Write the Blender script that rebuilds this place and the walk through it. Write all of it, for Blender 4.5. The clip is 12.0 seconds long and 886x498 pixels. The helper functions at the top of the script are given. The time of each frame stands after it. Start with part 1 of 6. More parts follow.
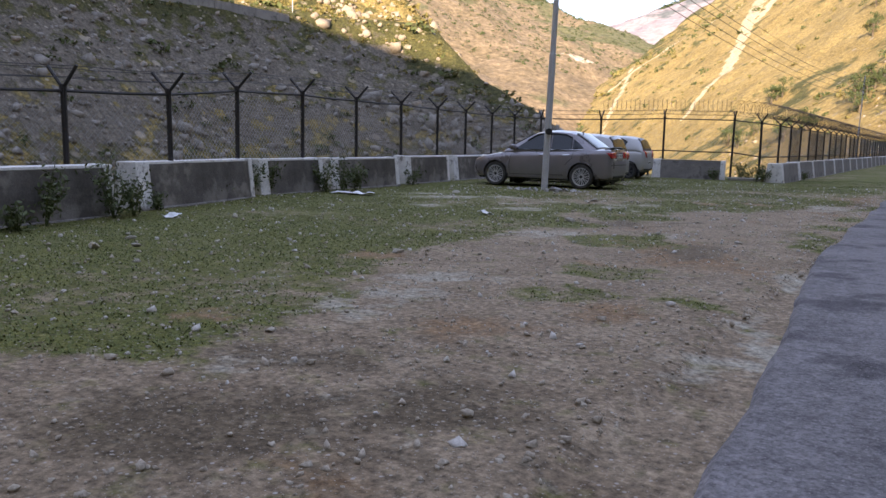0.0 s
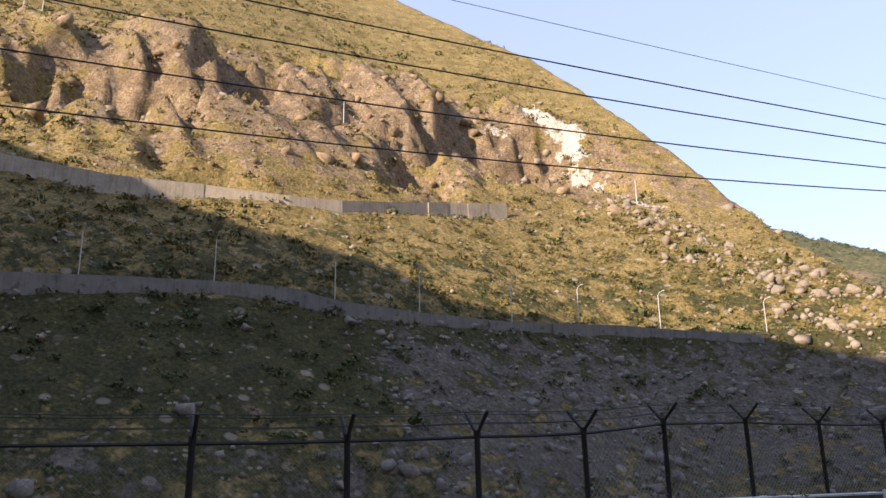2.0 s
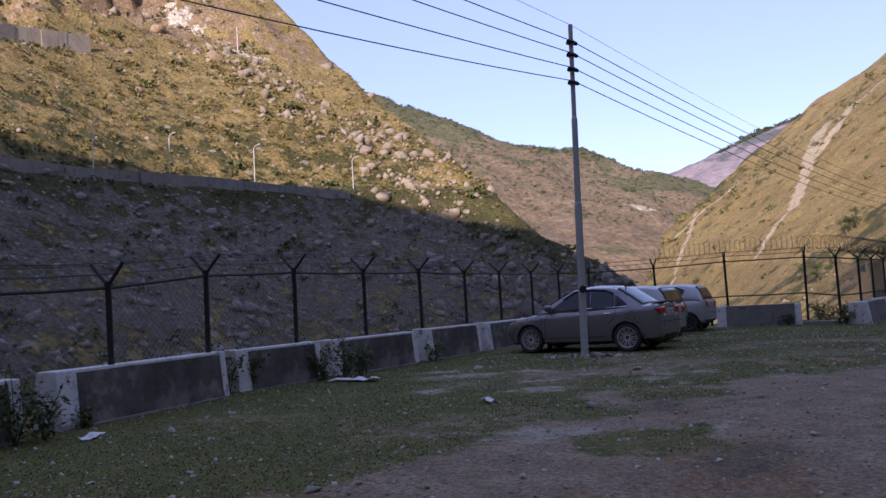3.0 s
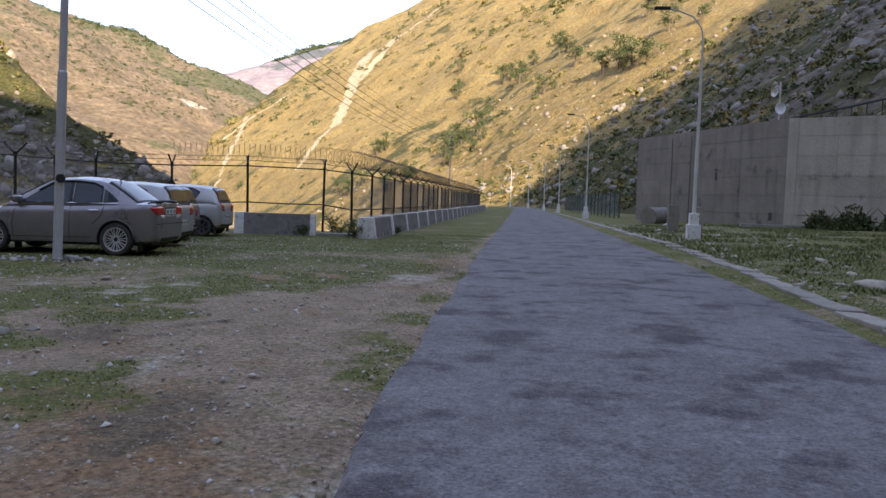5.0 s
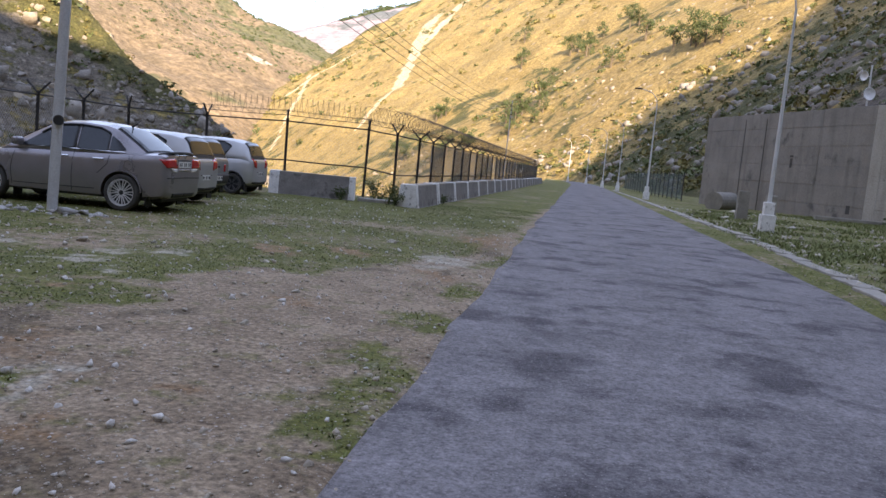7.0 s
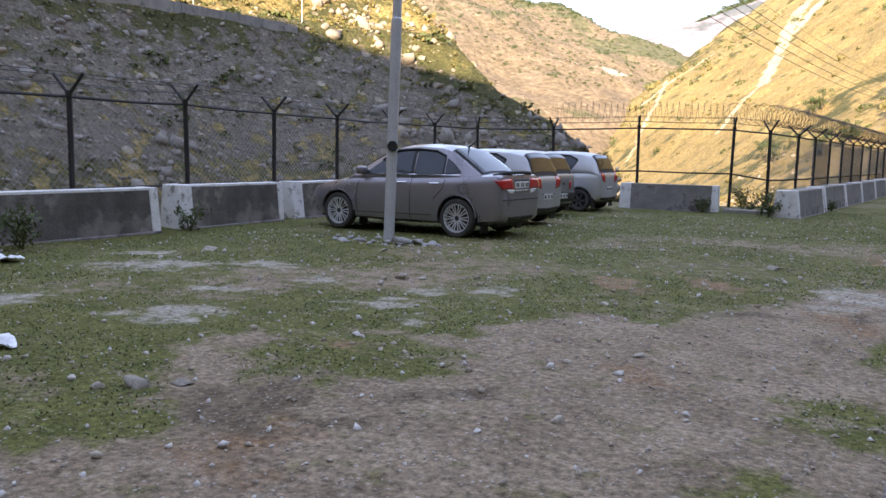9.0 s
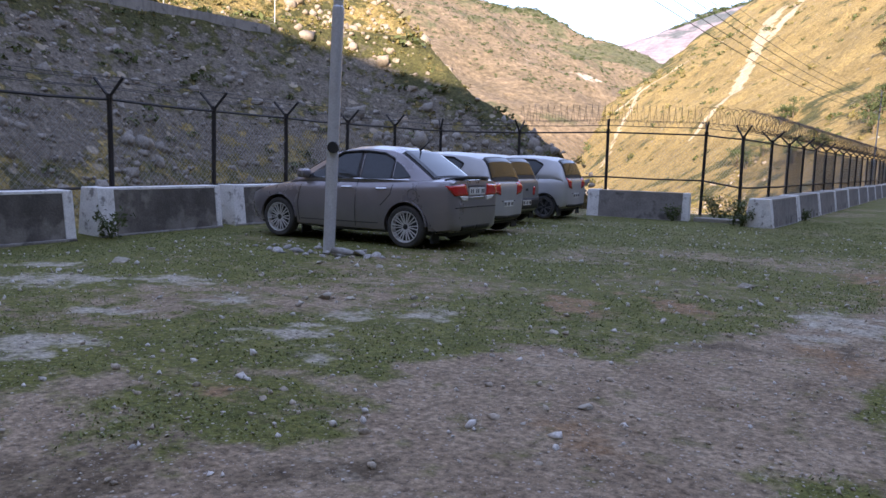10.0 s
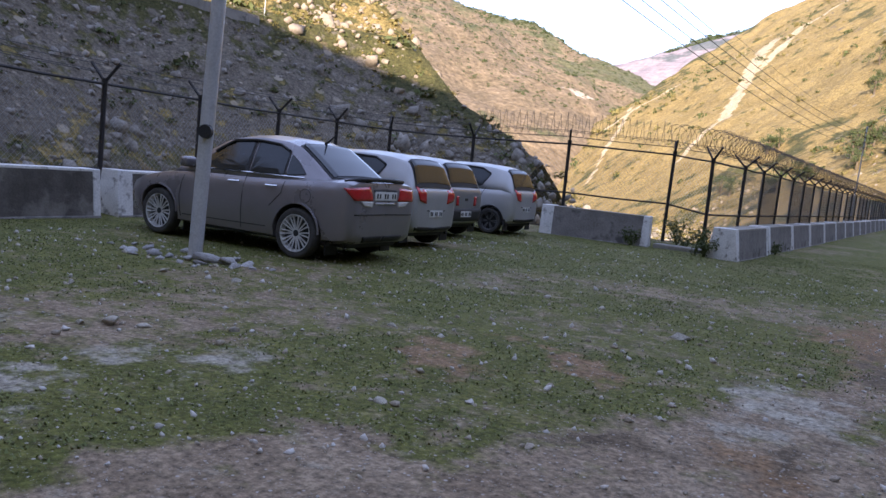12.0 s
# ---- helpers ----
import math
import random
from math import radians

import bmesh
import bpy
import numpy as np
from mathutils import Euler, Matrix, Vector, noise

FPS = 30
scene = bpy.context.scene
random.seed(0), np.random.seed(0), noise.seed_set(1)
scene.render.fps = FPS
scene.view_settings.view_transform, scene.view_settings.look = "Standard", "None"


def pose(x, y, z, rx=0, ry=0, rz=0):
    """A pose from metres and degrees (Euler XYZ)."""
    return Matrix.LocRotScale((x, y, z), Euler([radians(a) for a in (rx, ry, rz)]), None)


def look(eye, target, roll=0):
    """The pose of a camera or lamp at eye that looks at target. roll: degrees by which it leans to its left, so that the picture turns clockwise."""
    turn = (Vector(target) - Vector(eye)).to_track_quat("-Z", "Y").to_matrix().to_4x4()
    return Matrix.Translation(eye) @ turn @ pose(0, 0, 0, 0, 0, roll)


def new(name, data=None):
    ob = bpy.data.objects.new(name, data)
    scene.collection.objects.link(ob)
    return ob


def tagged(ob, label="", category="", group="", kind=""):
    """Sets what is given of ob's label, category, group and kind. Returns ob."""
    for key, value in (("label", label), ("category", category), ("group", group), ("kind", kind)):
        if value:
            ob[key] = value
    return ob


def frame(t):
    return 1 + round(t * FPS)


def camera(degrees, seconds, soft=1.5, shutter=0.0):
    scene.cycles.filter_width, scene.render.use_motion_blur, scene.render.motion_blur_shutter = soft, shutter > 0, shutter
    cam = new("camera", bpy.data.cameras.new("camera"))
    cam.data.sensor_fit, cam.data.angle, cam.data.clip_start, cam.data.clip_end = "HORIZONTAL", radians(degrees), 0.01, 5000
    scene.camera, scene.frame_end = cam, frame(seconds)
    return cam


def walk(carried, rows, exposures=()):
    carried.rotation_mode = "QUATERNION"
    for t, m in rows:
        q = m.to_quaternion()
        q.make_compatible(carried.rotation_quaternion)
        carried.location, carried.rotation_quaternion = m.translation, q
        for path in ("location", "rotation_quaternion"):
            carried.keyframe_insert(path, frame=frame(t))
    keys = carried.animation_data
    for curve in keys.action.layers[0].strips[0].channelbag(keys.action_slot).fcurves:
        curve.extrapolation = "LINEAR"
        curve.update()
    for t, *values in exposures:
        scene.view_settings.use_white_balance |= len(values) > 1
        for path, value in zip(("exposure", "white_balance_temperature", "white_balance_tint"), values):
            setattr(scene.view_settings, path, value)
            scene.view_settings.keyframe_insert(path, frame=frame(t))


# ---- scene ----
cam = camera(58.6, 12.0)
PATH = [
    (0, (0.884, 0.496, 1.179), (-0.178, 2.169, 0.907), 1.3),
    (0.5, (0.85, 0.841, 1.227), (-0.576, 2.242, 1.151), -0.2),
    (1, (0.748, 1.2, 1.275), (-0.942, 2.259, 1.426), -0.7),
    (1.5, (0.74, 1.599, 1.296), (-1.042, 2.43, 1.659), -0.8),
    (2, (0.659, 1.978, 1.317), (-1.1, 2.764, 1.854), -0.9),
    (2.5, (0.572, 2.512, 1.367), (-1.029, 3.586, 1.899), -3.0),
    (3, (0.545, 3.113, 1.338), (-0.67, 4.695, 1.474), -3.3),
    (3.5, (0.547, 3.665, 1.307), (-0.247, 5.499, 1.383), -2.1),
    (5.5, (0.64, 5.636, 1.32), (0.523, 7.626, 1.148), 3.3),
    (6, (0.648, 6.127, 1.312), (0.573, 8.117, 1.132), 4.0),
    (6.5, (0.709, 6.681, 1.347), (0.566, 8.666, 1.148), 4.7),
    (7, (0.622, 7.138, 1.352), (0.305, 9.101, 1.137), 5.4),
    (7.5, (0.474, 7.603, 1.35), (-0.054, 9.52, 1.132), 5.2),
    (9.5, (-0.143, 9.689, 1.36), (-1.341, 11.273, 1.12), 0.6),
    (10, (-0.267, 10.26, 1.357), (-1.354, 11.923, 1.129), 1.8),
    (10.5, (-0.291, 10.857, 1.334), (-1.289, 12.578, 1.126), 3.4),
    (11, (-0.328, 11.384, 1.32), (-1.419, 13.042, 1.071), 4.6),
    (11.5, (-0.377, 11.882, 1.344), (-1.479, 13.532, 1.092), 5.3),
    (12, (-0.381, 12.381, 1.355), (-1.432, 14.07, 1.145), 5.9),
]
walk(cam, [(t, look(eye, target, roll)) for t, eye, target, roll in PATH], exposures=[(0, 2.8, 7750, 17), (0.5, 2.68, 6850, 17), (1, 2.51, 6550, 16), (1.5, 2.13, 7200, 19), (2, 2.03, 7300, 20), (2.5, 1.6, 7000, 24), (3, 1.62, 6350, 31), (3.5, 1.8, 6550, 28), (4.3, 2.25, 7050, 15), (5.5, 2.63, 7550, 17), (6.0, 2.69, 7600, 17), (6.5, 2.79, 7650, 17), (7.5, 3.05, 7750, 17), (9.5, 3.12, 7350, 16), (10.0, 2.78, 6800, 20), (10.5, 2.45, 6750, 20), (11.0, 3.01, 6750, 20), (11.5, 2.85, 6750, 20), (12, 2.68, 6750, 20)])

# ---- light ----
SUN_WAY = Vector((0.35, -0.937, 0.42)).normalized()  # towards the sun
world = bpy.data.worlds.new("sky")
scene.world = world
world.use_nodes = True
wn = world.node_tree
wn.nodes.clear()
sky = wn.nodes.new("ShaderNodeTexSky")
sky.sky_type, sky.sun_disc = "NISHITA", False
sky.sun_elevation = math.asin(SUN_WAY.z)
sky.sun_rotation = math.atan2(SUN_WAY.x, SUN_WAY.y)
sky.altitude, sky.air_density, sky.dust_density, sky.ozone_density = 1500, 1.0, 0.2, 1.0
back = wn.nodes.new("ShaderNodeBackground")
back.inputs["Strength"].default_value = 0.15
wout = wn.nodes.new("ShaderNodeOutputWorld")
even = wn.nodes.new("ShaderNodeMix")  # one even blue mixed in dims the horizon and brightens overhead
even.data_type = "RGBA"
even.inputs["Factor"].default_value = 0.75
even.inputs["B"].default_value = (0.86, 1.13, 1.85, 1)
wn.links.new(sky.outputs[0], even.inputs["A"])
wn.links.new(even.outputs["Result"], back.inputs[0])
wn.links.new(back.outputs[0], wout.inputs[0])
sun = new("sun", bpy.data.lights.new("sun", "SUN"))
sun.data.energy, sun.data.angle, sun.data.color = 2.2, radians(0.5), (1.0, 0.91, 0.77)
sun.matrix_world = look((0, 0, 60), Vector((0, 0, 60)) - SUN_WAY)


# ---- materials ----
def material(name, a, b, scale=3.0, fine=40.0, rough=0.8, bump=0.3, metal=0.0, dist=0.02, coords="Object", third=None, third_at=0.62, third_scale=0.7, spec=0.4, coat=0.0, rnd=0.0, streak=0.0):
    """Two colours mixed by coarse and fine noise, a third in patches, fine relief."""
    m = bpy.data.materials.new(name)
    m.use_nodes = True
    t = m.node_tree
    bsdf = t.nodes["Principled BSDF"]
    tc = t.nodes.new("ShaderNodeTexCoord")

    def noise_node(s, detail=6.0, rough_=0.6):
        n = t.nodes.new("ShaderNodeTexNoise")
        n.inputs["Scale"].default_value = s
        n.inputs["Detail"].default_value = detail
        n.inputs["Roughness"].default_value = rough_
        t.links.new(tc.outputs[coords], n.inputs["Vector"])
        return n.outputs["Fac"]

    def ramp(src, lo, hi):
        n = t.nodes.new("ShaderNodeMapRange")
        n.inputs["From Min"].default_value, n.inputs["From Max"].default_value = lo, hi
        t.links.new(src, n.inputs["Value"])
        return n.outputs["Result"]

    def mix(fac, c1, c2):
        n = t.nodes.new("ShaderNodeMix")
        n.data_type = "RGBA"
        for sock, v in ((n.inputs["Factor"], fac), (n.inputs["A"], c1), (n.inputs["B"], c2)):
            if isinstance(v, (int, float)):
                sock.default_value = v
            elif isinstance(v, tuple):
                sock.default_value = (*v, 1)
            else:
                t.links.new(v, sock)
        return n.outputs["Result"]

    coarse, grain = noise_node(scale), noise_node(fine, 8.0)
    col = mix(ramp(coarse, 0.35, 0.65), a, b)
    g = mix(ramp(grain, 0.3, 0.7), tuple(0.72 * v for v in a), tuple(min(1, 1.2 * v) for v in b))
    col = mix(0.4, col, g)
    if third:
        col = mix(ramp(noise_node(third_scale), third_at - 0.04, third_at + 0.06), col, third)
    if streak:
        run = t.nodes.new("ShaderNodeMapping")
        run.inputs["Scale"].default_value = (0.9, 0.9, 0.1)
        t.links.new(tc.outputs[coords], run.inputs["Vector"])
        n = t.nodes.new("ShaderNodeTexNoise")
        n.inputs["Scale"].default_value, n.inputs["Detail"].default_value = 2.0, 8.0
        t.links.new(run.outputs["Vector"], n.inputs["Vector"])
        dark = t.nodes.new("ShaderNodeMapRange")
        for key, v in (("From Min", 0.5), ("From Max", 0.7), ("To Min", 0.0), ("To Max", streak)):
            dark.inputs[key].default_value = v
        t.links.new(n.outputs["Fac"], dark.inputs["Value"])
        col = mix(dark.outputs["Result"], col, tuple(0.4 * v for v in a))
    if rnd:
        info = t.nodes.new("ShaderNodeObjectInfo")
        hue = t.nodes.new("ShaderNodeHueSaturation")
        n = ramp(info.outputs["Random"], 0, 1)
        sc = t.nodes.new("ShaderNodeMapRange")
        sc.inputs["To Min"].default_value, sc.inputs["To Max"].default_value = 1 - rnd, 1 + rnd
        t.links.new(n, sc.inputs["Value"])
        t.links.new(sc.outputs["Result"], hue.inputs["Value"])
        t.links.new(col, hue.inputs["Color"])
        col = hue.outputs["Color"]
    t.links.new(col, bsdf.inputs["Base Color"])
    bsdf.inputs["Metallic"].default_value = metal
    bsdf.inputs["Specular IOR Level"].default_value = spec
    bsdf.inputs["Coat Weight"].default_value = coat
    rr = t.nodes.new("ShaderNodeMapRange")
    rr.inputs["To Min"].default_value, rr.inputs["To Max"].default_value = max(0.02, rough - 0.12), min(1, rough + 0.1)
    t.links.new(grain, rr.inputs["Value"])
    t.links.new(rr.outputs["Result"], bsdf.inputs["Roughness"])
    if bump:
        bp = t.nodes.new("ShaderNodeBump")
        bp.inputs["Strength"].default_value, bp.inputs["Distance"].default_value = bump, dist
        t.links.new(grain, bp.inputs["Height"])
        t.links.new(bp.outputs["Normal"], bsdf.inputs["Normal"])
    m["tools"] = 0
    return m


def blend_material(name, layers, rough=0.95, bump=0.6, dist=0.05, bump_scale=12.0, speck=60.0, speck_by=0.4, soft=0.08, grit=0.0, grit_col=(0.45, 0.41, 0.37), grit_share=0.16):
    """Ground and hillsides: layers of (colour a, colour b, noise scale, attribute or None); an attribute's value, broken up by noise, lays its layer over those below."""
    m = bpy.data.materials.new(name)
    m.use_nodes = True
    t = m.node_tree
    bsdf = t.nodes["Principled BSDF"]
    geo = t.nodes.new("ShaderNodeNewGeometry")

    def noise_out(s, detail=7.0, r=0.62):
        n = t.nodes.new("ShaderNodeTexNoise")
        n.inputs["Scale"].default_value, n.inputs["Detail"].default_value, n.inputs["Roughness"].default_value = s, detail, r
        t.links.new(geo.outputs["Position"], n.inputs["Vector"])
        return n.outputs["Fac"]

    def remap(src, lo, hi, a=0.0, b=1.0):
        n = t.nodes.new("ShaderNodeMapRange")
        for k, v in (("From Min", lo), ("From Max", hi), ("To Min", a), ("To Max", b)):
            n.inputs[k].default_value = v
        t.links.new(src, n.inputs["Value"])
        return n.outputs["Result"]

    def mix(fac, c1, c2):
        n = t.nodes.new("ShaderNodeMix")
        n.data_type = "RGBA"
        t.links.new(fac, n.inputs["Factor"])
        for sock, v in ((n.inputs["A"], c1), (n.inputs["B"], c2)):
            if isinstance(v, tuple):
                sock.default_value = (*v, 1)
            else:
                t.links.new(v, sock)
        return n.outputs["Result"]

    col = None
    for a, b, s, att, edge in layers:
        c = mix(remap(noise_out(s), 0.36, 0.64), a, b)
        f = mix(remap(noise_out(s * 9.0), 0.3, 0.7), tuple(0.6 * v for v in a), tuple(1.25 * v for v in b))
        half = t.nodes.new("ShaderNodeMix")
        half.data_type = "RGBA"
        half.inputs["Factor"].default_value = 0.45
        t.links.new(c, half.inputs["A"])
        t.links.new(f, half.inputs["B"])
        c = half.outputs["Result"]
        if att is None:
            col = c
            continue
        at = t.nodes.new("ShaderNodeAttribute")
        at.attribute_name = att
        add = t.nodes.new("ShaderNodeMath")
        add.operation = "ADD"
        t.links.new(at.outputs["Fac"], add.inputs[0])
        t.links.new(remap(noise_out(edge), 0.25, 0.75, -0.5, 0.5), add.inputs[1])
        col = mix(remap(add.outputs[0], 0.5 - soft, 0.5 + soft), col, c)
    vary = t.nodes.new("ShaderNodeHueSaturation")
    t.links.new(remap(noise_out(speck, 5.0, 0.75), 0.3, 0.7, 1 - speck_by, 1 + speck_by), vary.inputs["Value"])
    t.links.new(col, vary.inputs["Color"])
    final = vary.outputs["Color"]
    for size in (grit, grit * 2.7) if grit else ():
        cells = t.nodes.new("ShaderNodeTexVoronoi")
        cells.inputs["Scale"].default_value = size
        t.links.new(geo.outputs["Position"], cells.inputs["Vector"])
        tone = t.nodes.new("ShaderNodeSeparateColor")
        t.links.new(cells.outputs["Color"], tone.inputs["Color"])
        pick = t.nodes.new("ShaderNodeMath")
        pick.operation = "MULTIPLY"
        t.links.new(remap(tone.outputs["Red"], 1 - grit_share, 1 - 0.8 * grit_share), pick.inputs[0])
        t.links.new(remap(cells.outputs["Distance"], 0.42, 0.3), pick.inputs[1])
        some = t.nodes.new("ShaderNodeMath")
        some.operation = "MULTIPLY"
        t.links.new(pick.outputs[0], some.inputs[0])
        t.links.new(remap(tone.outputs["Green"], 0, 1, 0.15, 0.9), some.inputs[1])
        final = mix(some.outputs[0], final, grit_col)
    t.links.new(final, bsdf.inputs["Base Color"])
    bsdf.inputs["Roughness"].default_value = rough
    bsdf.inputs["Specular IOR Level"].default_value = 0.2
    bp = t.nodes.new("ShaderNodeBump")
    bp.inputs["Strength"].default_value, bp.inputs["Distance"].default_value = bump, dist
    t.links.new(noise_out(bump_scale, 10.0, 0.7), bp.inputs["Height"])
    t.links.new(bp.outputs["Normal"], bsdf.inputs["Normal"])
    return m


GRASS_A, GRASS_B = (0.055, 0.066, 0.013), (0.148, 0.143, 0.04)
M_GROUND = blend_material("lot_ground", [
    (GRASS_A, GRASS_B, 2.6, None, 0),
    ((0.15, 0.104, 0.066), (0.325, 0.248, 0.17), 1.9, "bare", 4.0),
    ((0.165, 0.098, 0.052), (0.27, 0.17, 0.094), 3.2, "red", 4.5),
    ((0.085, 0.063, 0.04), (0.165, 0.122, 0.078), 3.0, "dark", 4.0),
    ((0.265, 0.233, 0.175), (0.39, 0.352, 0.28), 3.4, "pale", 4.5),
    ((0.16, 0.12, 0.07), (0.33, 0.27, 0.18), 0.12, "gorge", 0.3)], bump=0.9, dist=0.022, bump_scale=34, speck=22.0, speck_by=0.7, soft=0.19, grit=42.0, grit_share=0.1)
M_ROAD = blend_material("asphalt", [((0.105, 0.097, 0.097), (0.195, 0.182, 0.184), 0.9, None, 0), ((0.05, 0.046, 0.05), (0.09, 0.082, 0.086), 2.4, "stain", 1.1)], rough=0.92, bump=0.7, dist=0.007, bump_scale=130, speck=38.0, speck_by=0.6, soft=0.1, grit=70.0, grit_col=(0.27, 0.255, 0.25), grit_share=0.2)
M_WEST = blend_material("west_hillside", [
    ((0.125, 0.098, 0.032), (0.34, 0.25, 0.1), 0.16, None, 0),
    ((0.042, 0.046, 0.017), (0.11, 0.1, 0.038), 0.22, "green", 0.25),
    ((0.105, 0.07, 0.042), (0.36, 0.26, 0.16), 0.2, "rock", 0.13),
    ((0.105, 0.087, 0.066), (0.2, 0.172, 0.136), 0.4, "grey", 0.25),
    ((0.48, 0.43, 0.35), (0.68, 0.62, 0.54), 0.2, "white", 0.25)], bump=1.0, dist=0.9, bump_scale=0.9, speck=1.5, speck_by=0.6, grit=0.45, grit_col=(0.4, 0.34, 0.26), grit_share=0.1)
M_EAST = blend_material("east_hillside", [
    ((0.185, 0.13, 0.05), (0.34, 0.247, 0.098), 0.06, None, 0),
    ((0.045, 0.05, 0.02), (0.105, 0.096, 0.036), 0.14, "green", 0.08),
    ((0.09, 0.074, 0.058), (0.2, 0.165, 0.13), 0.12, "rock", 0.10),
    ((0.4, 0.31, 0.19), (0.54, 0.44, 0.29), 0.2, "white", 0.12)], bump=1.0, dist=1.3, bump_scale=0.5, speck=1.0, speck_by=0.5, grit=0.35, grit_col=(0.3, 0.25, 0.18), grit_share=0.06)
M_FAR = blend_material("north_hillside", [
    ((0.14, 0.108, 0.065), (0.26, 0.19, 0.12), 0.025, None, 0),
    ((0.085, 0.09, 0.042), (0.14, 0.13, 0.07), 0.035, "green", 0.02),
    ((0.42, 0.34, 0.26), (0.5, 0.42, 0.33), 0.05, "white", 0.03)], bump=1.0, dist=5.0, bump_scale=0.1, speck=0.2, speck_by=0.45)
# Greyish purple tint puts the haze of distance into the rock colour
M_DIST = blend_material("haze_tinted_mountain", [
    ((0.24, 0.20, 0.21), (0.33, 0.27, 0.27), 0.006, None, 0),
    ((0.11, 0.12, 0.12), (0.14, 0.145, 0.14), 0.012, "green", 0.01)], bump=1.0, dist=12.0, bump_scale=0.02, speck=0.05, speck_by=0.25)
M_BLACK = material("black_barrier_paint", (0.07, 0.063, 0.055), (0.145, 0.13, 0.113), 3.0, 30, 0.85, 0.4, third=(0.22, 0.2, 0.175), third_at=0.56, third_scale=2.4, streak=0.4)
M_GREYB = material("weathered_barrier_concrete", (0.135, 0.122, 0.112), (0.27, 0.25, 0.232), 2.2, 30, 0.9, 0.4, third=(0.09, 0.083, 0.075), third_at=0.6, third_scale=2.0)
M_WHITE = material("chipped_white_paint", (0.58, 0.565, 0.54), (0.76, 0.745, 0.72), 5, 40, 0.8, 0.3, third=(0.26, 0.245, 0.225), third_at=0.6, third_scale=6.0)
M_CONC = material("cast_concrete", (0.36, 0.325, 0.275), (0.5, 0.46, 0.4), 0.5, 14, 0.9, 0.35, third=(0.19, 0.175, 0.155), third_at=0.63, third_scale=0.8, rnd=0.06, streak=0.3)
# Stained like the cast concrete, but darkened overall to paint in shade
M_CONCD = material("stained_shade_dark_concrete", (0.19, 0.173, 0.152), (0.28, 0.258, 0.23), 0.5, 14, 0.9, 0.35, third=(0.12, 0.112, 0.104), third_at=0.62, third_scale=0.7, rnd=0.04, streak=0.32)
M_PALEW = material("pale_masonry", (0.36, 0.3, 0.225), (0.52, 0.45, 0.35), 0.4, 3, 0.9, 0.5, streak=0.4)
M_CONC2 = material("drain_concrete", (0.18, 0.165, 0.14), (0.31, 0.286, 0.245), 2.0, 25, 0.9, 0.5, rnd=0.15)
M_STEEL = material("black_fence_steel", (0.018, 0.017, 0.018), (0.035, 0.03, 0.028), 8, 50, 0.6, 0.2, 0.0, third=(0.06, 0.035, 0.022), third_at=0.66, third_scale=14)
M_WIRE = material("galvanised_wire", (0.2, 0.195, 0.19), (0.32, 0.315, 0.31), 6, 60, 0.5, 0, 0.3)
M_RAZOR = material("rusty_razor_wire", (0.06, 0.045, 0.035), (0.12, 0.09, 0.07), 6, 60, 0.6, 0, 0.4)
M_GREEN = material("green_fence_mesh", (0.05, 0.085, 0.078), (0.09, 0.13, 0.12), 3, 30, 0.8, 0.2)
M_GREEN.node_tree.nodes["Principled BSDF"].inputs["Alpha"].default_value = 0.42
M_POLE = material("aluminium_pole_paint", (0.5, 0.5, 0.52), (0.6, 0.6, 0.62), 3, 40, 0.4, 0.08, 0.3, third=(0.36, 0.35, 0.35), third_at=0.7, third_scale=5)
M_LAMP = material("white_lamp_pole_paint", (0.5, 0.5, 0.5), (0.62, 0.62, 0.61), 3, 40, 0.5, 0.05)
M_CABLE = material("black_cable", (0.015, 0.015, 0.017), (0.025, 0.025, 0.027), 5, 30, 0.6, 0)
M_CHIP = material("pale_stone_chips", (0.42, 0.39, 0.35), (0.62, 0.58, 0.53), 40, 90, 0.9, 0.4)
M_RUBBLE = material("broken_concrete", (0.22, 0.21, 0.2), (0.46, 0.44, 0.42), 6, 40, 0.9, 0.6, coords="Generated", rnd=0.2)
M_GRAVEL = material("brown_gravel", (0.24, 0.195, 0.145), (0.48, 0.42, 0.335), 25, 90, 0.9, 0.4)
M_STONE = material("pale_stone", (0.3, 0.268, 0.215), (0.5, 0.455, 0.375), 6, 40, 0.9, 0.6, coords="Generated", rnd=0.25)
M_BOULD = material("hillside_boulder", (0.17, 0.135, 0.1), (0.38, 0.315, 0.24), 0.3, 2, 0.95, 0.8, dist=0.15)
M_CRAG = material("tan_crag", (0.13, 0.086, 0.048), (0.4, 0.29, 0.175), 0.22, 1.2, 0.95, 0.9, dist=0.4)
M_BOULG = material("grey_rubble", (0.125, 0.11, 0.092), (0.31, 0.28, 0.24), 0.5, 3, 0.95, 0.8, dist=0.15)
M_BLADE = material("grass_blade", (0.075, 0.098, 0.022), (0.175, 0.185, 0.06), 0.9, 20, 0.8, 0)
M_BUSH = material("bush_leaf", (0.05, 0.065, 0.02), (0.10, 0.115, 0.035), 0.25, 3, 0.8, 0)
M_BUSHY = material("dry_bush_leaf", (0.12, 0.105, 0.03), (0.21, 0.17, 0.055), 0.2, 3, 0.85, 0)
M_LEAF = material("tree_leaf", (0.04, 0.06, 0.02), (0.075, 0.095, 0.03), 0.4, 4, 0.75, 0)
M_WEED = material("weed_leaf", (0.045, 0.066, 0.022), (0.105, 0.125, 0.04), 4, 30, 0.7, 0)
M_BARK = material("bark", (0.10, 0.075, 0.05), (0.17, 0.13, 0.09), 4, 25, 0.95, 0.6)
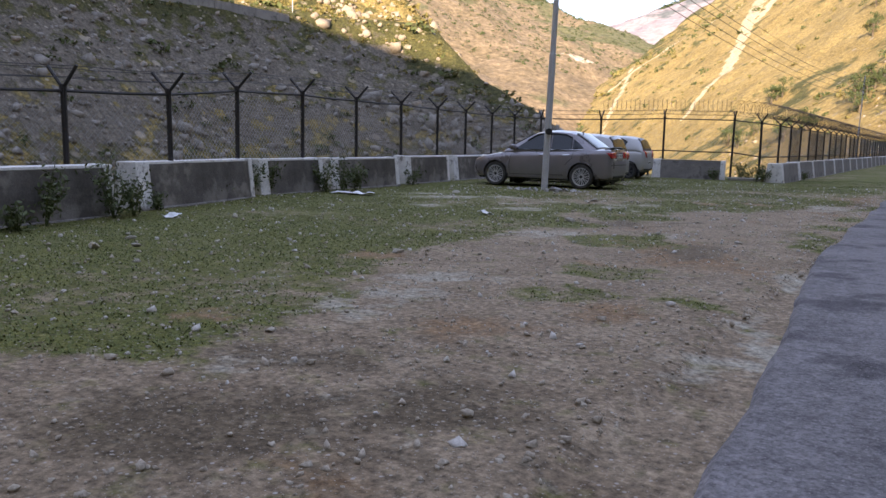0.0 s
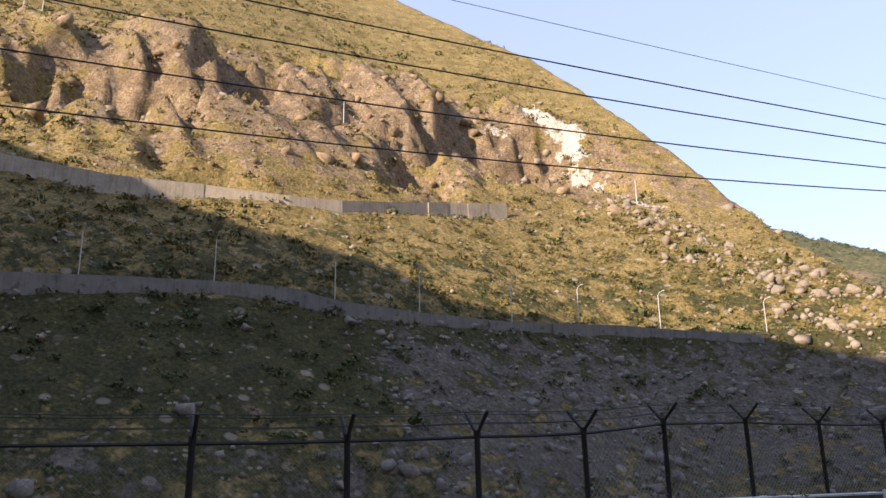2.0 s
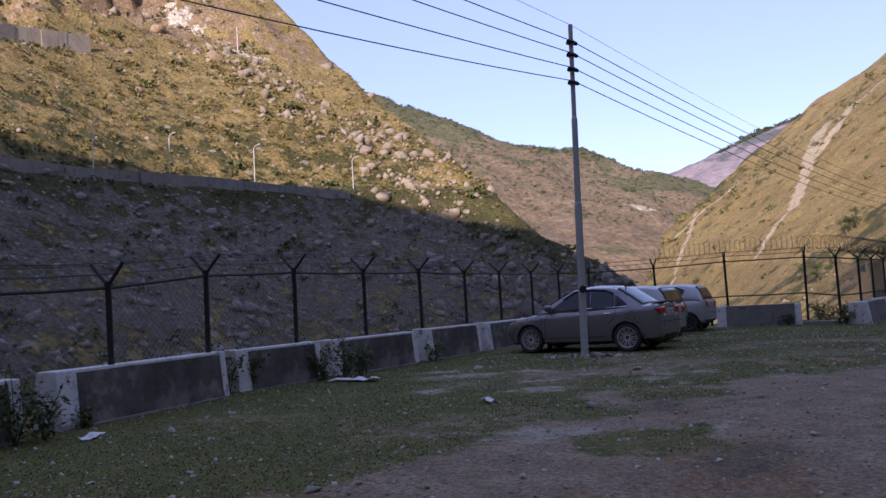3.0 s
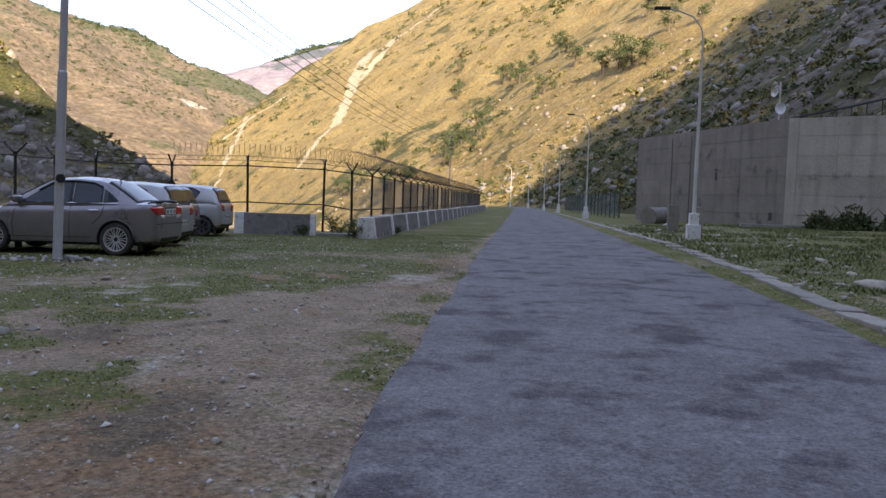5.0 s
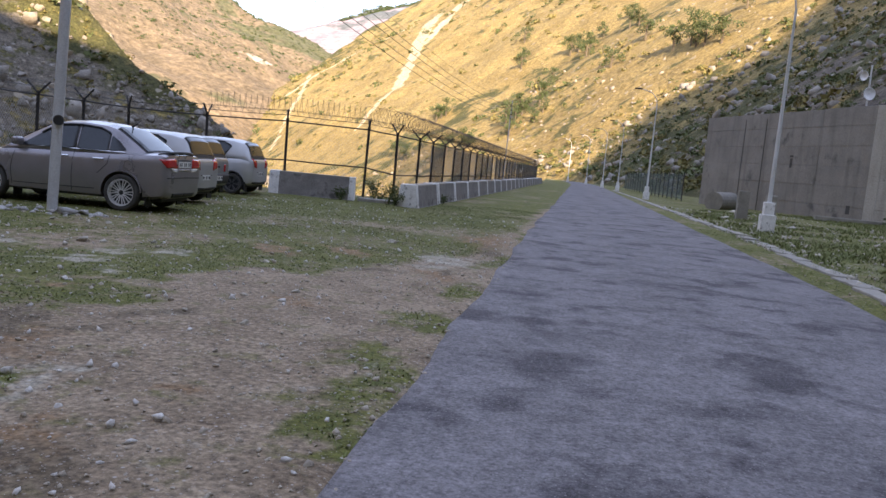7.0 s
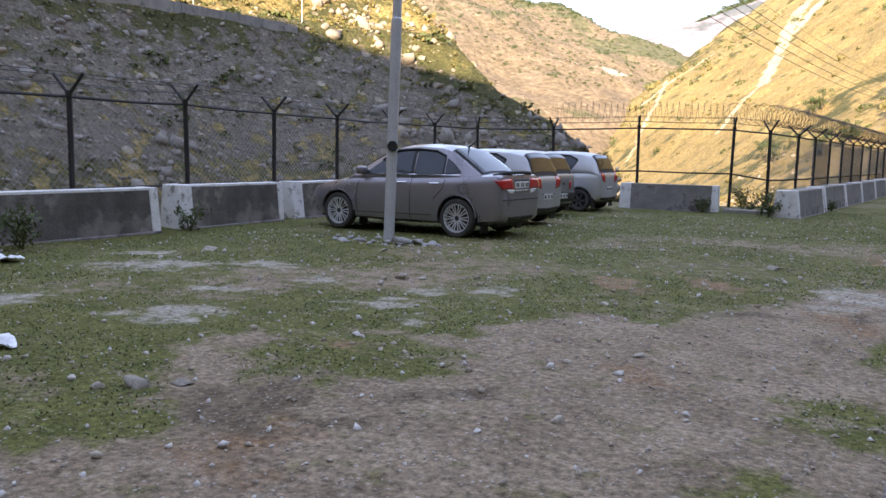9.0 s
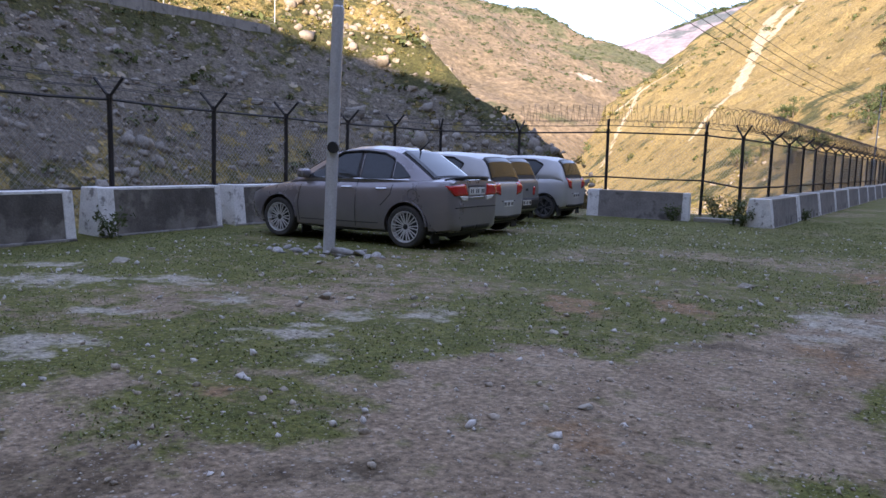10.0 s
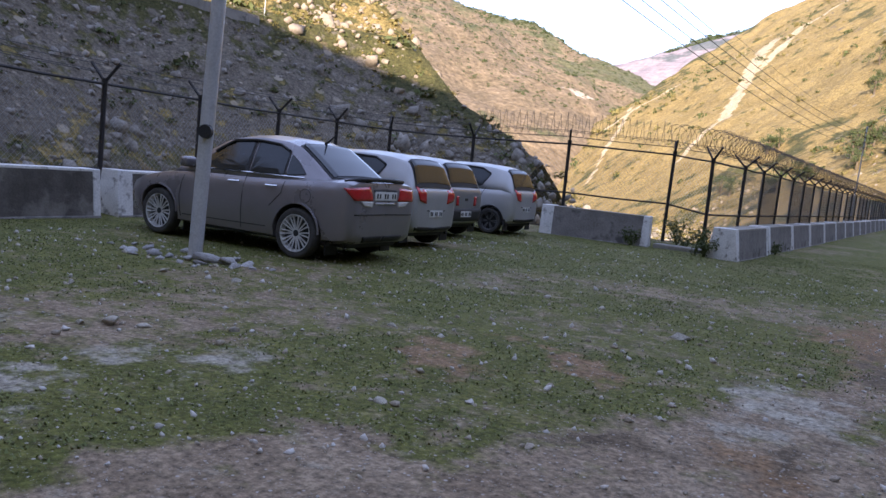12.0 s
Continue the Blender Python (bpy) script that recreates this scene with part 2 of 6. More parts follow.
M_LITTER = material("white_litter", (0.62, 0.62, 0.62), (0.8, 0.8, 0.8), 6, 30, 0.6, 0.1)
M_DARKST = material("dark_stain", (0.05, 0.047, 0.043), (0.09, 0.085, 0.08), 4, 30, 0.9, 0.2)


# ---- helpers for shapes ----
def part(name, bm, mat, parent=None, label="", smooth=False):
    me = bpy.data.meshes.new(name)
    bm.to_mesh(me)
    bm.free()
    return part_of(name, me, mat, parent, label, smooth)


def part_of(name, me, mat, parent=None, label="", smooth=False):
    if mat and not me.materials:
        me.materials.append(mat)
    if smooth:
        me.polygons.foreach_set("use_smooth", np.ones(len(me.polygons), dtype=bool))
    ob = new(name, me)
    ob.parent = parent
    if label:
        ob["label"] = label
    return ob


def empty(name, m=None):
    ob = new(name)
    ob.empty_display_size = 0.2
    if m is not None:
        ob.matrix_world = m
    return ob


def mesh_np(name, verts, faces, mat=None):
    me = bpy.data.meshes.new(name)
    verts, faces = np.asarray(verts, np.float32), np.asarray(faces, np.int32)
    k = faces.shape[1]
    me.vertices.add(len(verts))
    me.vertices.foreach_set("co", verts.ravel())
    me.loops.add(faces.size)
    me.loops.foreach_set("vertex_index", faces.ravel())
    me.polygons.add(len(faces))
    me.polygons.foreach_set("loop_start", np.arange(0, faces.size, k, dtype=np.int32))
    me.update(calc_edges=True)
    me.validate()
    if mat:
        me.materials.append(mat)
    return me


def box(bm, x0, x1, y0, y1, z0, z1, bevel=0.0, m=None):
    r = bmesh.ops.create_cube(bm, size=1, matrix=Matrix.Translation(((x0 + x1) / 2, (y0 + y1) / 2, (z0 + z1) / 2)) @ Matrix.Diagonal((x1 - x0, y1 - y0, z1 - z0, 1)))
    vs = r["verts"]
    if bevel:
        es = list({e for v in vs for e in v.link_edges})
        out = bmesh.ops.bevel(bm, geom=es, offset=bevel, segments=2, profile=0.6, affect="EDGES")
        vs = list({v for f in out["faces"] for v in f.verts} | {v for v in vs if v.is_valid})
    if m is not None:
        bmesh.ops.transform(bm, matrix=m, verts=[v for v in vs if v.is_valid])
    return bm


def tube(bm, a, b, r0, r1=None, sides=8, caps=True):
    a, b = Vector(a), Vector(b)
    d = b - a
    m = Matrix.Translation((a + b) / 2) @ d.to_track_quat("Z", "Y").to_matrix().to_4x4()
    bmesh.ops.create_cone(bm, cap_ends=caps, segments=sides, radius1=r0, radius2=r0 if r1 is None else r1, depth=d.length, matrix=m)
    return bm


def sweep(bm, pts, r, sides=6):
    """A bent tube through points; r a number or one per point."""
    pts = [Vector(p) for p in pts]
    rings = []
    for i, p in enumerate(pts):
        d = (pts[min(i + 1, len(pts) - 1)] - pts[max(i - 1, 0)]).normalized()
        q = d.to_track_quat("Z", "Y")
        rad = r[i] if isinstance(r, (list, tuple)) else r
        rings.append([bm.verts.new(p + q @ Vector((rad * math.cos(2 * math.pi * k / sides), rad * math.sin(2 * math.pi * k / sides), 0))) for k in range(sides)])
    for a, b in zip(rings[:-1], rings[1:]):
        for k in range(sides):
            bm.faces.new((a[k], a[(k + 1) % sides], b[(k + 1) % sides], b[k]))
    bm.faces.new(rings[0][::-1])
    bm.faces.new(rings[-1])
    return bm


# ---- relief ----
rng = np.random.default_rng(7)
LATTICE = rng.random((256, 256))


def vnoise(x, y):
    xi, yi = np.floor(x).astype(int), np.floor(y).astype(int)
    fx, fy = x - xi, y - yi
    fx, fy = fx * fx * (3 - 2 * fx), fy * fy * (3 - 2 * fy)
    a, b = LATTICE[xi % 256, yi % 256], LATTICE[(xi + 1) % 256, yi % 256]
    c, d = LATTICE[xi % 256, (yi + 1) % 256], LATTICE[(xi + 1) % 256, (yi + 1) % 256]
    return (a * (1 - fx) + b * fx) * (1 - fy) + (c * (1 - fx) + d * fx) * fy


def fbm(x, y, size, octaves=5, gain=0.5):
    out, amp, tot = 0.0, 1.0, 0.0
    for k in range(octaves):
        f = 2.0 ** k / size
        out = out + amp * (vnoise(x * f + 17.3 * k, y * f + 5.1 * k) - 0.5)
        tot += amp
        amp *= gain
    return out / tot * 2


def ridged(x, y, size, octaves=4):
    out, amp, tot = 0.0, 1.0, 0.0
    for k in range(octaves):
        f = 2.0 ** k / size
        out = out + amp * (1 - np.abs(2 * vnoise(x * f + 31.7 * k, y * f + 11.9 * k) - 1))
        tot += amp
        amp *= 0.5
    return out / tot


def signed(x, y, line):
    """Distance of points from a bent line, positive on its right-hand side."""
    best = np.full(np.shape(x), 1e9)
    out = np.zeros(np.shape(x))
    cross = np.zeros(np.shape(x))
    for (ax, ay), (bx, by) in zip(line[:-1], line[1:]):
        dx, dy = bx - ax, by - ay
        n = math.hypot(dx, dy)
        s = np.clip(((x - ax) * dx + (y - ay) * dy) / (n * n), 0, 1)
        px, py = x - ax - s * dx, y - ay - s * dy
        d = np.hypot(px, py)
        c = (px * dy - py * dx) / n
        near = (d < best - 1e-6) | ((d < best + 1e-6) & (np.abs(c) > np.abs(cross)))
        best = np.where(near, d, best)
        cross = np.where(near, c, cross)
        out = np.where(near, np.where(c > 0, d, -d), out)
    return out


WEST_BASE = [(-88, -300), (-86, 0), (-88, 50), (-92, 88), (-80, 118), (-58, 136), (-40, 150), (-30, 175)]
WEST_CREST_X = [-900, -430, -359, -298, -253, -211, -191, -169, -138, -120, -102, -89, -79, -70, -62, -53, -20]
WEST_CREST_Y = [60, 95, 135, 162, 171, 170, 170, 167, 158, 154, 148, 143, 140, 140, 139, 139, 100]
EAST_BASE = [(24, -300), (24, 40), (20, 66), (15, 90), (12, 130), (3, 185), (-22, 235), (-70, 320), (-140, 420), (-240, 540), (-420, 740)]
EAST_CREST_X = [-420, -249, -214, -172, -97, 0, 900]
EAST_CREST_Y = [500, 684, 746, 790, 797, 797, 797]


def west_height(x, y):
    d = -signed(x, y, WEST_BASE)
    z = np.where(d < 100, 0.8 * d, 80 + 1.0 * (d - 100))
    over = np.maximum(0, y - np.interp(x, WEST_CREST_X, WEST_CREST_Y))
    return z - 1.2 * over


def east_height(x, y):
    d = signed(x, y, EAST_BASE)
    z = np.where(d > 0, 0.75 * d, 0.75 * d)
    over = np.maximum(0, y - np.interp(x, EAST_CREST_X, EAST_CREST_Y))
    return z - 1.2 * over


def blob(x, y, cx, cy, rx, ry, turn=0.0):
    c, s = math.cos(radians(turn)), math.sin(radians(turn))
    u, v = (x - cx) * c + (y - cy) * s, -(x - cx) * s + (y - cy) * c
    return np.clip(1.35 - np.hypot(u / rx, v / ry), 0, 1)


def grid_object(name, xs, ys, height, mat, atts, keep=None):
    gx, gy = np.meshgrid(xs, ys, indexing="ij")
    z = height(gx, gy)
    n, m = gx.shape
    idx = np.arange(n * m).reshape(n, m)
    faces = np.stack([idx[:-1, :-1], idx[1:, :-1], idx[1:, 1:], idx[:-1, 1:]], -1).reshape(-1, 4)
    verts = np.stack([gx, gy, z], -1).reshape(-1, 3)
    if keep is not None:
        ok = keep(gx, gy, z).ravel()
        faces = faces[ok[faces].any(1)]
        used = np.zeros(n * m, bool)
        used[faces.ravel()] = True
        remap = np.cumsum(used) - 1
        verts, faces = verts[used], remap[faces]
    me = mesh_np(name, verts, faces, mat)
    for att, f in atts.items():
        a = me.attributes.new(att, "FLOAT", "POINT")
        a.data.foreach_set("value", np.asarray(f(verts[:, 0], verts[:, 1], verts[:, 2]), np.float32))
    return part_of(name, me, mat, smooth=True)


# West mountain across the gorge
def west_rock(x, y, z):
    cliff = np.clip(1.2 - np.hypot((y - 45) / 105, (z - 105) / 48), 0, 1)
    return np.clip(cliff * 0.72 + 0.35 * blob(y, z, 150, 90, 75, 25, -28) + 0.12, 0, 1)


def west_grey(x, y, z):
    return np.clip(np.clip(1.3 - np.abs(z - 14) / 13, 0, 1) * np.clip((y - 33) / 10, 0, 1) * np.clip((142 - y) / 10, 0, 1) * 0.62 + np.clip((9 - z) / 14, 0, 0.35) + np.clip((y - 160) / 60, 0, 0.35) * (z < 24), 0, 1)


def west_surface(x, y):
    z = west_height(x, y)
    rock = west_rock(x, y, z)
    base = z
    high = np.clip(z / 60, 0.25, 1)
    z = z + 3.2 * high * fbm(x, y, 45) + (0.8 + 2.2 * rock) * (ridged(x, y, 16) - 0.6) + 0.55 * fbm(x, y, 4, 3)
    # ledges and overhanging crags in the cliff band
    crag = np.clip((ridged(y + 0.35 * x, z * 1.3 + 0.2 * y, 38, 4) - 0.56) * 13, -1, 1)
    gully = np.clip((ridged(y * 1.4 + 0.5 * z, z * 0.35, 30, 3) - 0.6) * 6, -1, 1)
    cliff = np.clip((rock - 0.28) * 3, 0, 1) * np.clip((np.interp(x, WEST_CREST_X, WEST_CREST_Y) - 6 - y) / 28, 0, 1)
    z = z + cliff * (8.5 * crag + 6.0 * gully)
    # hollows under overhangs
    for y0, z0, ry, rz, deep in ((32, 108, 13, 13, 10), (34, 129, 9, 7, 6), (79, 76, 9, 9, 9), (120, 95, 5, 7, 7), (62, 139, 9, 8, 7), (8, 92, 9, 7, 7), (100, 84, 4, 8, 5), (52, 90, 8, 6, 6)):
        wob_y = y + 2.5 * fbm(x, y, 9, 3)
        z = z - deep * np.clip(4 * (1 - np.hypot((wob_y - y0) / ry, (base - z0) / rz)), 0, 1)
    # benches of the two roads cut in the slope
    for level, y0, y1, wide in ((25.2, -60, 150, 4.5), (57, -60, 104, 4.0)):
        road = level + np.interp(y, [-60, 20, 50, 110, 150], [0.6, 2.6, -0.6, 1.6, 1.4] if level < 40 else [0, -1, -1, 7, 9])
        w = np.exp(-((z - road) / wide) ** 2) * np.clip((y - y0) / 12, 0, 1) * np.clip((y1 - y) / 12, 0, 1)
        z = z + (road - z) * 0.75 * w
    return z


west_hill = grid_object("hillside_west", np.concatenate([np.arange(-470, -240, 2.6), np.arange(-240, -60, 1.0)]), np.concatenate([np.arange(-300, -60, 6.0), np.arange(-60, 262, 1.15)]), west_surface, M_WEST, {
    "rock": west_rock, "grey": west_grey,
    # green growth; the extra below 26 m also paints in some shade
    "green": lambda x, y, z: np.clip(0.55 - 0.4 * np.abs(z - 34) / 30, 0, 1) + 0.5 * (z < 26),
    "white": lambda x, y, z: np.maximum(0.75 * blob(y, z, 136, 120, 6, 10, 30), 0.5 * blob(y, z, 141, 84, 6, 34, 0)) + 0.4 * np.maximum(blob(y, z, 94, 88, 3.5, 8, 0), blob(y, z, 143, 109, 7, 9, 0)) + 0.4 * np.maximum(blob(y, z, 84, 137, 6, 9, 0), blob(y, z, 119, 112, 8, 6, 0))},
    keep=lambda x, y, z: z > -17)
tagged(west_hill, "steep rocky hillside with dry golden grass and cliffs", "hillside", kind="structure")


# East mountain: shaded near slope, sunlit far spur
def east_surface(x, y):
    z = east_height(x, y)
    f = np.clip(np.hypot(x, y) / 300, 0.12, 1.6)
    up = np.clip(z / 6, 0.15, 1)
    return z + up * (7.5 * f * fbm(x, y, 120) + 5.0 * f * (ridged(x + 0.5 * y, y * 0.6, 70) - 0.62) + 1.5 * fbm(x, y, 11, 4))


def east_white(x, y, z):
    s = np.zeros_like(x)
    for (ax, ay), (bx, by), w0, w1 in (((-124, 640), (-110, 465), 13, 7), ((-100, 625), (-112, 540), 12, 5), ((-110, 470), (-120, 425), 7, 3), ((-76, 657), (-100, 600), 7, 5), ((-150, 660), (-235, 610), 7, 4), ((-225, 640), (-190, 480), 5, 3)):
        dx, dy = bx - ax, by - ay
        k = np.clip(((x - ax) * dx + (y - ay) * dy) / (dx * dx + dy * dy), 0, 1)
        d = np.hypot(x - ax - k * dx, y - ay - k * dy)
        s = np.maximum(s, 0.85 * np.clip(1.35 - d / (0.6 * (w0 + (w1 - w0) * k)), 0, 1))
    return s


# Rock and growth; the near slope gets extra dark tone to deepen its shade
east_atts = {"rock": lambda x, y, z: np.clip(0.5 * (ridged(x, y, 60) - 0.45) + 0.4 * np.clip((230 - y) / 120, 0, 1) * np.clip(x / 30, 0, 1), 0, 1),
             "green": lambda x, y, z: np.clip(0.3 + 0.38 * fbm(x, y, 70) + 0.4 * np.clip((230 - y) / 60, 0, 1) * np.clip((x + 10) / 20, 0, 1), 0, 1), "white": east_white}
east_hill = grid_object("hillside_east", np.concatenate([np.arange(-440, -40, 2.8), np.arange(-40, 120, 1.5), np.arange(120, 700, 8.0)]), np.concatenate([np.arange(-300, 20, 10.0), np.arange(20, 320, 1.7), np.arange(320, 860, 2.8)]), east_surface, M_EAST, east_atts,
                        keep=lambda x, y, z: z > -17)
tagged(east_hill, "dry grassy mountainside with pale landslide scars", "hillside", kind="structure")


def ridge(line, slope_front, slope_back, size, amp):
    xs, ys, zs = (np.array(v, float) for v in zip(*line))

    def f(x, y):
        best = np.full(x.shape, -1e9)
        for i in range(len(xs) - 1):
            dx, dy = xs[i + 1] - xs[i], ys[i + 1] - ys[i]
            k = np.clip(((x - xs[i]) * dx + (y - ys[i]) * dy) / (dx * dx + dy * dy), 0, 1)
            px, py = x - xs[i] - k * dx, y - ys[i] - k * dy
            d = np.hypot(px, py)
            s = np.where(px * dy - py * dx > 0, slope_front, slope_back)
            best = np.maximum(best, zs[i] + k * (zs[i + 1] - zs[i]) - s * d)
        return best + amp * fbm(x, y, size) + 0.8 * amp * (ridged(x, y, size * 0.6) - 0.62)
    return f


north_hill = grid_object("hillside_north", np.arange(-1250, -150, 9.0), np.arange(350, 1350, 9.0), ridge([(-1100, 560, 420), (-707, 843, 285), (-607, 917, 226), (-547, 955, 216), (-492, 983, 199), (-421, 1016, 157), (-371, 1036, 122), (-250, 1080, 60)], 0.5, 0.9, 90, 16), M_FAR, {
    "green": lambda x, y, z: np.clip(0.48 + 0.5 * fbm(x, y, 90) + (z - 150) / 300, 0, 1), "white": lambda x, y, z: np.clip(0.5 * blob(x, y, -330, 760, 90, 10, 35) + 0.25 * fbm(x, y, 60), 0, 1)}, keep=lambda x, y, z: z > -17)
tagged(north_hill, "reddish brown mountainside dotted with shrubs", "hillside", kind="structure")
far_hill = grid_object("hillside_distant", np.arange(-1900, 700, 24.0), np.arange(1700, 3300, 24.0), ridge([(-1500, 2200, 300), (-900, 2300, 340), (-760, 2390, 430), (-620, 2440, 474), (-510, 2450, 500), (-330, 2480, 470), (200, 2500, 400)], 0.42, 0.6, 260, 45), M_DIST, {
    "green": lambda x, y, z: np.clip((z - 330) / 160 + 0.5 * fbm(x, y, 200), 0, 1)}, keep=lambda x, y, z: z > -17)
tagged(far_hill, "distant mountain with bare slopes tinted for haze", "hillside", kind="backdrop")

# The mountain to the south, behind the walk, which keeps the sun off the valley floor
SOUTH_U = [-500, -300, -200, -151, -143, -127, -111, -97, -91, -67, -50, -36, -27, -14, -6, 2, 12, 25, 44, 69, 79, 94, 108, 119, 139, 200, 350]
SOUTH_H = [280, 210, 146, 131, 131, 129, 128, 125, 133, 137, 138, 135, 132, 127, 118, 107, 100, 100, 110, 130, 138, 155, 158, 169, 188, 220, 300]
SU = Vector((0.937, 0.35, 0))
SV = Vector((0.35, -0.937, 0))


def south_surface():
    us, vs = np.arange(-500, 352, 4.0), np.array([15, 50, 85, 120, 150, 200, 260])
    fall = np.array([0, 0.28, 0.62, 1.0, 0.93, 0.75, 0.5])
    gu, gv = np.meshgrid(us, vs, indexing="ij")
    top = np.interp(us, SOUTH_U, SOUTH_H)[:, None] * fall[None, :]
    z = top - 12 + 12 * fall[None, :] + 3 * fbm(gu, gv, 12, 3) * (fall < 1)[None, :] + 1.6 * fbm(gu, gv, 9, 3) * (fall == 1)[None, :]
    n, m = gu.shape
    idx = np.arange(n * m).reshape(n, m)
    faces = np.stack([idx[:-1, :-1], idx[1:, :-1], idx[1:, 1:], idx[:-1, 1:]], -1).reshape(-1, 4)
    x, y = gu * SU.x + gv * SV.x, gu * SU.y + gv * SV.y
    return mesh_np("hillside_south", np.stack([x, y, z], -1).reshape(-1, 3), faces, M_EAST)


tagged(part_of("hillside_south", south_surface(), M_EAST, smooth=True), "dark wooded mountainside closing the valley", "hillside", kind="structure")

# ---- ground ----
EDGE = [(-9.9, -80), (-10.2, 4), (-10.6, 9), (-11.9, 14), (-12.7, 20), (-13.4, 25), (-13.8, 28), (-13.5, 30.4), (-11.0, 31.0), (-6.4, 32.6), (-5.4, 33.5), (-5.4, 150), (-9, 260)]


def ground_z(x, y):
    d = signed(x, y, EDGE)
    out = np.clip(-d, 0, None)
    z = -np.minimum(out * 0.85, 14 + 0.0 * out)
    lot = np.clip(d, 0, 3)
    swell = 0.07 * np.exp(-((lot - 0.8) / 0.8) ** 2) * (x < -5) + 0.022 * fbm(x, y, 1.3, 4) * (x < -0.4) * (d > 0) + 0.05 * fbm(x, y, 2.2, 4) * (x > 5.3) * (np.abs(x) < 40)
    rise = 0.0052 * np.clip(x - 6, 0, 14) * np.clip(y - 10, 0, 40) / 10
    lower = -0.035 * ((x > -0.2) & (x < 4.6))
    return z + np.where(d > 0, swell + rise + lower, np.minimum(0, 2.2 * fbm(x, y, 14, 4) * np.clip(out / 5, 0, 1)))


BARE_Y = [0, 2.7, 3.2, 4.6, 5.5, 6.3, 9.0, 10.4, 11.4, 11.8, 12.6, 13.4, 14.0, 14.5, 15.3, 15.5, 15.9, 17.3, 18.5, 20.5, 24, 29, 40]
BARE_X = [-4.4, -3.3, -2.4, -2.75, -3.3, -3.7, -4.0, -4.3, -3.3, -3.7, -4.6, -4.2, -3.4, -3.55, -3.1, -2.75, -2.1, -1.4, -1.2, -0.75, -0.85, -0.75, -0.5]
TURF_ISLES = ((-3.48, 13.1, 0.68, 0.6, 40), (-3.5, 15.0, 0.5, 0.28, 40), (-0.5, 13.7, 0.28, 0.55, 10), (-0.45, 11.7, 0.26, 0.7, 0), (-0.44, 10.8, 0.2, 0.2, 0), (-0.42, 15.4, 0.2, 0.6, 0), (-5.6, 13.9, 0.6, 0.35, 40), (-5.1, 15.0, 0.5, 0.18, 40),
              (-2.34, 15.75, 0.33, 0.36, 49), (-3.85, 14.4, 0.2, 0.3, 50), (-4.2, 15.3, 0.3, 0.25, 54), (-2.34, 9.8, 0.5, 0.6, 42), (-1.65, 6.05, 0.32, 0.3, 39), (-0.7, 6.4, 0.3, 0.28, 39), (-1.8, 7.5, 0.4, 0.34, 40), (-2.37, 10.5, 0.25, 0.4, 18), (-0.5, 18.6, 0.18, 0.9, 0), (-0.3, 22.5, 0.14, 2.0, 0))
RED_SPOTS = ((-3.3, 17.1, 0.32, 0.5, 48), (-1.72, 13.8, 0.34, 0.45, 35), (-3.64, 13.2, 0.22, 0.27, 39), (-2.54, 17.7, 0.25, 0.7, 54), (-2.63, 11.6, 0.42, 0.5, 30), (-1.6, 10.1, 0.3, 0.35, 28), (-0.95, 21.5, 0.45, 2.6, 0), (-1.27, 10.9, 0.16, 0.18, 31), (-1.5, 4.7, 0.42, 0.38, 38), (-1.35, 8.9, 0.75, 1.4, 41), (-3.2, 4.15, 0.24, 0.27, 38), (-4.1, 6.9, 0.35, 0.4, 41), (-1.0, 2.45, 0.3, 0.25, 35), (-0.95, 16.6, 0.35, 0.9, 20), (-1.2, 5.6, 0.3, 0.4, 0), (-2.0, 7.9, 0.4, 0.3, 0))
DARK_SPOTS = ((-3.26, 12.1, 0.6, 0.5, 39), (-2.3, 12.8, 0.4, 0.28, 39), (-1.66, 2.6, 0.75, 0.4, 30), (-1.46, 9.4, 0.4, 0.65, 14), (-2.7, 11.9, 0.5, 0.3, 36), (-0.8, 3.4, 0.4, 0.3, 20), (-0.75, 19.8, 0.3, 1.2, 10), (-1.9, 3.6, 0.5, 0.25, 30), (-0.8, 17.0, 0.2, 0.6, -20), (-1.6, 16.2, 0.4, 0.22, 40))
PALE_SPOTS = ((-7.9, 14.8, 1.0, 0.6, 41), (-5.7, 15.2, 0.38, 0.36, 41), (-4.48, 14.45, 0.55, 0.36, 40), (-3.9, 14.2, 0.28, 0.18, 40), (-5.4, 13.2, 0.55, 0.5, 40), (-7.0, 12.7, 0.3, 0.4, 40), (-4.0, 15.8, 0.3, 0.42, 50), (-7.0, 15.7, 0.4, 0.4, 41), (-1.2, 17.2, 0.3, 0.5, 40), (-1.0, 17.9, 0.45, 0.8, 30), (-4.55, 14.8, 0.4, 0.15, 54), (-4.45, 15.4, 0.34, 0.22, 55), (-5.8, 15.5, 0.2, 0.35, 61), (-2.12, 10.8, 0.3, 0.55, 25),
              (-2.7, 6.15, 0.62, 0.45, 40), (-2.6, 4.7, 0.36, 0.5, 38), (-2.1, 3.3, 0.16, 0.3, 37), (-0.14, 5.6, 0.2, 1.4, 5), (-3.4, 9.9, 0.65, 0.6, 43), (-6.3, 14.1, 0.5, 0.3, 30), (-9.0, 15.4, 0.5, 0.3, 20), (-2.4, 5.4, 0.35, 0.3, 20), (-0.25, 8.2, 0.2, 0.9, 0))


def patches(x, y, places, weight):
    """Ragged patches of the ground, as ellipses with a wandering outline."""
    out = np.zeros(np.shape(x))
    x, y = x + 0.5 * fbm(x, y, 0.9, 4, 0.65), y + 0.5 * fbm(x + 61, y + 23, 0.9, 4, 0.65)
    for p in places:
        out = np.maximum(out, weight * blob(x, y, *p))
    return out


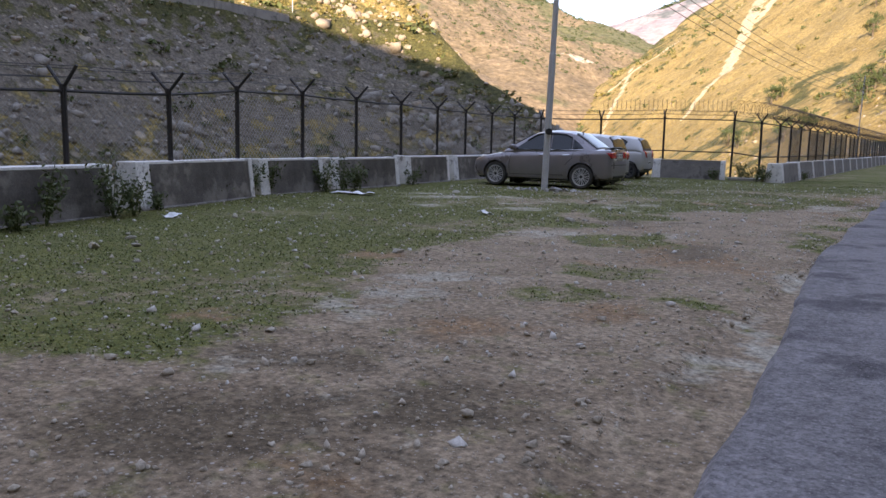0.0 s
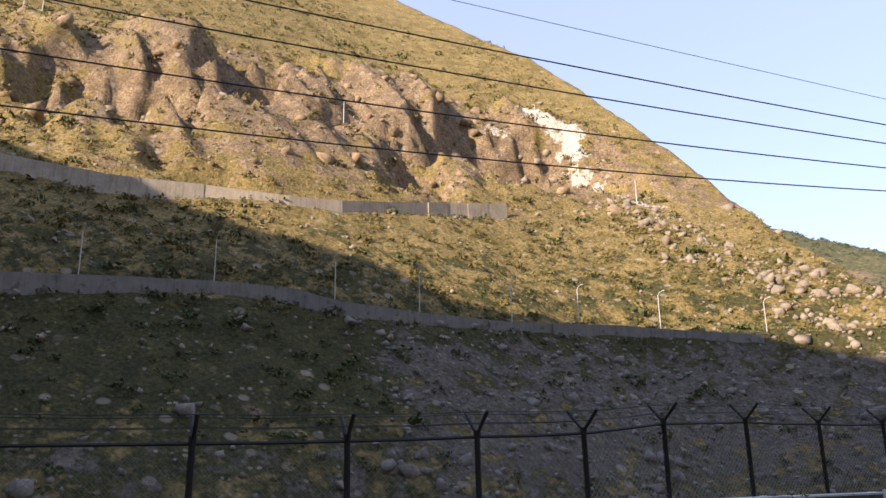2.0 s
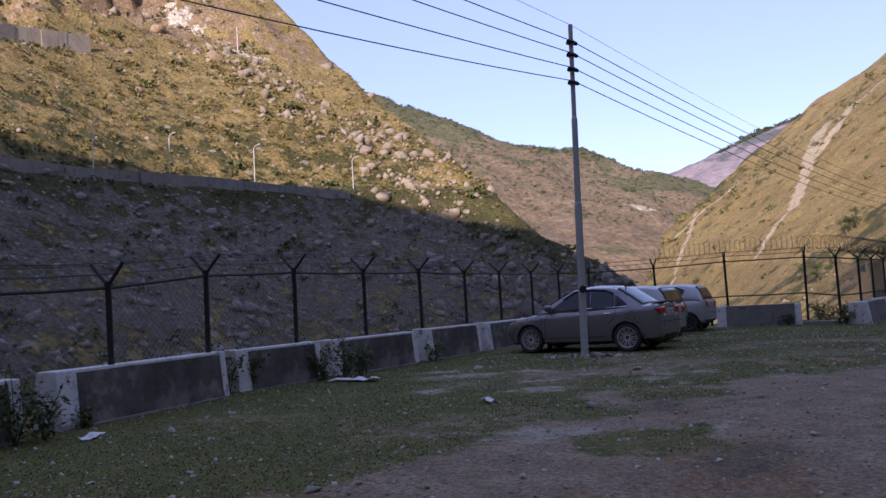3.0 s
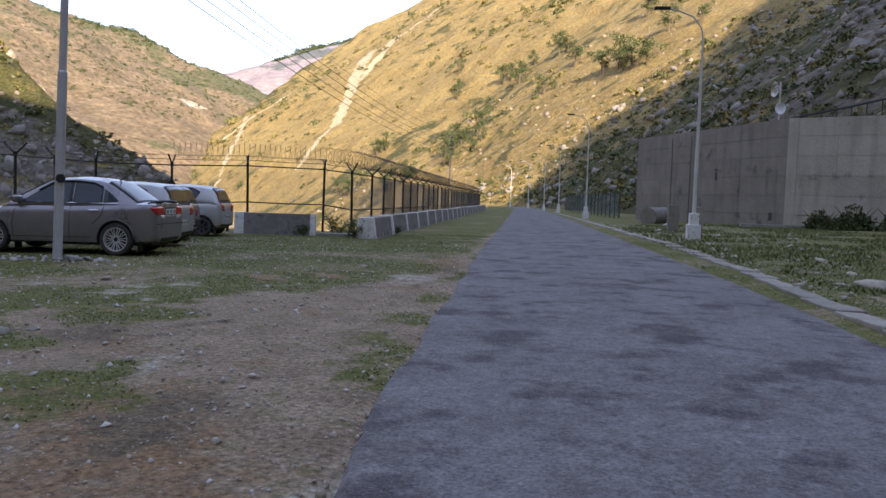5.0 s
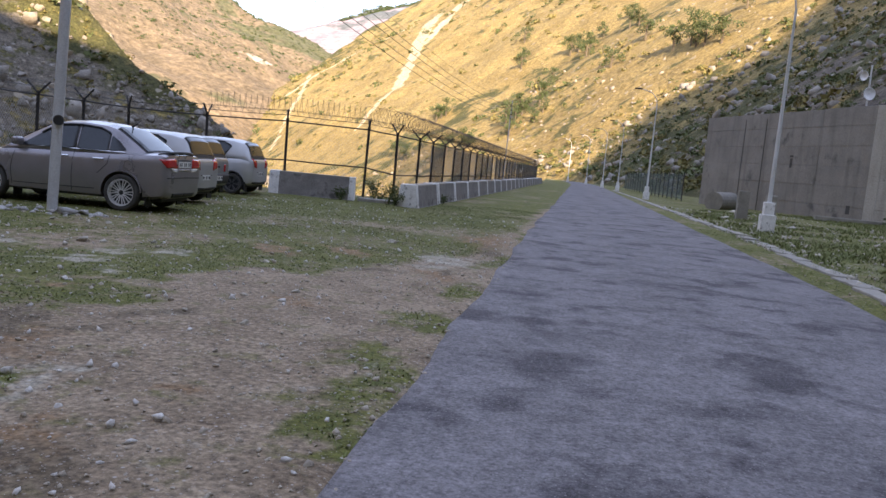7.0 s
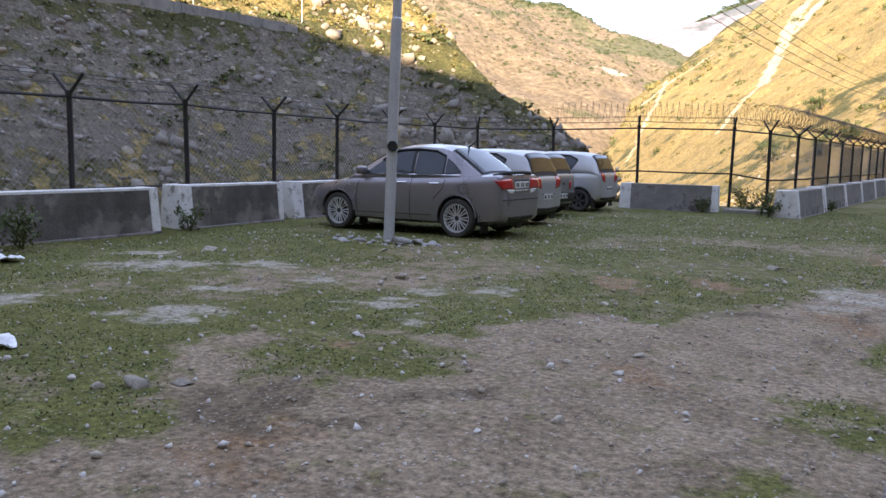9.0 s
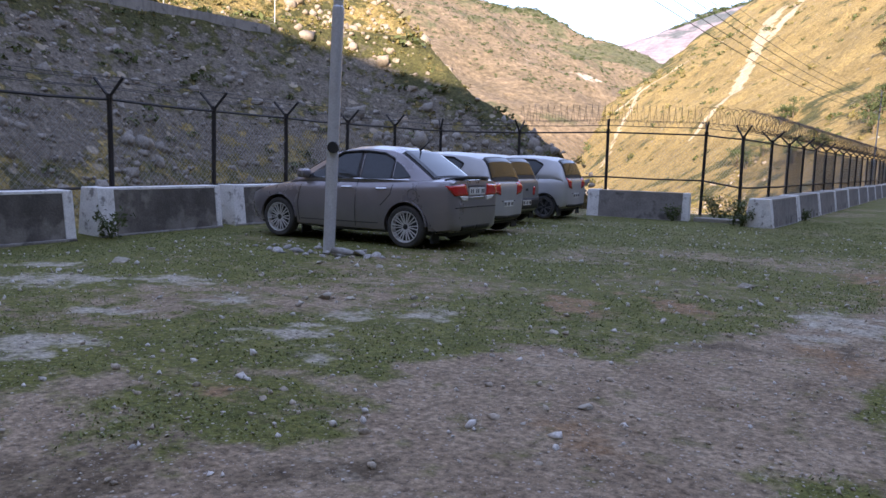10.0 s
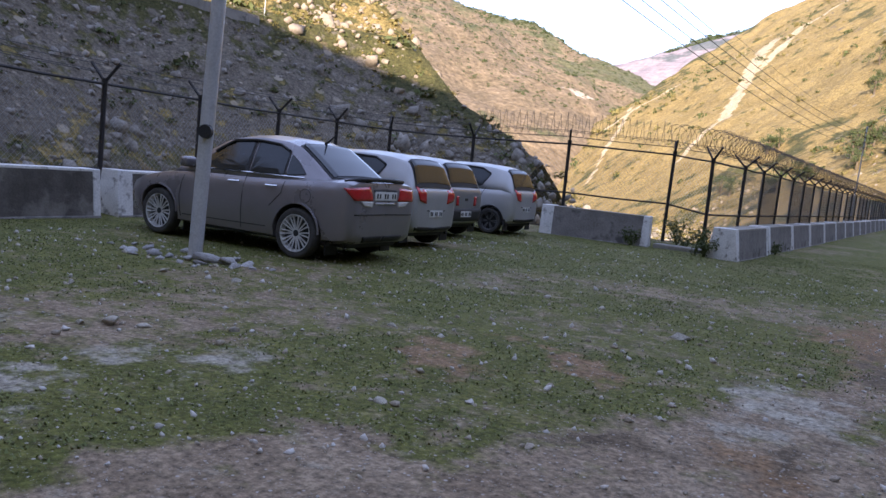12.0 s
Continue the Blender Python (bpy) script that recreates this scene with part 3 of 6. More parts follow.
def bare_mask(x, y, z):
    wob = 0.45 * fbm(x, y, 1.2, 5, 0.6)
    b = 0.8 * np.clip((x + wob - np.interp(y, BARE_Y, BARE_X)) / 0.5 + 0.4, 0, 1) * (x < 0.5) * (y < 42)
    b = b - patches(x, y, TURF_ISLES, 1.0)
    mottle = 0.24 + 0.5 * fbm(x, y, 1.6, 5) + 0.3 * blob(x, y, -6.6, 14.2, 2.6, 1.3, 35)
    return np.clip(np.maximum(b, mottle), 0, 1)


def red_mask(x, y, z):
    return np.clip(patches(x, y, RED_SPOTS, 0.68) + 0.22 * fbm(x, y, 1.1, 4) * (bare_mask(x, y, z) > 0.45), 0, 1)


def dark_mask(x, y, z):
    return np.clip(patches(x, y, DARK_SPOTS, 0.66) + (0.14 + 0.25 * fbm(x + 40, y, 1.3, 4)) * (bare_mask(x, y, z) > 0.45), 0, 1)


def pale_mask(x, y, z):
    far = np.zeros(np.shape(x))
    for p in ((5.9, 17, 0.5, 6, 0), (7, 24, 1.2, 4, 0)):
        far = np.maximum(far, 0.3 * blob(x, y, *p))
    return np.maximum(np.maximum(patches(x, y, PALE_SPOTS, 0.66), far), 0.1 * (x > -4) * (x < 0) * (y < 18))


gx = np.concatenate([np.array([-3000, -1500, -700, -400, -250, -180, -140, -110, -95]), np.arange(-88, -16, 3.0), np.arange(-15.6, -9, 0.3), np.arange(-9, 0.31, 0.14), np.arange(0.8, 4.4, 0.6), np.arange(4.5, 12, 0.28), np.arange(12, 40, 2.0), np.array([45, 70, 120, 250, 500, 1500, 3000])])
gy = np.concatenate([np.array([-3000, -1200, -500, -250, -120, -60, -30, -15, -8, -4, -2]), np.arange(0, 24, 0.14), np.arange(24, 45, 0.4), np.arange(45, 160, 2.0), np.arange(160, 420, 8.0), np.array([450, 520, 650, 900, 1500, 3000])])
ground = grid_object("ground", gx, gy, ground_z, M_GROUND, {"bare": bare_mask, "red": red_mask, "dark": dark_mask, "pale": pale_mask, "gorge": lambda x, y, z: np.clip(-z * 2 - 0.6, 0, 1)})
tagged(ground, "patchy turf with bare gravelly earth beside the road", "ground", kind="structure")


def road_edge(y):
    return np.interp(y, [3, 5.7, 8, 10, 17, 24], [0.2, 0.06, -0.12, -0.29, -0.35, -0.39]) + 0.1 * fbm(y * 1.0, y * 0 + 3.1, 1.5, 4)


def road_mesh():
    ys = np.concatenate([np.arange(-14, 30, 0.15), np.arange(30, 185, 2.0)])
    ts = np.array([0, 0.012, 0.03, 0.25, 0.5, 0.75, 0.97, 0.988, 1.0])
    left = road_edge(ys)
    right = np.interp(ys, [-14, 8, 13, 15, 21, 40, 185], [3.9, 4.05, 4.25, 4.35, 4.45, 4.45, 4.4]) + 0.05 * fbm(ys, ys * 0 + 9, 1.7, 3)
    bend = np.where(ys > 120, -((ys - 120) / 65) ** 2 * 3.0, 0)
    x = (left + bend)[:, None] * (1 - ts) + (right + bend)[:, None] * ts
    z = 0.012 + 0.03 * np.sin(np.pi * ts)[None, :] + 0 * x - 0.055 * ((ts == 0) | (ts == 1))[None, :]
    y = np.repeat(ys[:, None], len(ts), 1)
    n, m = x.shape
    idx = np.arange(n * m).reshape(n, m)
    faces = np.stack([idx[:-1, :-1], idx[:-1, 1:], idx[1:, 1:], idx[1:, :-1]], -1).reshape(-1, 4)
    return mesh_np("road", np.stack([x, y, z], -1).reshape(-1, 3), faces, M_ROAD)


road_me = road_mesh()
stain = road_me.attributes.new("stain", "FLOAT", "POINT")
stain.data.foreach_set("value", np.full(len(road_me.vertices), 0.365, np.float32))
tagged(part_of("road", road_me, M_ROAD, smooth=True), "worn grey asphalt road with darker patched stains", "road", kind="structure")


def gz(x, y):
    return float(ground_z(np.array([x], float), np.array([y], float))[0])


# ---- barriers ----
def taper(bm, high):
    """Cast blocks are wider at the foot than at the top."""
    for v in bm.verts:
        v.co.y *= 1.14 - 0.36 * max(0.0, v.co.z) / high


def barrier(a, b, high, thick, body_mat, label, group, white_ends=(True, True)):
    a, b = Vector((*a, 0)), Vector((*b, 0))
    d = b - a
    n = d.length
    turn = math.atan2(d.y, d.x)
    mid = (a + b) / 2
    z = min(gz(a.x, a.y), gz(b.x, b.y), gz(mid.x, mid.y)) - 0.03
    thing = empty("concrete_barrier", Matrix.Translation((mid.x, mid.y, z)) @ Matrix.Rotation(turn, 4, "Z"))
    tagged(thing, label, "barrier", group)
    high = high + random.uniform(-0.02, 0.02)
    bm = bmesh.new()
    box(bm, -n / 2, n / 2, -thick / 2, thick / 2, 0, high, 0.025)
    bmesh.ops.subdivide_edges(bm, edges=[e for e in bm.edges if e.calc_length() > 0.6], cuts=7, use_grid_fill=True)
    for v in bm.verts:
        v.co += 0.012 * noise.noise_vector(Vector(v.co) * 3 + mid)
    taper(bm, high)
    part("body", bm, body_mat, thing)
    bm = bmesh.new()
    box(bm, -n / 2 + 0.02, n / 2 - 0.02, -thick / 2 - 0.004, thick / 2 + 0.004, high - 0.028, high + 0.012, 0.008)
    for v in bm.verts:
        v.co += 0.006 * noise.noise_vector(Vector(v.co) * 6 + mid)
    taper(bm, high)
    part("coping", bm, M_WHITE if body_mat is M_BLACK else M_CONC2, thing, "thin worn pale coping")
    for side, on in zip((-1, 1), white_ends):
        if on:
            w = random.uniform(0.2, 0.3) if side < 0 else random.uniform(0.1, 0.16)
            bm = bmesh.new()
            x0, x1 = (-n / 2 - 0.012, -n / 2 + w) if side < 0 else (n / 2 - w, n / 2 + 0.012)
            box(bm, x0, x1, -thick / 2 - 0.014, thick / 2 + 0.014, 0.0, high + 0.018, 0.02)
            for v in bm.verts:
                v.co += 0.012 * noise.noise_vector(Vector(v.co) * 5 + mid)
            taper(bm, high)
            part("end_band", bm, M_WHITE, thing, "chipped white painted end")
    bm = bmesh.new()
    box(bm, -n / 2, n / 2, -thick / 2 - 0.07, thick / 2 + 0.07, -0.1, 0.045, 0.02)
    part("footing", bm, M_GREYB, thing)
    return thing


WB = "low barrier blocks along the fence"
DARK = "black painted concrete barrier block with white ends"
for a, b in (((-7.55, -2.4), (-7.75, 0.75)), ((-7.75, 1.25), (-8.35, 4.2)), ((-8.75, 4.75), (-9.2, 7.35)), ((-9.35, 7.85), (-10.2, 10.95)), ((-10.4, 11.35), (-10.7, 13.5)), ((-10.8, 13.9), (-11.02, 16.75)),
             ((-11.12, 17.2), (-11.42, 19.75)), ((-11.46, 20.1), (-11.8, 23.1)), ((-11.85, 23.4), (-12.1, 26.3))):
    barrier(a, b, 0.72, 0.42, M_BLACK, DARK, WB)
barrier((-8.45, 29.75), (-5.95, 30.15), 0.70, 0.4, M_GREYB, "weathered grey concrete barrier block with white ends", WB)
for k in range(22):
    y = 29.4 + 3.6 * k
    barrier((-4.15, y), (-4.12, y + 3.3), 0.68, 0.55, M_GREYB, "grey concrete barrier block with white painted ends", "barrier blocks beside the road")
bm = bmesh.new()
box(bm, -5.8, -4.5, 30.0, 30.35, -0.1, 0.1, 0.03)
tagged(part("low_kerb", bm, M_CONC2), "low broken concrete kerb across a gap", "kerb")


# ---- fences ----
def post_mesh(high, arm=0.42):
    bm = bmesh.new()
    tube(bm, (0, 0, -0.3), (0, 0, high), 0.042, sides=8)
    for s in (-1, 1):
        tube(bm, (0, 0, high - 0.03), (0, s * arm * 0.72, high + arm * 0.66), 0.026, sides=6)
    tube(bm, (0, 0, high - 0.06), (0, 0, high + 0.03), 0.052, sides=8)
    me = bpy.data.meshes.new("post")
    bm.to_mesh(me)
    bm.free()
    me.materials.append(M_STEEL)
    return me


def link_mesh(wide, h0a, h0b, h1a, h1b, cell=0.075, r=0.0022):
    """Chain-link: two sets of slanting wires clipped to the bay; flat prisms."""
    vs, fs = [], []

    def lo(u):
        return h0a + (h0b - h0a) * u / wide

    def hi(u):
        return h1a + (h1b - h1a) * u / wide
    step = cell * 1.414
    low, top = min(h0a, h0b), max(h1a, h1b)
    for s in (1, -1):
        c = -(top - low) - step
        while c < wide + step:
            u0, u1 = c, c + (top - low)
            p, q = [], None
            for k in range(13):
                u = u0 + (u1 - u0) * k / 12
                z = low + (top - low) * k / 12
                uu = u if s > 0 else wide - u
                if 0 <= uu <= wide and lo(uu) <= z <= hi(uu):
                    p.append((uu, z))
            if len(p) >= 2:
                (ua, za), (ub, zb) = p[0], p[-1]
                i = len(vs)
                oy = 0.003 * s
                for (uu, zz) in ((ua, za), (ub, zb)):
                    vs.extend([(uu - r, oy - r, zz), (uu + r, oy - r, zz), (uu, oy + r, zz)])
                fs.extend([(i, i + 1, i + 4, i + 3), (i + 1, i + 2, i + 5, i + 4), (i + 2, i, i + 3, i + 5)])
            c += step
    return mesh_np("chain_link", vs, fs, M_WIRE)


def fence(posts, label, coil=False, cloth=None, first=True):
    """posts: (x, y, junction height, lower rail height)."""
    thing = empty("fence", Matrix.Translation((posts[0][0], posts[0][1], 0)))
    base = thing.matrix_world.inverted()
    tagged(thing, label, "fence")
    meshes = {}
    tops = []
    for i, (x, y, h, low) in enumerate(posts):
        a, b = posts[max(i - 1, 0)], posts[min(i + 1, len(posts) - 1)]
        turn = math.atan2(b[1] - a[1], b[0] - a[0]) + random.uniform(-0.05, 0.05)
        z = gz(x, y)
        key = round(h - z, 1)
        if key not in meshes:
            meshes[key] = post_mesh(key)
        if i or first:
            part_of("post", meshes[key], M_STEEL, thing).matrix_local = base @ Matrix.Translation((x, y, h - key)) @ Matrix.Rotation(turn, 4, "Z") @ Matrix.Rotation(random.uniform(-0.02, 0.02), 4, "Y")
        n = Vector((-math.sin(turn), math.cos(turn), 0))
        tops.append((Vector((x, y, h)), n))
    for i in range(len(posts) - 1):
        (x0, y0, h0, l0), (x1, y1, h1, l1) = posts[i], posts[i + 1]
        p, q = Vector((x0, y0, 0)), Vector((x1, y1, 0))
        wide = (q - p).length
        m = Matrix.Translation(p) @ Matrix.Rotation(math.atan2(y1 - y0, x1 - x0), 4, "Z")
        for za, zb in ((h0 - 0.06, h1 - 0.06), (l0, l1)):
            bm = bmesh.new()
            sag = random.uniform(0, 0.02)
            sweep(bm, [base @ Vector((x0, y0, za)), base @ Vector(((x0 + x1) / 2, (y0 + y1) / 2, (za + zb) / 2 - sag)), base @ Vector((x1, y1, zb))], 0.024, 6)
            part("rail", bm, M_STEEL, thing)
        far = y0 > 48
        me = link_mesh(wide, l0 - 0.55, l1 - 0.55, h0 - 0.06, h1 - 0.06, 0.15 if far else 0.075, 0.004 if far else 0.003)
        ob = part_of("chain_link", me, M_WIRE, thing, "galvanised chain-link mesh")
        ob.matrix_local = base @ m
        if cloth and cloth(i):
            bm = bmesh.new()
            bmesh.ops.create_grid(bm, x_segments=14, y_segments=8, size=0.5)
            for v in bm.verts:
                u, w = v.co.x + 0.5, v.co.y + 0.5
                v.co = Vector((u * wide, 0.05 + 0.02 * math.sin(19 * u + i) * (1 - w), (l0 - 0.5) + w * (h0 - 0.15 - l0 + 0.5)))
            r = bmesh.ops.extrude_face_region(bm, geom=bm.faces[:])
            bmesh.ops.translate(bm, verts=[g for g in r["geom"] if isinstance(g, bmesh.types.BMVert)], vec=(0, 0.006, 0))
            ob = part("shade_cloth", bm, M_GREEN, thing, "dark green shade cloth")
            ob.matrix_local = base @ m
    for s in (-1, 1):
        for k in (0.45, 0.95):
            bm = bmesh.new()
            pts = []
            for i, (p, n) in enumerate(tops):
                c = p + n * s * 0.3 * k + Vector((0, 0, 0.28 * k))
                if i:
                    pts.append(base @ ((prev + c) / 2 - Vector((0, 0, 0.015))))
                pts.append(base @ c)
                prev = c
            sweep(bm, pts, 0.005, 4)
            part("barbed_wire", bm, M_STEEL, thing)
    if coil:
        for i in range(len(tops) - 1):
            bm = bmesh.new()
            (p, n), (q, _) = tops[i], tops[i + 1]
            d = q - p
            turns = int(d.length / (0.16 if p.y < 60 else 0.3))
            side = d.normalized().cross(Vector((0, 0, 1)))
            pts = []
            for k in range(turns * 9 + 1):
                a = 2 * math.pi * k / 9
                r = 0.27 * (1 + 0.12 * math.sin(k * 1.7))
                pts.append(base @ (p + d * (k / (turns * 9)) + Vector((0, 0, 0.42)) + r * (side * math.cos(a) + Vector((0, 0, 1)) * math.sin(a))))
            sweep(bm, pts, 0.006, 3)
            part("razor_coil", bm, M_RAZOR, thing, "rusty coiled razor wire")
    return thing


WEST_POSTS = [(-9.3, -4.2, 1.68, 0.4), (-9.3, -1.8, 1.68, 0.4), (-9.35, 0.8, 1.69, 0.4), (-9.4, 3.15, 1.71, 0.42), (-9.4, 5.1, 1.74, 0.45), (-9.45, 6.98, 1.8, 0.5), (-9.57, 8.83, 1.86, 0.55), (-10.2, 10.81, 2.05, 0.62), (-10.79, 13.2, 2.13, 0.68), (-11.26, 15.6, 2.14, 0.72), (-11.55, 17.88, 2.17, 0.74), (-11.95, 20.25, 2.15, 0.74), (-12.35, 22.54, 2.16, 0.74),
              (-12.77, 25.0, 2.17, 0.76), (-13.1, 27.4, 2.2, 0.78), (-12.95, 29.4, 2.2, 0.82), (-10.52, 29.63, 2.18, 0.92)]
fence(WEST_POSTS, "black steel chain-link fence with Y-shaped barbed wire arms")
fence([(-10.52, 29.63, 2.18, 0.92), (-8.42, 30.75, 2.26, 1.0), (-6.1, 31.7, 2.24, 0.98)], "black steel chain-link fence topped by razor wire coil", coil=True, first=False)
fence([(-6.1, 31.7, 2.24, 0.98), (-4.95, 31.0, 2.12, 0.85)] + [(-4.75, 33.4 + 2.55 * k, 2.1, 0.85) for k in range(31)], "black steel roadside fence with razor wire and green cloth", coil=True, cloth=lambda i: i > 2 and i % 7 not in (0, 4), first=False)


# ---- cars ----
from mathutils.bvhtree import BVHTree


def paint(name, col, metal=0.6, rough=0.35):
    m = material(name, tuple(0.96 * c for c in col), tuple(1.03 * c for c in col), 0.8, 1.5, rough, 0, metal, coat=0.3)
    return m


M_GREYCAR = paint("brown_grey_metallic_paint", (0.245, 0.225, 0.235), 0.45, 0.3)
M_SILVER = paint("dusty_silver_paint", (0.40, 0.395, 0.395), 0.35, 0.4)
M_SILVER2 = paint("dull_silver_paint", (0.31, 0.31, 0.315), 0.5, 0.36)
M_SILVER3 = paint("pale_silver_paint", (0.46, 0.455, 0.455), 0.35, 0.4)
M_GLASS = material("tinted_car_glass", (0.012, 0.015, 0.018), (0.02, 0.024, 0.028), 2, 20, 0.1, 0, 0, spec=0.38, coat=0.0)
M_RED = material("red_tail_lamp", (0.45, 0.01, 0.012), (0.55, 0.02, 0.02), 8, 40, 0.18, 0, spec=0.7, coat=0.5)
M_CLEAR = material("clear_lamp_lens", (0.55, 0.52, 0.5), (0.7, 0.68, 0.66), 8, 40, 0.15, 0, spec=0.7, coat=0.5)
M_TYRE = material("dusty_tyre_rubber", (0.03, 0.029, 0.028), (0.075, 0.07, 0.064), 6, 50, 0.9, 0.2)
M_RIM = material("alloy_rim", (0.56, 0.56, 0.56), (0.68, 0.68, 0.68), 6, 40, 0.35, 0, 0.25)
M_RIMD = material("grey_steel_rim", (0.10, 0.10, 0.105), (0.16, 0.16, 0.165), 6, 40, 0.5, 0, 0.4)
M_TRIM = material("black_plastic_trim", (0.014, 0.014, 0.015), (0.03, 0.03, 0.031), 6, 60, 0.6, 0.05)
M_CHROME = material("chrome_trim", (0.62, 0.62, 0.63), (0.7, 0.7, 0.71), 6, 40, 0.15, 0, 0.95)
M_PLATE = material("white_number_plate", (0.6, 0.6, 0.58), (0.7, 0.7, 0.68), 6, 40, 0.5, 0)


def lathe(bm, profile, seg=28, axis_y=0.0):
    """Revolve (radius, y) about the y axis."""
    rings = []
    for k in range(seg):
        a = 2 * math.pi * k / seg
        rings.append([bm.verts.new((r * math.cos(a), y + axis_y, r * math.sin(a))) for r, y in profile])
    for k in range(seg):
        a, b = rings[k], rings[(k + 1) % seg]
        for i in range(len(profile) - 1):
            bm.faces.new((a[i], b[i], b[i + 1], a[i + 1]))
    return bm


def wheel(car, x, y, r, rim_mat, spokes, out):
    """A wheel whose outer face looks towards out (+1 or -1 in y)."""
    hub = part("wheel", lathe(bmesh.new(), [(0.001, -0.05), (r * 0.68, -0.06), (r * 0.71, -0.085), (r * 0.68, 0.0), (r * 0.63, 0.012), (0.001, 0.012)]), M_TRIM, car, smooth=False)
    hub.matrix_local = Matrix.Translation((x, y, r)) @ Matrix.Diagonal((1, out, 1, 1))
    part("tyre", lathe(bmesh.new(), [(r * 0.71, -0.08), (r * 0.87, -0.093), (r * 0.95, -0.088), (r, -0.06), (r, 0.06), (r * 0.95, 0.088), (r * 0.87, 0.093), (r * 0.71, 0.08)]), M_TYRE, hub, "dusty black tyre", True)
    part("rim", lathe(bmesh.new(), [(r * 0.68, 0.01), (r * 0.735, 0.02), (r * 0.74, 0.088), (r * 0.71, 0.088), (r * 0.67, 0.055), (r * 0.655, 0.02)]), rim_mat, hub, "pale metal rim")
    bm = bmesh.new()
    for k in range(spokes):
        for off in (-0.13, 0.13):
            a = 2 * math.pi * k / spokes + off
            m = Matrix.Rotation(a, 4, "Y")
            vs = [Vector(p) for p in ((r * 0.1, 0.06, -0.007), (r * 0.1, 0.06, 0.007), (r * 0.69, 0.086, 0.0085), (r * 0.69, 0.086, -0.0085))]
            top = [bm.verts.new(m @ v) for v in vs]
            low = [bm.verts.new(m @ (v - Vector((0, 0.012, 0)))) for v in vs]
            bm.faces.new(top)
            for i in range(4):
                bm.faces.new((top[i], low[i], low[(i + 1) % 4], top[(i + 1) % 4]))
    part("spokes", bm, rim_mat, hub)
    bm = lathe(bmesh.new(), [(0.001, 0.066), (r * 0.13, 0.062), (r * 0.17, 0.03)], 16)
    part("hub_cap", bm, M_TRIM, hub)
    return hub


def loft(bm, rings):
    made = [[bm.verts.new(p) for p in ring] for ring in rings]
    n = len(made[0])
    for a, b in zip(made[:-1], made[1:]):
        for k in range(n):
            bm.faces.new((a[k], b[k], b[(k + 1) % n], a[(k + 1) % n]))
    bm.faces.new(made[0])
    bm.faces.new(made[-1][::-1])
    bmesh.ops.recalc_face_normals(bm, faces=bm.faces[:])
    return bm


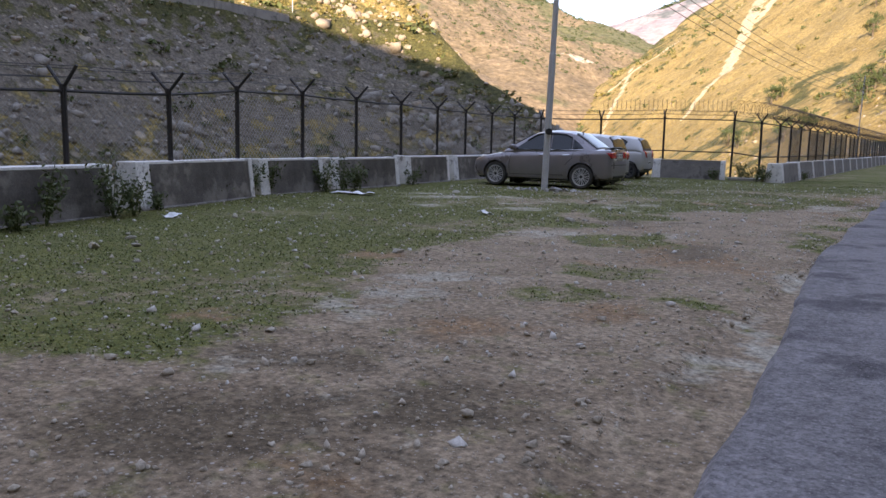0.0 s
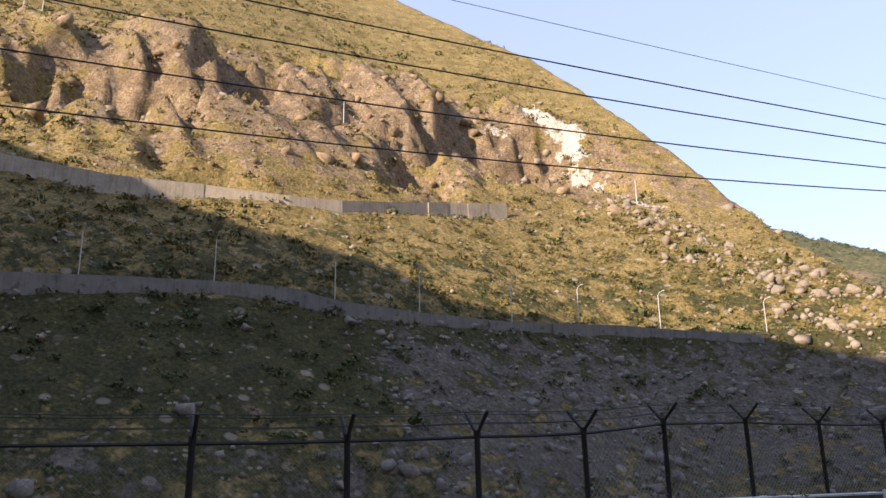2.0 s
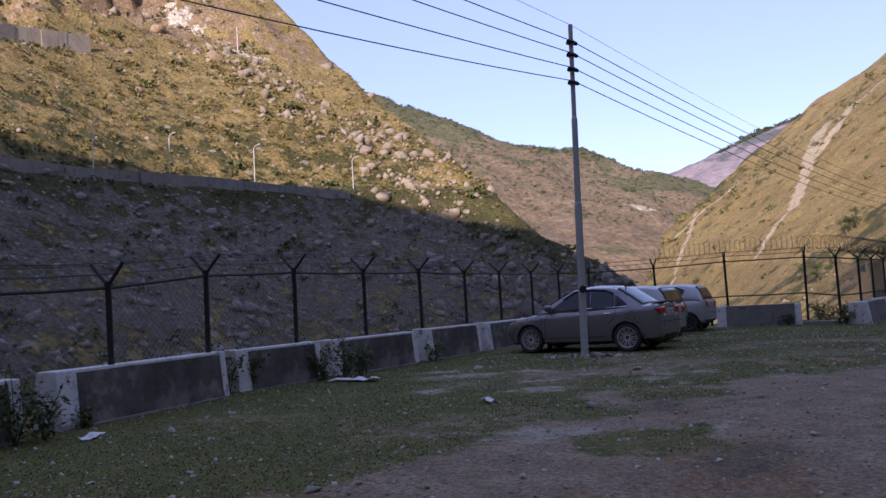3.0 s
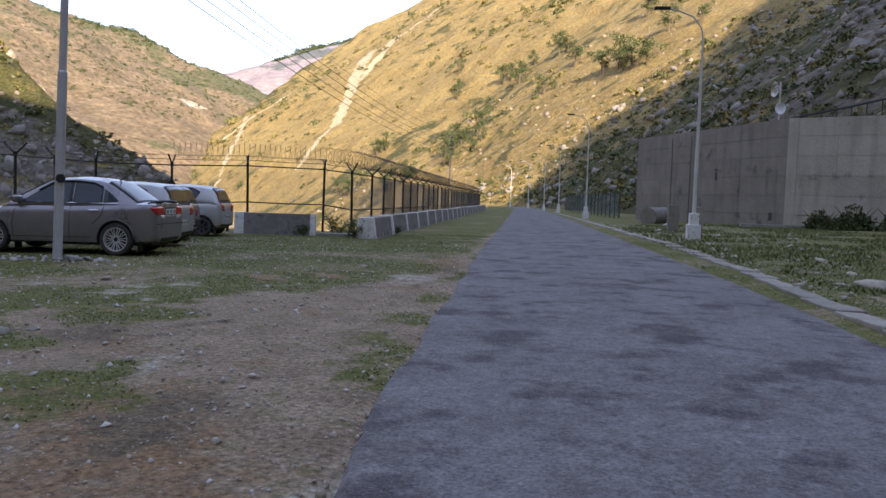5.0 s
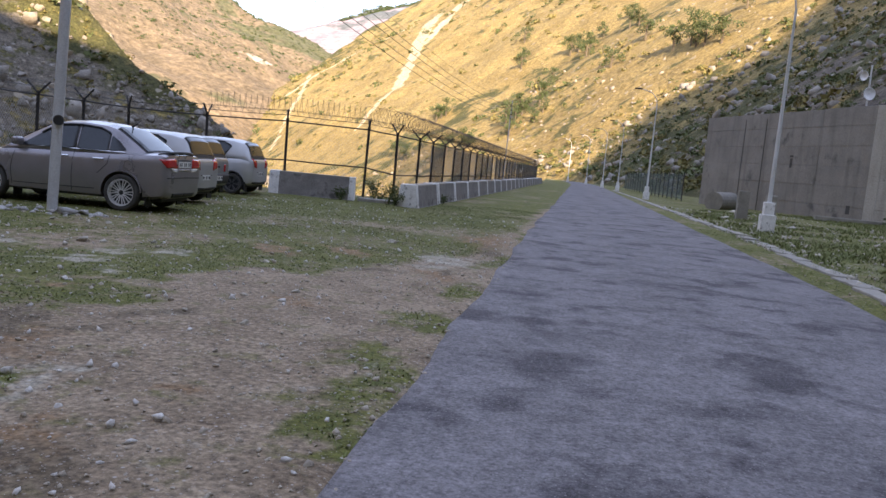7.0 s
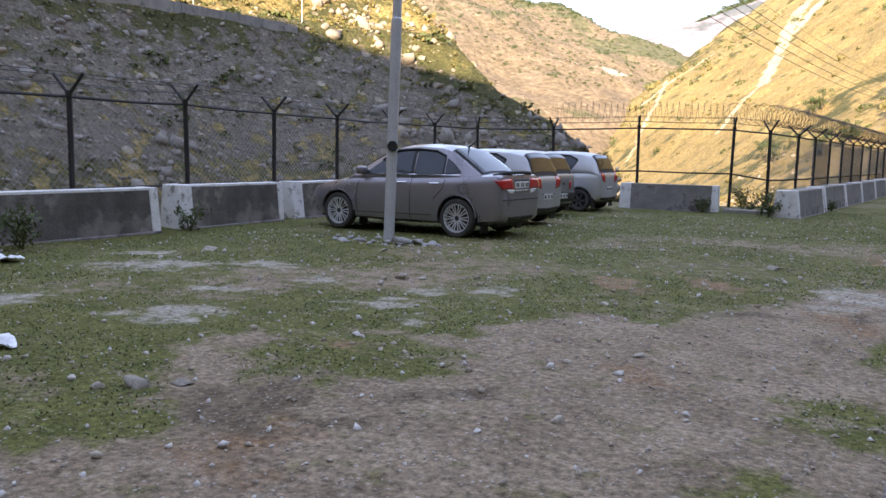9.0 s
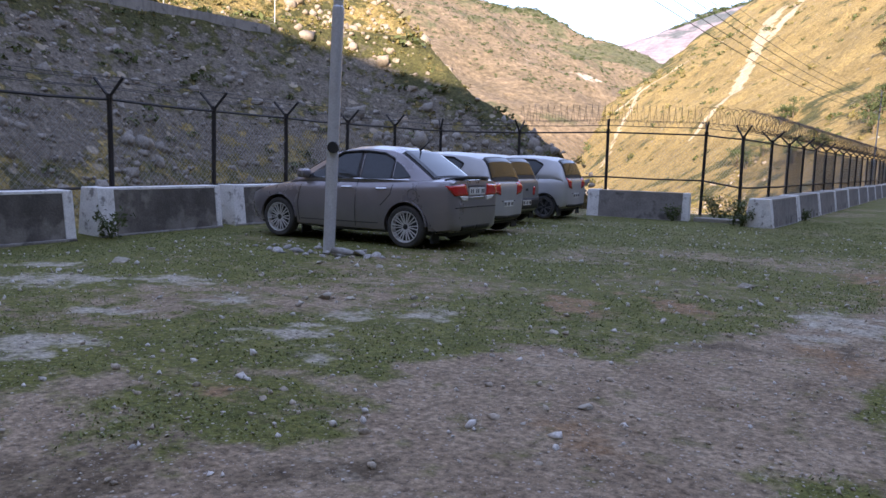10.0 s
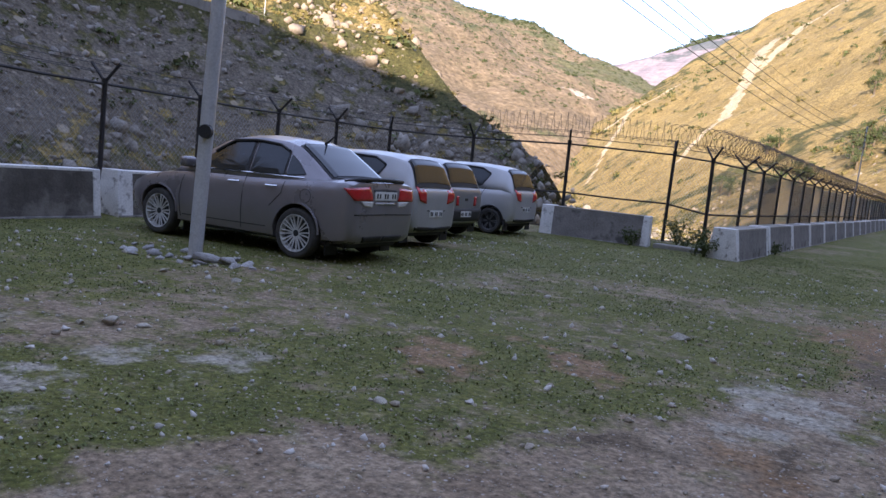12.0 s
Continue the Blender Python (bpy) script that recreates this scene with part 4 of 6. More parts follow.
def car(label, pos, turn, paint_mat, body, cabin, wheels, windows, screen, rear_screen, r, rim_mat, spokes, lamps, plate, belt, seams, black_bumper=False, chrome=True, visor=True):
    thing = empty("car", Matrix.Translation((pos[0], pos[1], gz(*pos) + 0.012)) @ Matrix.Rotation(radians(turn), 4, "Z"))
    tagged(thing, label, "car", "cars parked in a row by the fence")
    rings = []
    for x, w, zb, zt, crown in body:
        half = [(0.78 * w, zb), (0.95 * w, zb + 0.05), (w * 0.985, zb + 0.2), (w, 0.5 * (zb + zt) - 0.02), (w * 0.995, zt - 0.17), (w * 0.97, zt - 0.09), (0.93 * w, zt - 0.028), (0.8 * w, zt), (0.4 * w, zt + crown * 0.8)]
        ring = [(x, -y, z) for y, z in half[::-1]] + [(x, y, z) for y, z in half]
        rings.append(ring[9:] + [(x, 0, zt + crown)] + ring[:9] + [(x, 0, zb)])
    bm = loft(bmesh.new(), rings)
    bmesh.ops.subdivide_edges(bm, edges=[e for e in bm.edges if abs(e.verts[0].co.x - e.verts[1].co.x) > 0.3], cuts=2, use_grid_fill=True, smooth=0.0)
    shell = part("body", bm, paint_mat, None, smooth=True)
    cut = bmesh.new()
    for x in wheels:
        for s in (-1, 1):
            tube(cut, (x, s * 0.5, r + 0.01), (x, s * 1.2, r + 0.01), r + 0.055, sides=40)
    cutter = part("cutter", cut, M_TRIM)
    mod = shell.modifiers.new("arches", "BOOLEAN")
    mod.operation, mod.object, mod.solver = "DIFFERENCE", cutter, "EXACT"
    dg = bpy.context.evaluated_depsgraph_get()
    done = bpy.data.meshes.new_from_object(shell.evaluated_get(dg))
    shell.modifiers.clear()
    shell.data = done
    bpy.data.objects.remove(cutter)
    done.set_sharp_from_angle(angle=radians(38))
    shell.parent = thing
    probe = bmesh.new()
    probe.from_mesh(done)
    tree = BVHTree.FromBMesh(probe)
    probe.free()

    xs = [c[0] for c in cabin][::-1]

    def cab(x, i):
        return float(np.interp(x, xs, [c[i] for c in cabin][::-1]))

    def side_y(x, z):
        zr, wr, wb = cab(x, 1) - 0.07, cab(x, 2) + 0.03, cab(x, 3)
        k = min(1.0, max(0.0, (z - belt) / max(0.05, zr - belt)))
        return wb + (wr - wb) * (k ** 1.15)

    def roof_z(x, y):
        zr, wr = cab(x, 1), cab(x, 2)
        return zr + 0.022 * (1 - (y / wr) ** 2) - 0.045 * max(0, abs(y) / wr - 0.86) / 0.14

    rings = []
    for x in np.linspace(cabin[0][0], cabin[-1][0], 40):
        zr, wr = cab(x, 1), cab(x, 2)
        zlo = min(belt - 0.06, zr - 0.12)
        half = [(side_y(x, belt) + 0.004, zlo)] + [(side_y(x, zlo + (zr - 0.07 - zlo) * k), zlo + (zr - 0.07 - zlo) * k) for k in (0.35, 0.7, 1.0)] + [(wr + 0.012, zr - 0.035), (wr - 0.02, roof_z(x, wr - 0.02)), (0.6 * wr, roof_z(x, 0.6 * wr)), (0.3 * wr, roof_z(x, 0.3 * wr))]
        rings.append([(x, y, z) for y, z in half] + [(x, 0, roof_z(x, 0))] + [(x, -y, z) for y, z in half[::-1]])
    part("cabin", loft(bmesh.new(), rings), paint_mat, thing, smooth=True)

    def panel(name, poly, s, mat, off, lab="", thick=0.006, grow=0.0):
        cx, cz = sum(p[0] for p in poly) / len(poly), sum(p[1] for p in poly) / len(poly)
        pts = []
        for i, (x, z) in enumerate(poly):
            (xn, zn) = poly[(i + 1) % len(poly)]
            for k in (0.08, 0.5, 0.92):
                pts.append((x + (xn - x) * k, z + (zn - z) * k))
        pts = [(x + (x - cx) * grow, z + (z - cz) * grow) for x, z in pts]
        bm = bmesh.new()
        rows = []
        for f in (1.0, 0.66, 0.33):
            rows.append([bm.verts.new((cx + (x - cx) * f, s * (side_y(cx + (x - cx) * f, cz + (z - cz) * f) + off), cz + (z - cz) * f)) for x, z in pts])
        mid = bm.verts.new((cx, s * (side_y(cx, cz) + off), cz))
        n = len(pts)
        for a, b in zip(rows[:-1], rows[1:]):
            for k in range(n):
                bm.faces.new((a[k], a[(k + 1) % n], b[(k + 1) % n], b[k]))
        for k in range(n):
            bm.faces.new((rows[-1][k], rows[-1][(k + 1) % n], mid))
        bm.faces.ensure_lookup_table()
        bmesh.ops.recalc_face_normals(bm, faces=bm.faces[:])
        g = bmesh.ops.extrude_face_region(bm, geom=bm.faces[:])
        bmesh.ops.translate(bm, verts=[v for v in g["geom"] if isinstance(v, bmesh.types.BMVert)], vec=(0, -s * 0.03, 0))
        bmesh.ops.recalc_face_normals(bm, faces=bm.faces[:])
        return part(name, bm, mat, thing, lab)

    for s in (-1, 1):
        for poly in windows:
            panel("window_surround", poly, s, M_TRIM, 0.006, grow=0.09)
            panel("side_window", poly, s, M_GLASS, 0.011)
    for name, (x0, x1, inset) in (("windscreen", screen), ("rear_window", rear_screen)):
        for mat, grow, off, nm in ((M_TRIM, 0.03, 0.004, "screen_surround"), (M_GLASS, 0.0, 0.009, name)):
            bm = bmesh.new()
            bmesh.ops.create_grid(bm, x_segments=10, y_segments=12, size=0.5)
            for v in bm.verts:
                u, w = v.co.x + 0.5, v.co.y
                x = x0 + (x1 - x0) * u + (grow if u > 0.99 else -grow if u < 0.01 else 0) * (1 if x1 > x0 else -1)
                y = 2 * w * (cab(x, 2) - inset + grow)
                v.co = (x, y, roof_z(x, y) + off)
            d = 1 if x0 > 0 else -1
            for v in bm.verts:
                v.co.x += d * off
            bmesh.ops.recalc_face_normals(bm, faces=bm.faces[:])
            g = bmesh.ops.extrude_face_region(bm, geom=bm.faces[:])
            bmesh.ops.translate(bm, verts=[v for v in g["geom"] if isinstance(v, bmesh.types.BMVert)], vec=(-d * 0.02, 0, -0.02))
            bmesh.ops.recalc_face_normals(bm, faces=bm.faces[:])
            part(nm, bm, mat, thing, smooth=False)

    def wrap(name, corners, mat, cx, off=0.008, lab="", n=8, m=5):
        """A thin shell on the body round the end of the car: corners as (angle, height), four of them."""
        bm = bmesh.new()
        grid = []
        for i in range(n + 1):
            row = []
            for j in range(m + 1):
                u, v = i / n, j / m
                a = sum(c[0] * w for c, w in zip(corners, ((1 - u) * (1 - v), u * (1 - v), u * v, (1 - u) * v)))
                z = sum(c[1] * w for c, w in zip(corners, ((1 - u) * (1 - v), u * (1 - v), u * v, (1 - u) * v)))
                way = Vector((math.cos(radians(a)), math.sin(radians(a)), 0))
                hit = tree.ray_cast(Vector((cx, 0, z)) + way * 3, -way)
                p = hit[0] if hit[0] else Vector((cx, 0, z)) + way * 0.7
                row.append(bm.verts.new(p + way * off))
            grid.append(row)
        for i in range(n):
            for j in range(m):
                bm.faces.new((grid[i][j], grid[i + 1][j], grid[i + 1][j + 1], grid[i][j + 1]))
        c = Vector((cx, 0, 0))
        g = bmesh.ops.extrude_face_region(bm, geom=bm.faces[:])
        for v in (v for v in g["geom"] if isinstance(v, bmesh.types.BMVert)):
            w = Vector((v.co.x - cx, v.co.y, 0)).normalized()
            v.co -= w * 0.05
        bmesh.ops.recalc_face_normals(bm, faces=bm.faces[:])
        return part(name, bm, mat, thing, lab, True)

    for nm, corners, kind, cx in lamps:
        for s in (1, -1):
            c = [(180 - s * (180 - a), z) for a, z in corners]
            if abs(corners[0][0]) < 90:
                c = [(s * a, z) for a, z in corners]
            wrap(nm, c, {"red": M_RED, "clear": M_CLEAR, "trim": M_TRIM, "chrome": M_CHROME}[kind], cx, 0.012 if kind != "trim" else 0.006)
    if black_bumper:
        wrap("bumper", [(125, 0.27), (235, 0.27), (235, 0.56), (125, 0.56)], M_TRIM, -1.2, 0.02, "unpainted black plastic bumper", 24, 4)

    def plank(name, pts, r_, mat, sides=4):
        """A thin strip along the flank: points as (x, z)."""
        for s in (-1, 1):
            bm = bmesh.new()
            line = []
            for (x0, z0), (x1, z1) in zip(pts[:-1], pts[1:]):
                for k in range(6):
                    x, z = x0 + (x1 - x0) * k / 5, z0 + (z1 - z0) * k / 5
                    hit = tree.ray_cast(Vector((x, s * 2, z)), Vector((0, -s, 0)))
                    y = hit[0].y if hit[0] and abs(hit[0].y) > 0.45 else None
                    if z > belt + 0.02 or y is None:
                        y = s * side_y(x, z)
                    line.append((x, y + s * 0.001, z))
            sweep(bm, line, r_, sides)
            part(name, bm, mat, thing)
    for pts in seams:
        plank("door_seam", pts, 0.006, M_TRIM)
    if chrome:
        w0, w1 = min(p[0] for w in windows for p in w), max(p[0] for w in windows for p in w)
        plank("belt_strip", [(w1, belt + 0.035), (w0, belt + 0.055)], 0.009, M_CHROME)
    plank("sill", [(wheels[0] - r - 0.12, 0.235), (wheels[1] + r + 0.12, 0.235)], 0.035, M_TRIM, 6)
    for s in (-1, 1):
        for x in (windows[0][-1][0] + 0.14, windows[1][-1][0] + 0.12):
            hit = tree.ray_cast(Vector((x, s * 2, belt - 0.09)), Vector((0, -s, 0)))
            y = hit[0].y if hit[0] else s * 0.8
            bm = bmesh.new()
            sweep(bm, [(x + 0.09, y, belt - 0.09), (x + 0.07, y + s * 0.03, belt - 0.086), (x - 0.07, y + s * 0.03, belt - 0.082), (x - 0.09, y, belt - 0.08)], 0.012, 6)
            part("door_handle", bm, M_CHROME if chrome else M_TRIM, thing)
        bm = bmesh.new()
        x = screen[0] - 0.28
        box(bm, -0.07, 0.06, -0.11, 0.11, -0.07, 0.07, 0.045)
        ob = part("wing_mirror", bm, paint_mat if chrome else M_TRIM, thing, smooth=True)
        ob.matrix_local = Matrix.Translation((x, s * (side_y(x, belt + 0.1) + 0.13), belt + 0.09))
        bm = bmesh.new()
        tube(bm, (x, s * (side_y(x, belt) - 0.02), belt + 0.04), (x, s * (side_y(x, belt) + 0.08), belt + 0.07), 0.025)
        part("mirror_stalk", bm, M_TRIM, thing)
        if visor:
            plank_pts = [(p[0] + 0.0, p[1] + 0.018) for p in windows[0][1:4]] + [(p[0], p[1] + 0.018) for p in windows[1][1:4]]
            bm = bmesh.new()
            sweep(bm, [(x_, s * (side_y(x_, z_) + 0.022), z_) for x_, z_ in plank_pts], 0.02, 5)
            part("rain_visor", bm, M_TRIM, thing)
        for x, in ((wheels[0],), (wheels[1],)):
            wheel(thing, x, s * (max(b[1] for b in body) - 0.105), r, rim_mat, spokes, s)
            bm = bmesh.new()
            sweep(bm, [(x + (r + 0.05) * math.cos(a), s * (max(b[1] for b in body) - 0.012), r + 0.01 + (r + 0.05) * math.sin(a)) for a in np.linspace(0.05, math.pi - 0.05, 18)], 0.014, 5)
            part("arch_lip", bm, paint_mat if chrome else M_TRIM, thing)
            bm = bmesh.new()
            box(bm, x - r - 0.09, x - r - 0.07, s * 0.62 - 0.12, s * 0.62 + 0.12, 0.09, 0.34, 0.006)
            part("mud_flap", bm, M_TRIM, thing)
    # dark underbody and axle
    bm = bmesh.new()
    box(bm, body[-1][0] + 0.15, body[0][0] - 0.15, -0.55, 0.55, 0.19, 0.5, 0.03)
    part("underbody", bm, M_TRIM, thing)
    # number plate with unreadable characters
    px, pz, pw = plate
    bm = bmesh.new()
    box(bm, px - 0.012, px + 0.03, -pw, pw, pz - 0.055, pz + 0.055, 0.006)
    pl = part("number_plate", bm, M_PLATE, thing, "white number plate with worn characters")
    for k in range(8):
        if k in (2, 5):
            continue
        bm = bmesh.new()
        y = -pw * 0.82 + 1.64 * pw * k / 7
        box(bm, px - 0.016, px - 0.011, y - 0.014, y + 0.014, pz - 0.03, pz + 0.03)
        part("plate_mark", bm, M_TRIM, pl)
    return thing, tree, wrap


SEDAN_BODY = [(1.995, 0.42, 0.36, 0.60, 0.0), (1.97, 0.60, 0.29, 0.66, 0.01), (1.87, 0.735, 0.24, 0.72, 0.02), (1.62, 0.82, 0.21, 0.80, 0.03), (1.2, 0.855, 0.20, 0.885, 0.035), (0.85, 0.862, 0.20, 0.93, 0.03), (0.4, 0.867, 0.2, 0.955, 0.0), (-0.4, 0.867, 0.2, 0.97, 0.0), (-1.0, 0.862, 0.2, 0.995, 0.0),
              (-1.4, 0.852, 0.21, 1.02, 0.02), (-1.72, 0.82, 0.24, 1.035, 0.022), (-1.9, 0.775, 0.26, 1.04, 0.02), (-1.955, 0.735, 0.28, 1.02, 0.012), (-1.985, 0.67, 0.32, 0.94, 0.0), (-1.995, 0.6, 0.38, 0.84, 0.0)]
SEDAN_CABIN = [(1.05, 0.955, 0.70, 0.76), (0.6, 1.21, 0.64, 0.79), (0.2, 1.425, 0.59, 0.80), (0.0, 1.475, 0.575, 0.80), (-0.4, 1.505, 0.57, 0.80), (-0.8, 1.48, 0.565, 0.795), (-1.02, 1.42, 0.565, 0.785), (-1.3, 1.24, 0.59, 0.765), (-1.62, 1.02, 0.63, 0.73)]
SEDAN_WIN = [[(0.66, 1.0), (0.34, 1.215), (0.05, 1.385), (-0.29, 1.41), (-0.30, 1.01)], [(-0.40, 1.01), (-0.385, 1.41), (-0.72, 1.385), (-0.90, 1.31), (-0.92, 1.025)], [(-0.97, 1.03), (-0.95, 1.28), (-1.08, 1.2), (-1.24, 1.06)]]
SEDAN_LAMPS = [("tail_lamp", [(131, 0.955), (156, 0.985), (160, 0.81), (139, 0.81)], "red", -1.2), ("reversing_lamp", [(145, 0.805), (160, 0.80), (159, 0.73), (149, 0.745)], "clear", -1.2), ("boot_trim", [(161, 0.955), (180, 0.965), (180, 0.925), (161, 0.92)], "trim", -1.2), ("plate_garnish", [(164, 0.79), (180, 0.79), (180, 0.765), (164, 0.765)], "chrome", -1.2),
               ("bumper_line", [(140, 0.64), (180, 0.645), (180, 0.63), (140, 0.625)], "trim", -1.2), ("bumper_vent", [(150, 0.36), (180, 0.36), (180, 0.28), (150, 0.28)], "trim", -1.2), ("headlamp", [(22, 0.74), (42, 0.79), (40, 0.70), (20, 0.66)], "clear", 1.1), ("grille", [(0, 0.62), (24, 0.62), (20, 0.46), (0, 0.46)], "trim", 1.1)]
SEDAN_SEAMS = [[(0.78, 0.30), (0.80, 0.6), (0.74, 0.93)], [(-0.33, 0.28), (-0.345, 0.97)], [(-0.345, 0.97), (-0.34, 1.42)], [(-0.80, 0.62), (-0.98, 0.8), (-1.0, 0.98)], [(0.75, 0.33), (-0.75, 0.35)]]
sedan, sedan_tree, sedan_wrap = car("dusty brown-grey sedan parked on grass beside a pole", (-8.44, 20.50), 183.4, M_GREYCAR, SEDAN_BODY, SEDAN_CABIN, (-1.24, 1.21), SEDAN_WIN, (0.98, 0.26, 0.07), (-1.56, -1.0, 0.06), 0.32, M_RIM, 10, SEDAN_LAMPS, (-1.992, 0.875, 0.25), 0.96, SEDAN_SEAMS)
for s in (-1, 1):
    hit = sedan_tree.ray_cast(Vector((-1.36, s * 2, 0.80)), Vector((0, -s, 0)))[0]
    bm = bmesh.new()
    sweep(bm, [(-1.36 + 0.085 * math.cos(a), hit.y + s * 0.001, 0.80 + 0.085 * math.sin(a)) for a in np.linspace(0, 2 * math.pi, 21)], 0.004, 4)
    if s > 0:
        part("fuel_flap", bm, M_TRIM, sedan)
    else:
        bm.free()
bm = bmesh.new()
sweep(bm, [(-0.95, 0, 1.47), (-1.0, 0, 1.5), (-1.12, 0, 1.6)], [0.022, 0.014, 0.005], 6)
part("roof_aerial", bm, M_TRIM, sedan)
bm = bmesh.new()
sweep(bm, [(-1.80, -0.66, 1.035), (-1.91, -0.5, 1.065), (-1.945, -0.2, 1.075), (-1.95, 0, 1.077), (-1.945, 0.2, 1.075), (-1.91, 0.5, 1.065), (-1.80, 0.66, 1.035)], [0.012, 0.026, 0.03, 0.03, 0.03, 0.026, 0.012], 8)
part("boot_spoiler", bm, M_TRIM, sedan, "dark boot lid spoiler lip", True)
for y in (-0.36, 0.36):
    bm = bmesh.new()
    box(bm, -0.14, 0.02, -0.13, 0.13, 0.0, 0.24, 0.05)
    ob = part("rear_headrest", bm, M_TRIM, sedan, smooth=True)
    ob.matrix_local = Matrix.Translation((-0.85, y, 1.1))

HATCH_BODY = [(1.71, 0.42, 0.36, 0.62, 0.0), (1.69, 0.56, 0.28, 0.68, 0.01), (1.58, 0.66, 0.24, 0.74, 0.02), (1.35, 0.715, 0.21, 0.82, 0.03), (1.0, 0.74, 0.20, 0.90, 0.03), (0.6, 0.745, 0.20, 0.93, 0.0), (-0.4, 0.745, 0.2, 0.945, 0.0), (-1.0, 0.742, 0.2, 0.955, 0.0), (-1.35, 0.725, 0.22, 0.965, 0.0), (-1.58, 0.69, 0.25, 0.965, 0.0), (-1.67, 0.65, 0.28, 0.95, 0.0), (-1.71, 0.60, 0.31, 0.9, 0.0), (-1.715, 0.54, 0.36, 0.8, 0.0)]
HATCH_CABIN = [(0.98, 0.93, 0.60, 0.665), (0.55, 1.2, 0.56, 0.69), (0.2, 1.40, 0.525, 0.695), (-0.1, 1.445, 0.52, 0.695), (-0.6, 1.46, 0.515, 0.695), (-1.1, 1.435, 0.51, 0.69), (-1.4, 1.38, 0.50, 0.675), (-1.50, 1.30, 0.52, 0.665), (-1.6, 1.08, 0.565, 0.65), (-1.66, 0.94, 0.59, 0.64)]
HATCH_WIN = [[(0.60, 0.98), (0.32, 1.19), (0.08, 1.35), (-0.22, 1.37), (-0.24, 0.985)], [(-0.33, 0.985), (-0.32, 1.37), (-0.85, 1.355), (-1.06, 1.26), (-0.90, 1.0)]]
HATCH_SEAMS = [[(0.62, 0.30), (0.64, 0.6), (0.6, 0.93)], [(-0.28, 0.28), (-0.285, 1.38)], [(-0.80, 0.62), (-0.95, 0.8), (-1.02, 0.96)]]
HATCH_LAMPS = [("tail_lamp", [(128, 0.98), (146, 0.93), (148, 0.72), (135, 0.76)], "red", -1.2), ("headlamp", [(22, 0.76), (46, 0.82), (42, 0.7), (20, 0.66)], "clear", 0.9), ("grille", [(0, 0.62), (24, 0.62), (20, 0.46), (0, 0.46)], "trim", 0.9), ("tailgate_line", [(152, 0.62), (180, 0.60), (180, 0.585), (152, 0.605)], "trim", -1.2), ("lower_lip", [(130, 0.36), (180, 0.34), (180, 0.27), (130, 0.28)], "trim", -1.2)]
args = (HATCH_BODY, HATCH_CABIN, (-1.18, 1.18), HATCH_WIN, (0.92, 0.26, 0.06), (-1.625, -1.425, 0.05), 0.27)
car("silver hatchback with red tail lamps parked beside the sedan", (-8.92, 22.95), 182.5, M_SILVER, *args, M_RIMD, 6, HATCH_LAMPS, (-1.712, 0.56, 0.2), 0.945, HATCH_SEAMS, chrome=False, visor=True)
BOXY_LAMPS = [("tail_lamp", [(143, 0.80), (150, 0.80), (151, 0.62), (144, 0.62)], "red", -1.2), ("headlamp", [(22, 0.76), (42, 0.78), (42, 0.68), (20, 0.66)], "clear", 0.9), ("badge", [(174, 0.76), (180, 0.76), (180, 0.71), (174, 0.71)], "trim", -1.2)]
car("dull silver small hatchback with black plastic bumper", (-9.75, 25.3), 181.5, M_SILVER2, *args, M_RIMD, 5, BOXY_LAMPS, (-1.725, 0.46, 0.2), 0.945, HATCH_SEAMS, black_bumper=True, chrome=False, visor=False)
car("pale silver hatchback parked at the end of the row", (-9.72, 27.75), 184, M_SILVER3, *args, M_RIMD, 6, HATCH_LAMPS, (-1.712, 0.56, 0.2), 0.945, HATCH_SEAMS, chrome=False, visor=True)


# ---- poles and wires ----
def insulator(bm, p, way):
    q = Vector(p)
    tube(bm, q - way * 0.02, q + way * 0.16, 0.012, sides=6)
    for k in range(3):
        tube(bm, q + way * (0.07 + 0.035 * k), q + way * (0.09 + 0.035 * k), 0.042, sides=10)


LEVELS = (6.94, 6.66, 6.33, 6.03)
SOUTH_LEVELS = (9.05, 8.36, 7.44, 6.55)


def utility_pole(x, y, high, label):
    z = gz(x, y)
    thing = empty("utility_pole", Matrix.Translation((x, y, z)) @ Matrix.Rotation(radians(1.4), 4, Vector((-0.45, 0.89, 0))))
    tagged(thing, label, "pole")
    h = high
    bm = lathe_z([(0.082, -0.4), (0.082, 3.3), (0.078, 3.34), (0.068, 3.36), (0.066, 5.2), (0.06, 5.24), (0.052, 5.26), (0.05, h), (0.0, h + 0.02)])
    part("shaft", bm, M_POLE, thing, smooth=False)
    for k, lev in enumerate(LEVELS):
        zz = lev * h / 7.35 if h < 8 or h > 10 else SOUTH_LEVELS[k]
        bm = bmesh.new()
        for s in (-1, 1):
            insulator(bm, (0, 0, zz), Vector((0.35 * s, 0.94, 0)).normalized() if s > 0 else Vector((0.1, -0.99, 0)))
        box(bm, -0.09, 0.09, -0.075, 0.075, zz - 0.03, zz + 0.03, 0.006)
        part("insulator_bracket", bm, M_TRIM, thing)
    bm = bmesh.new()
    tube(bm, (0.045, -0.045, 1.45), (0.09, -0.11, 1.45), 0.085, 0.075, 18)
    part("cable_hole_cover", bm, M_TRIM, thing, "small black access cover")
    return thing


def lathe_z(profile, seg=16):
    bm = bmesh.new()
    rings = [[bm.verts.new((r * math.cos(2 * math.pi * k / seg), r * math.sin(2 * math.pi * k / seg), z)) for k in range(seg)] for r, z in profile]
    for a, b in zip(rings[:-1], rings[1:]):
        for k in range(seg):
            bm.faces.new((a[k], a[(k + 1) % seg], b[(k + 1) % seg], b[k]))
    return bm


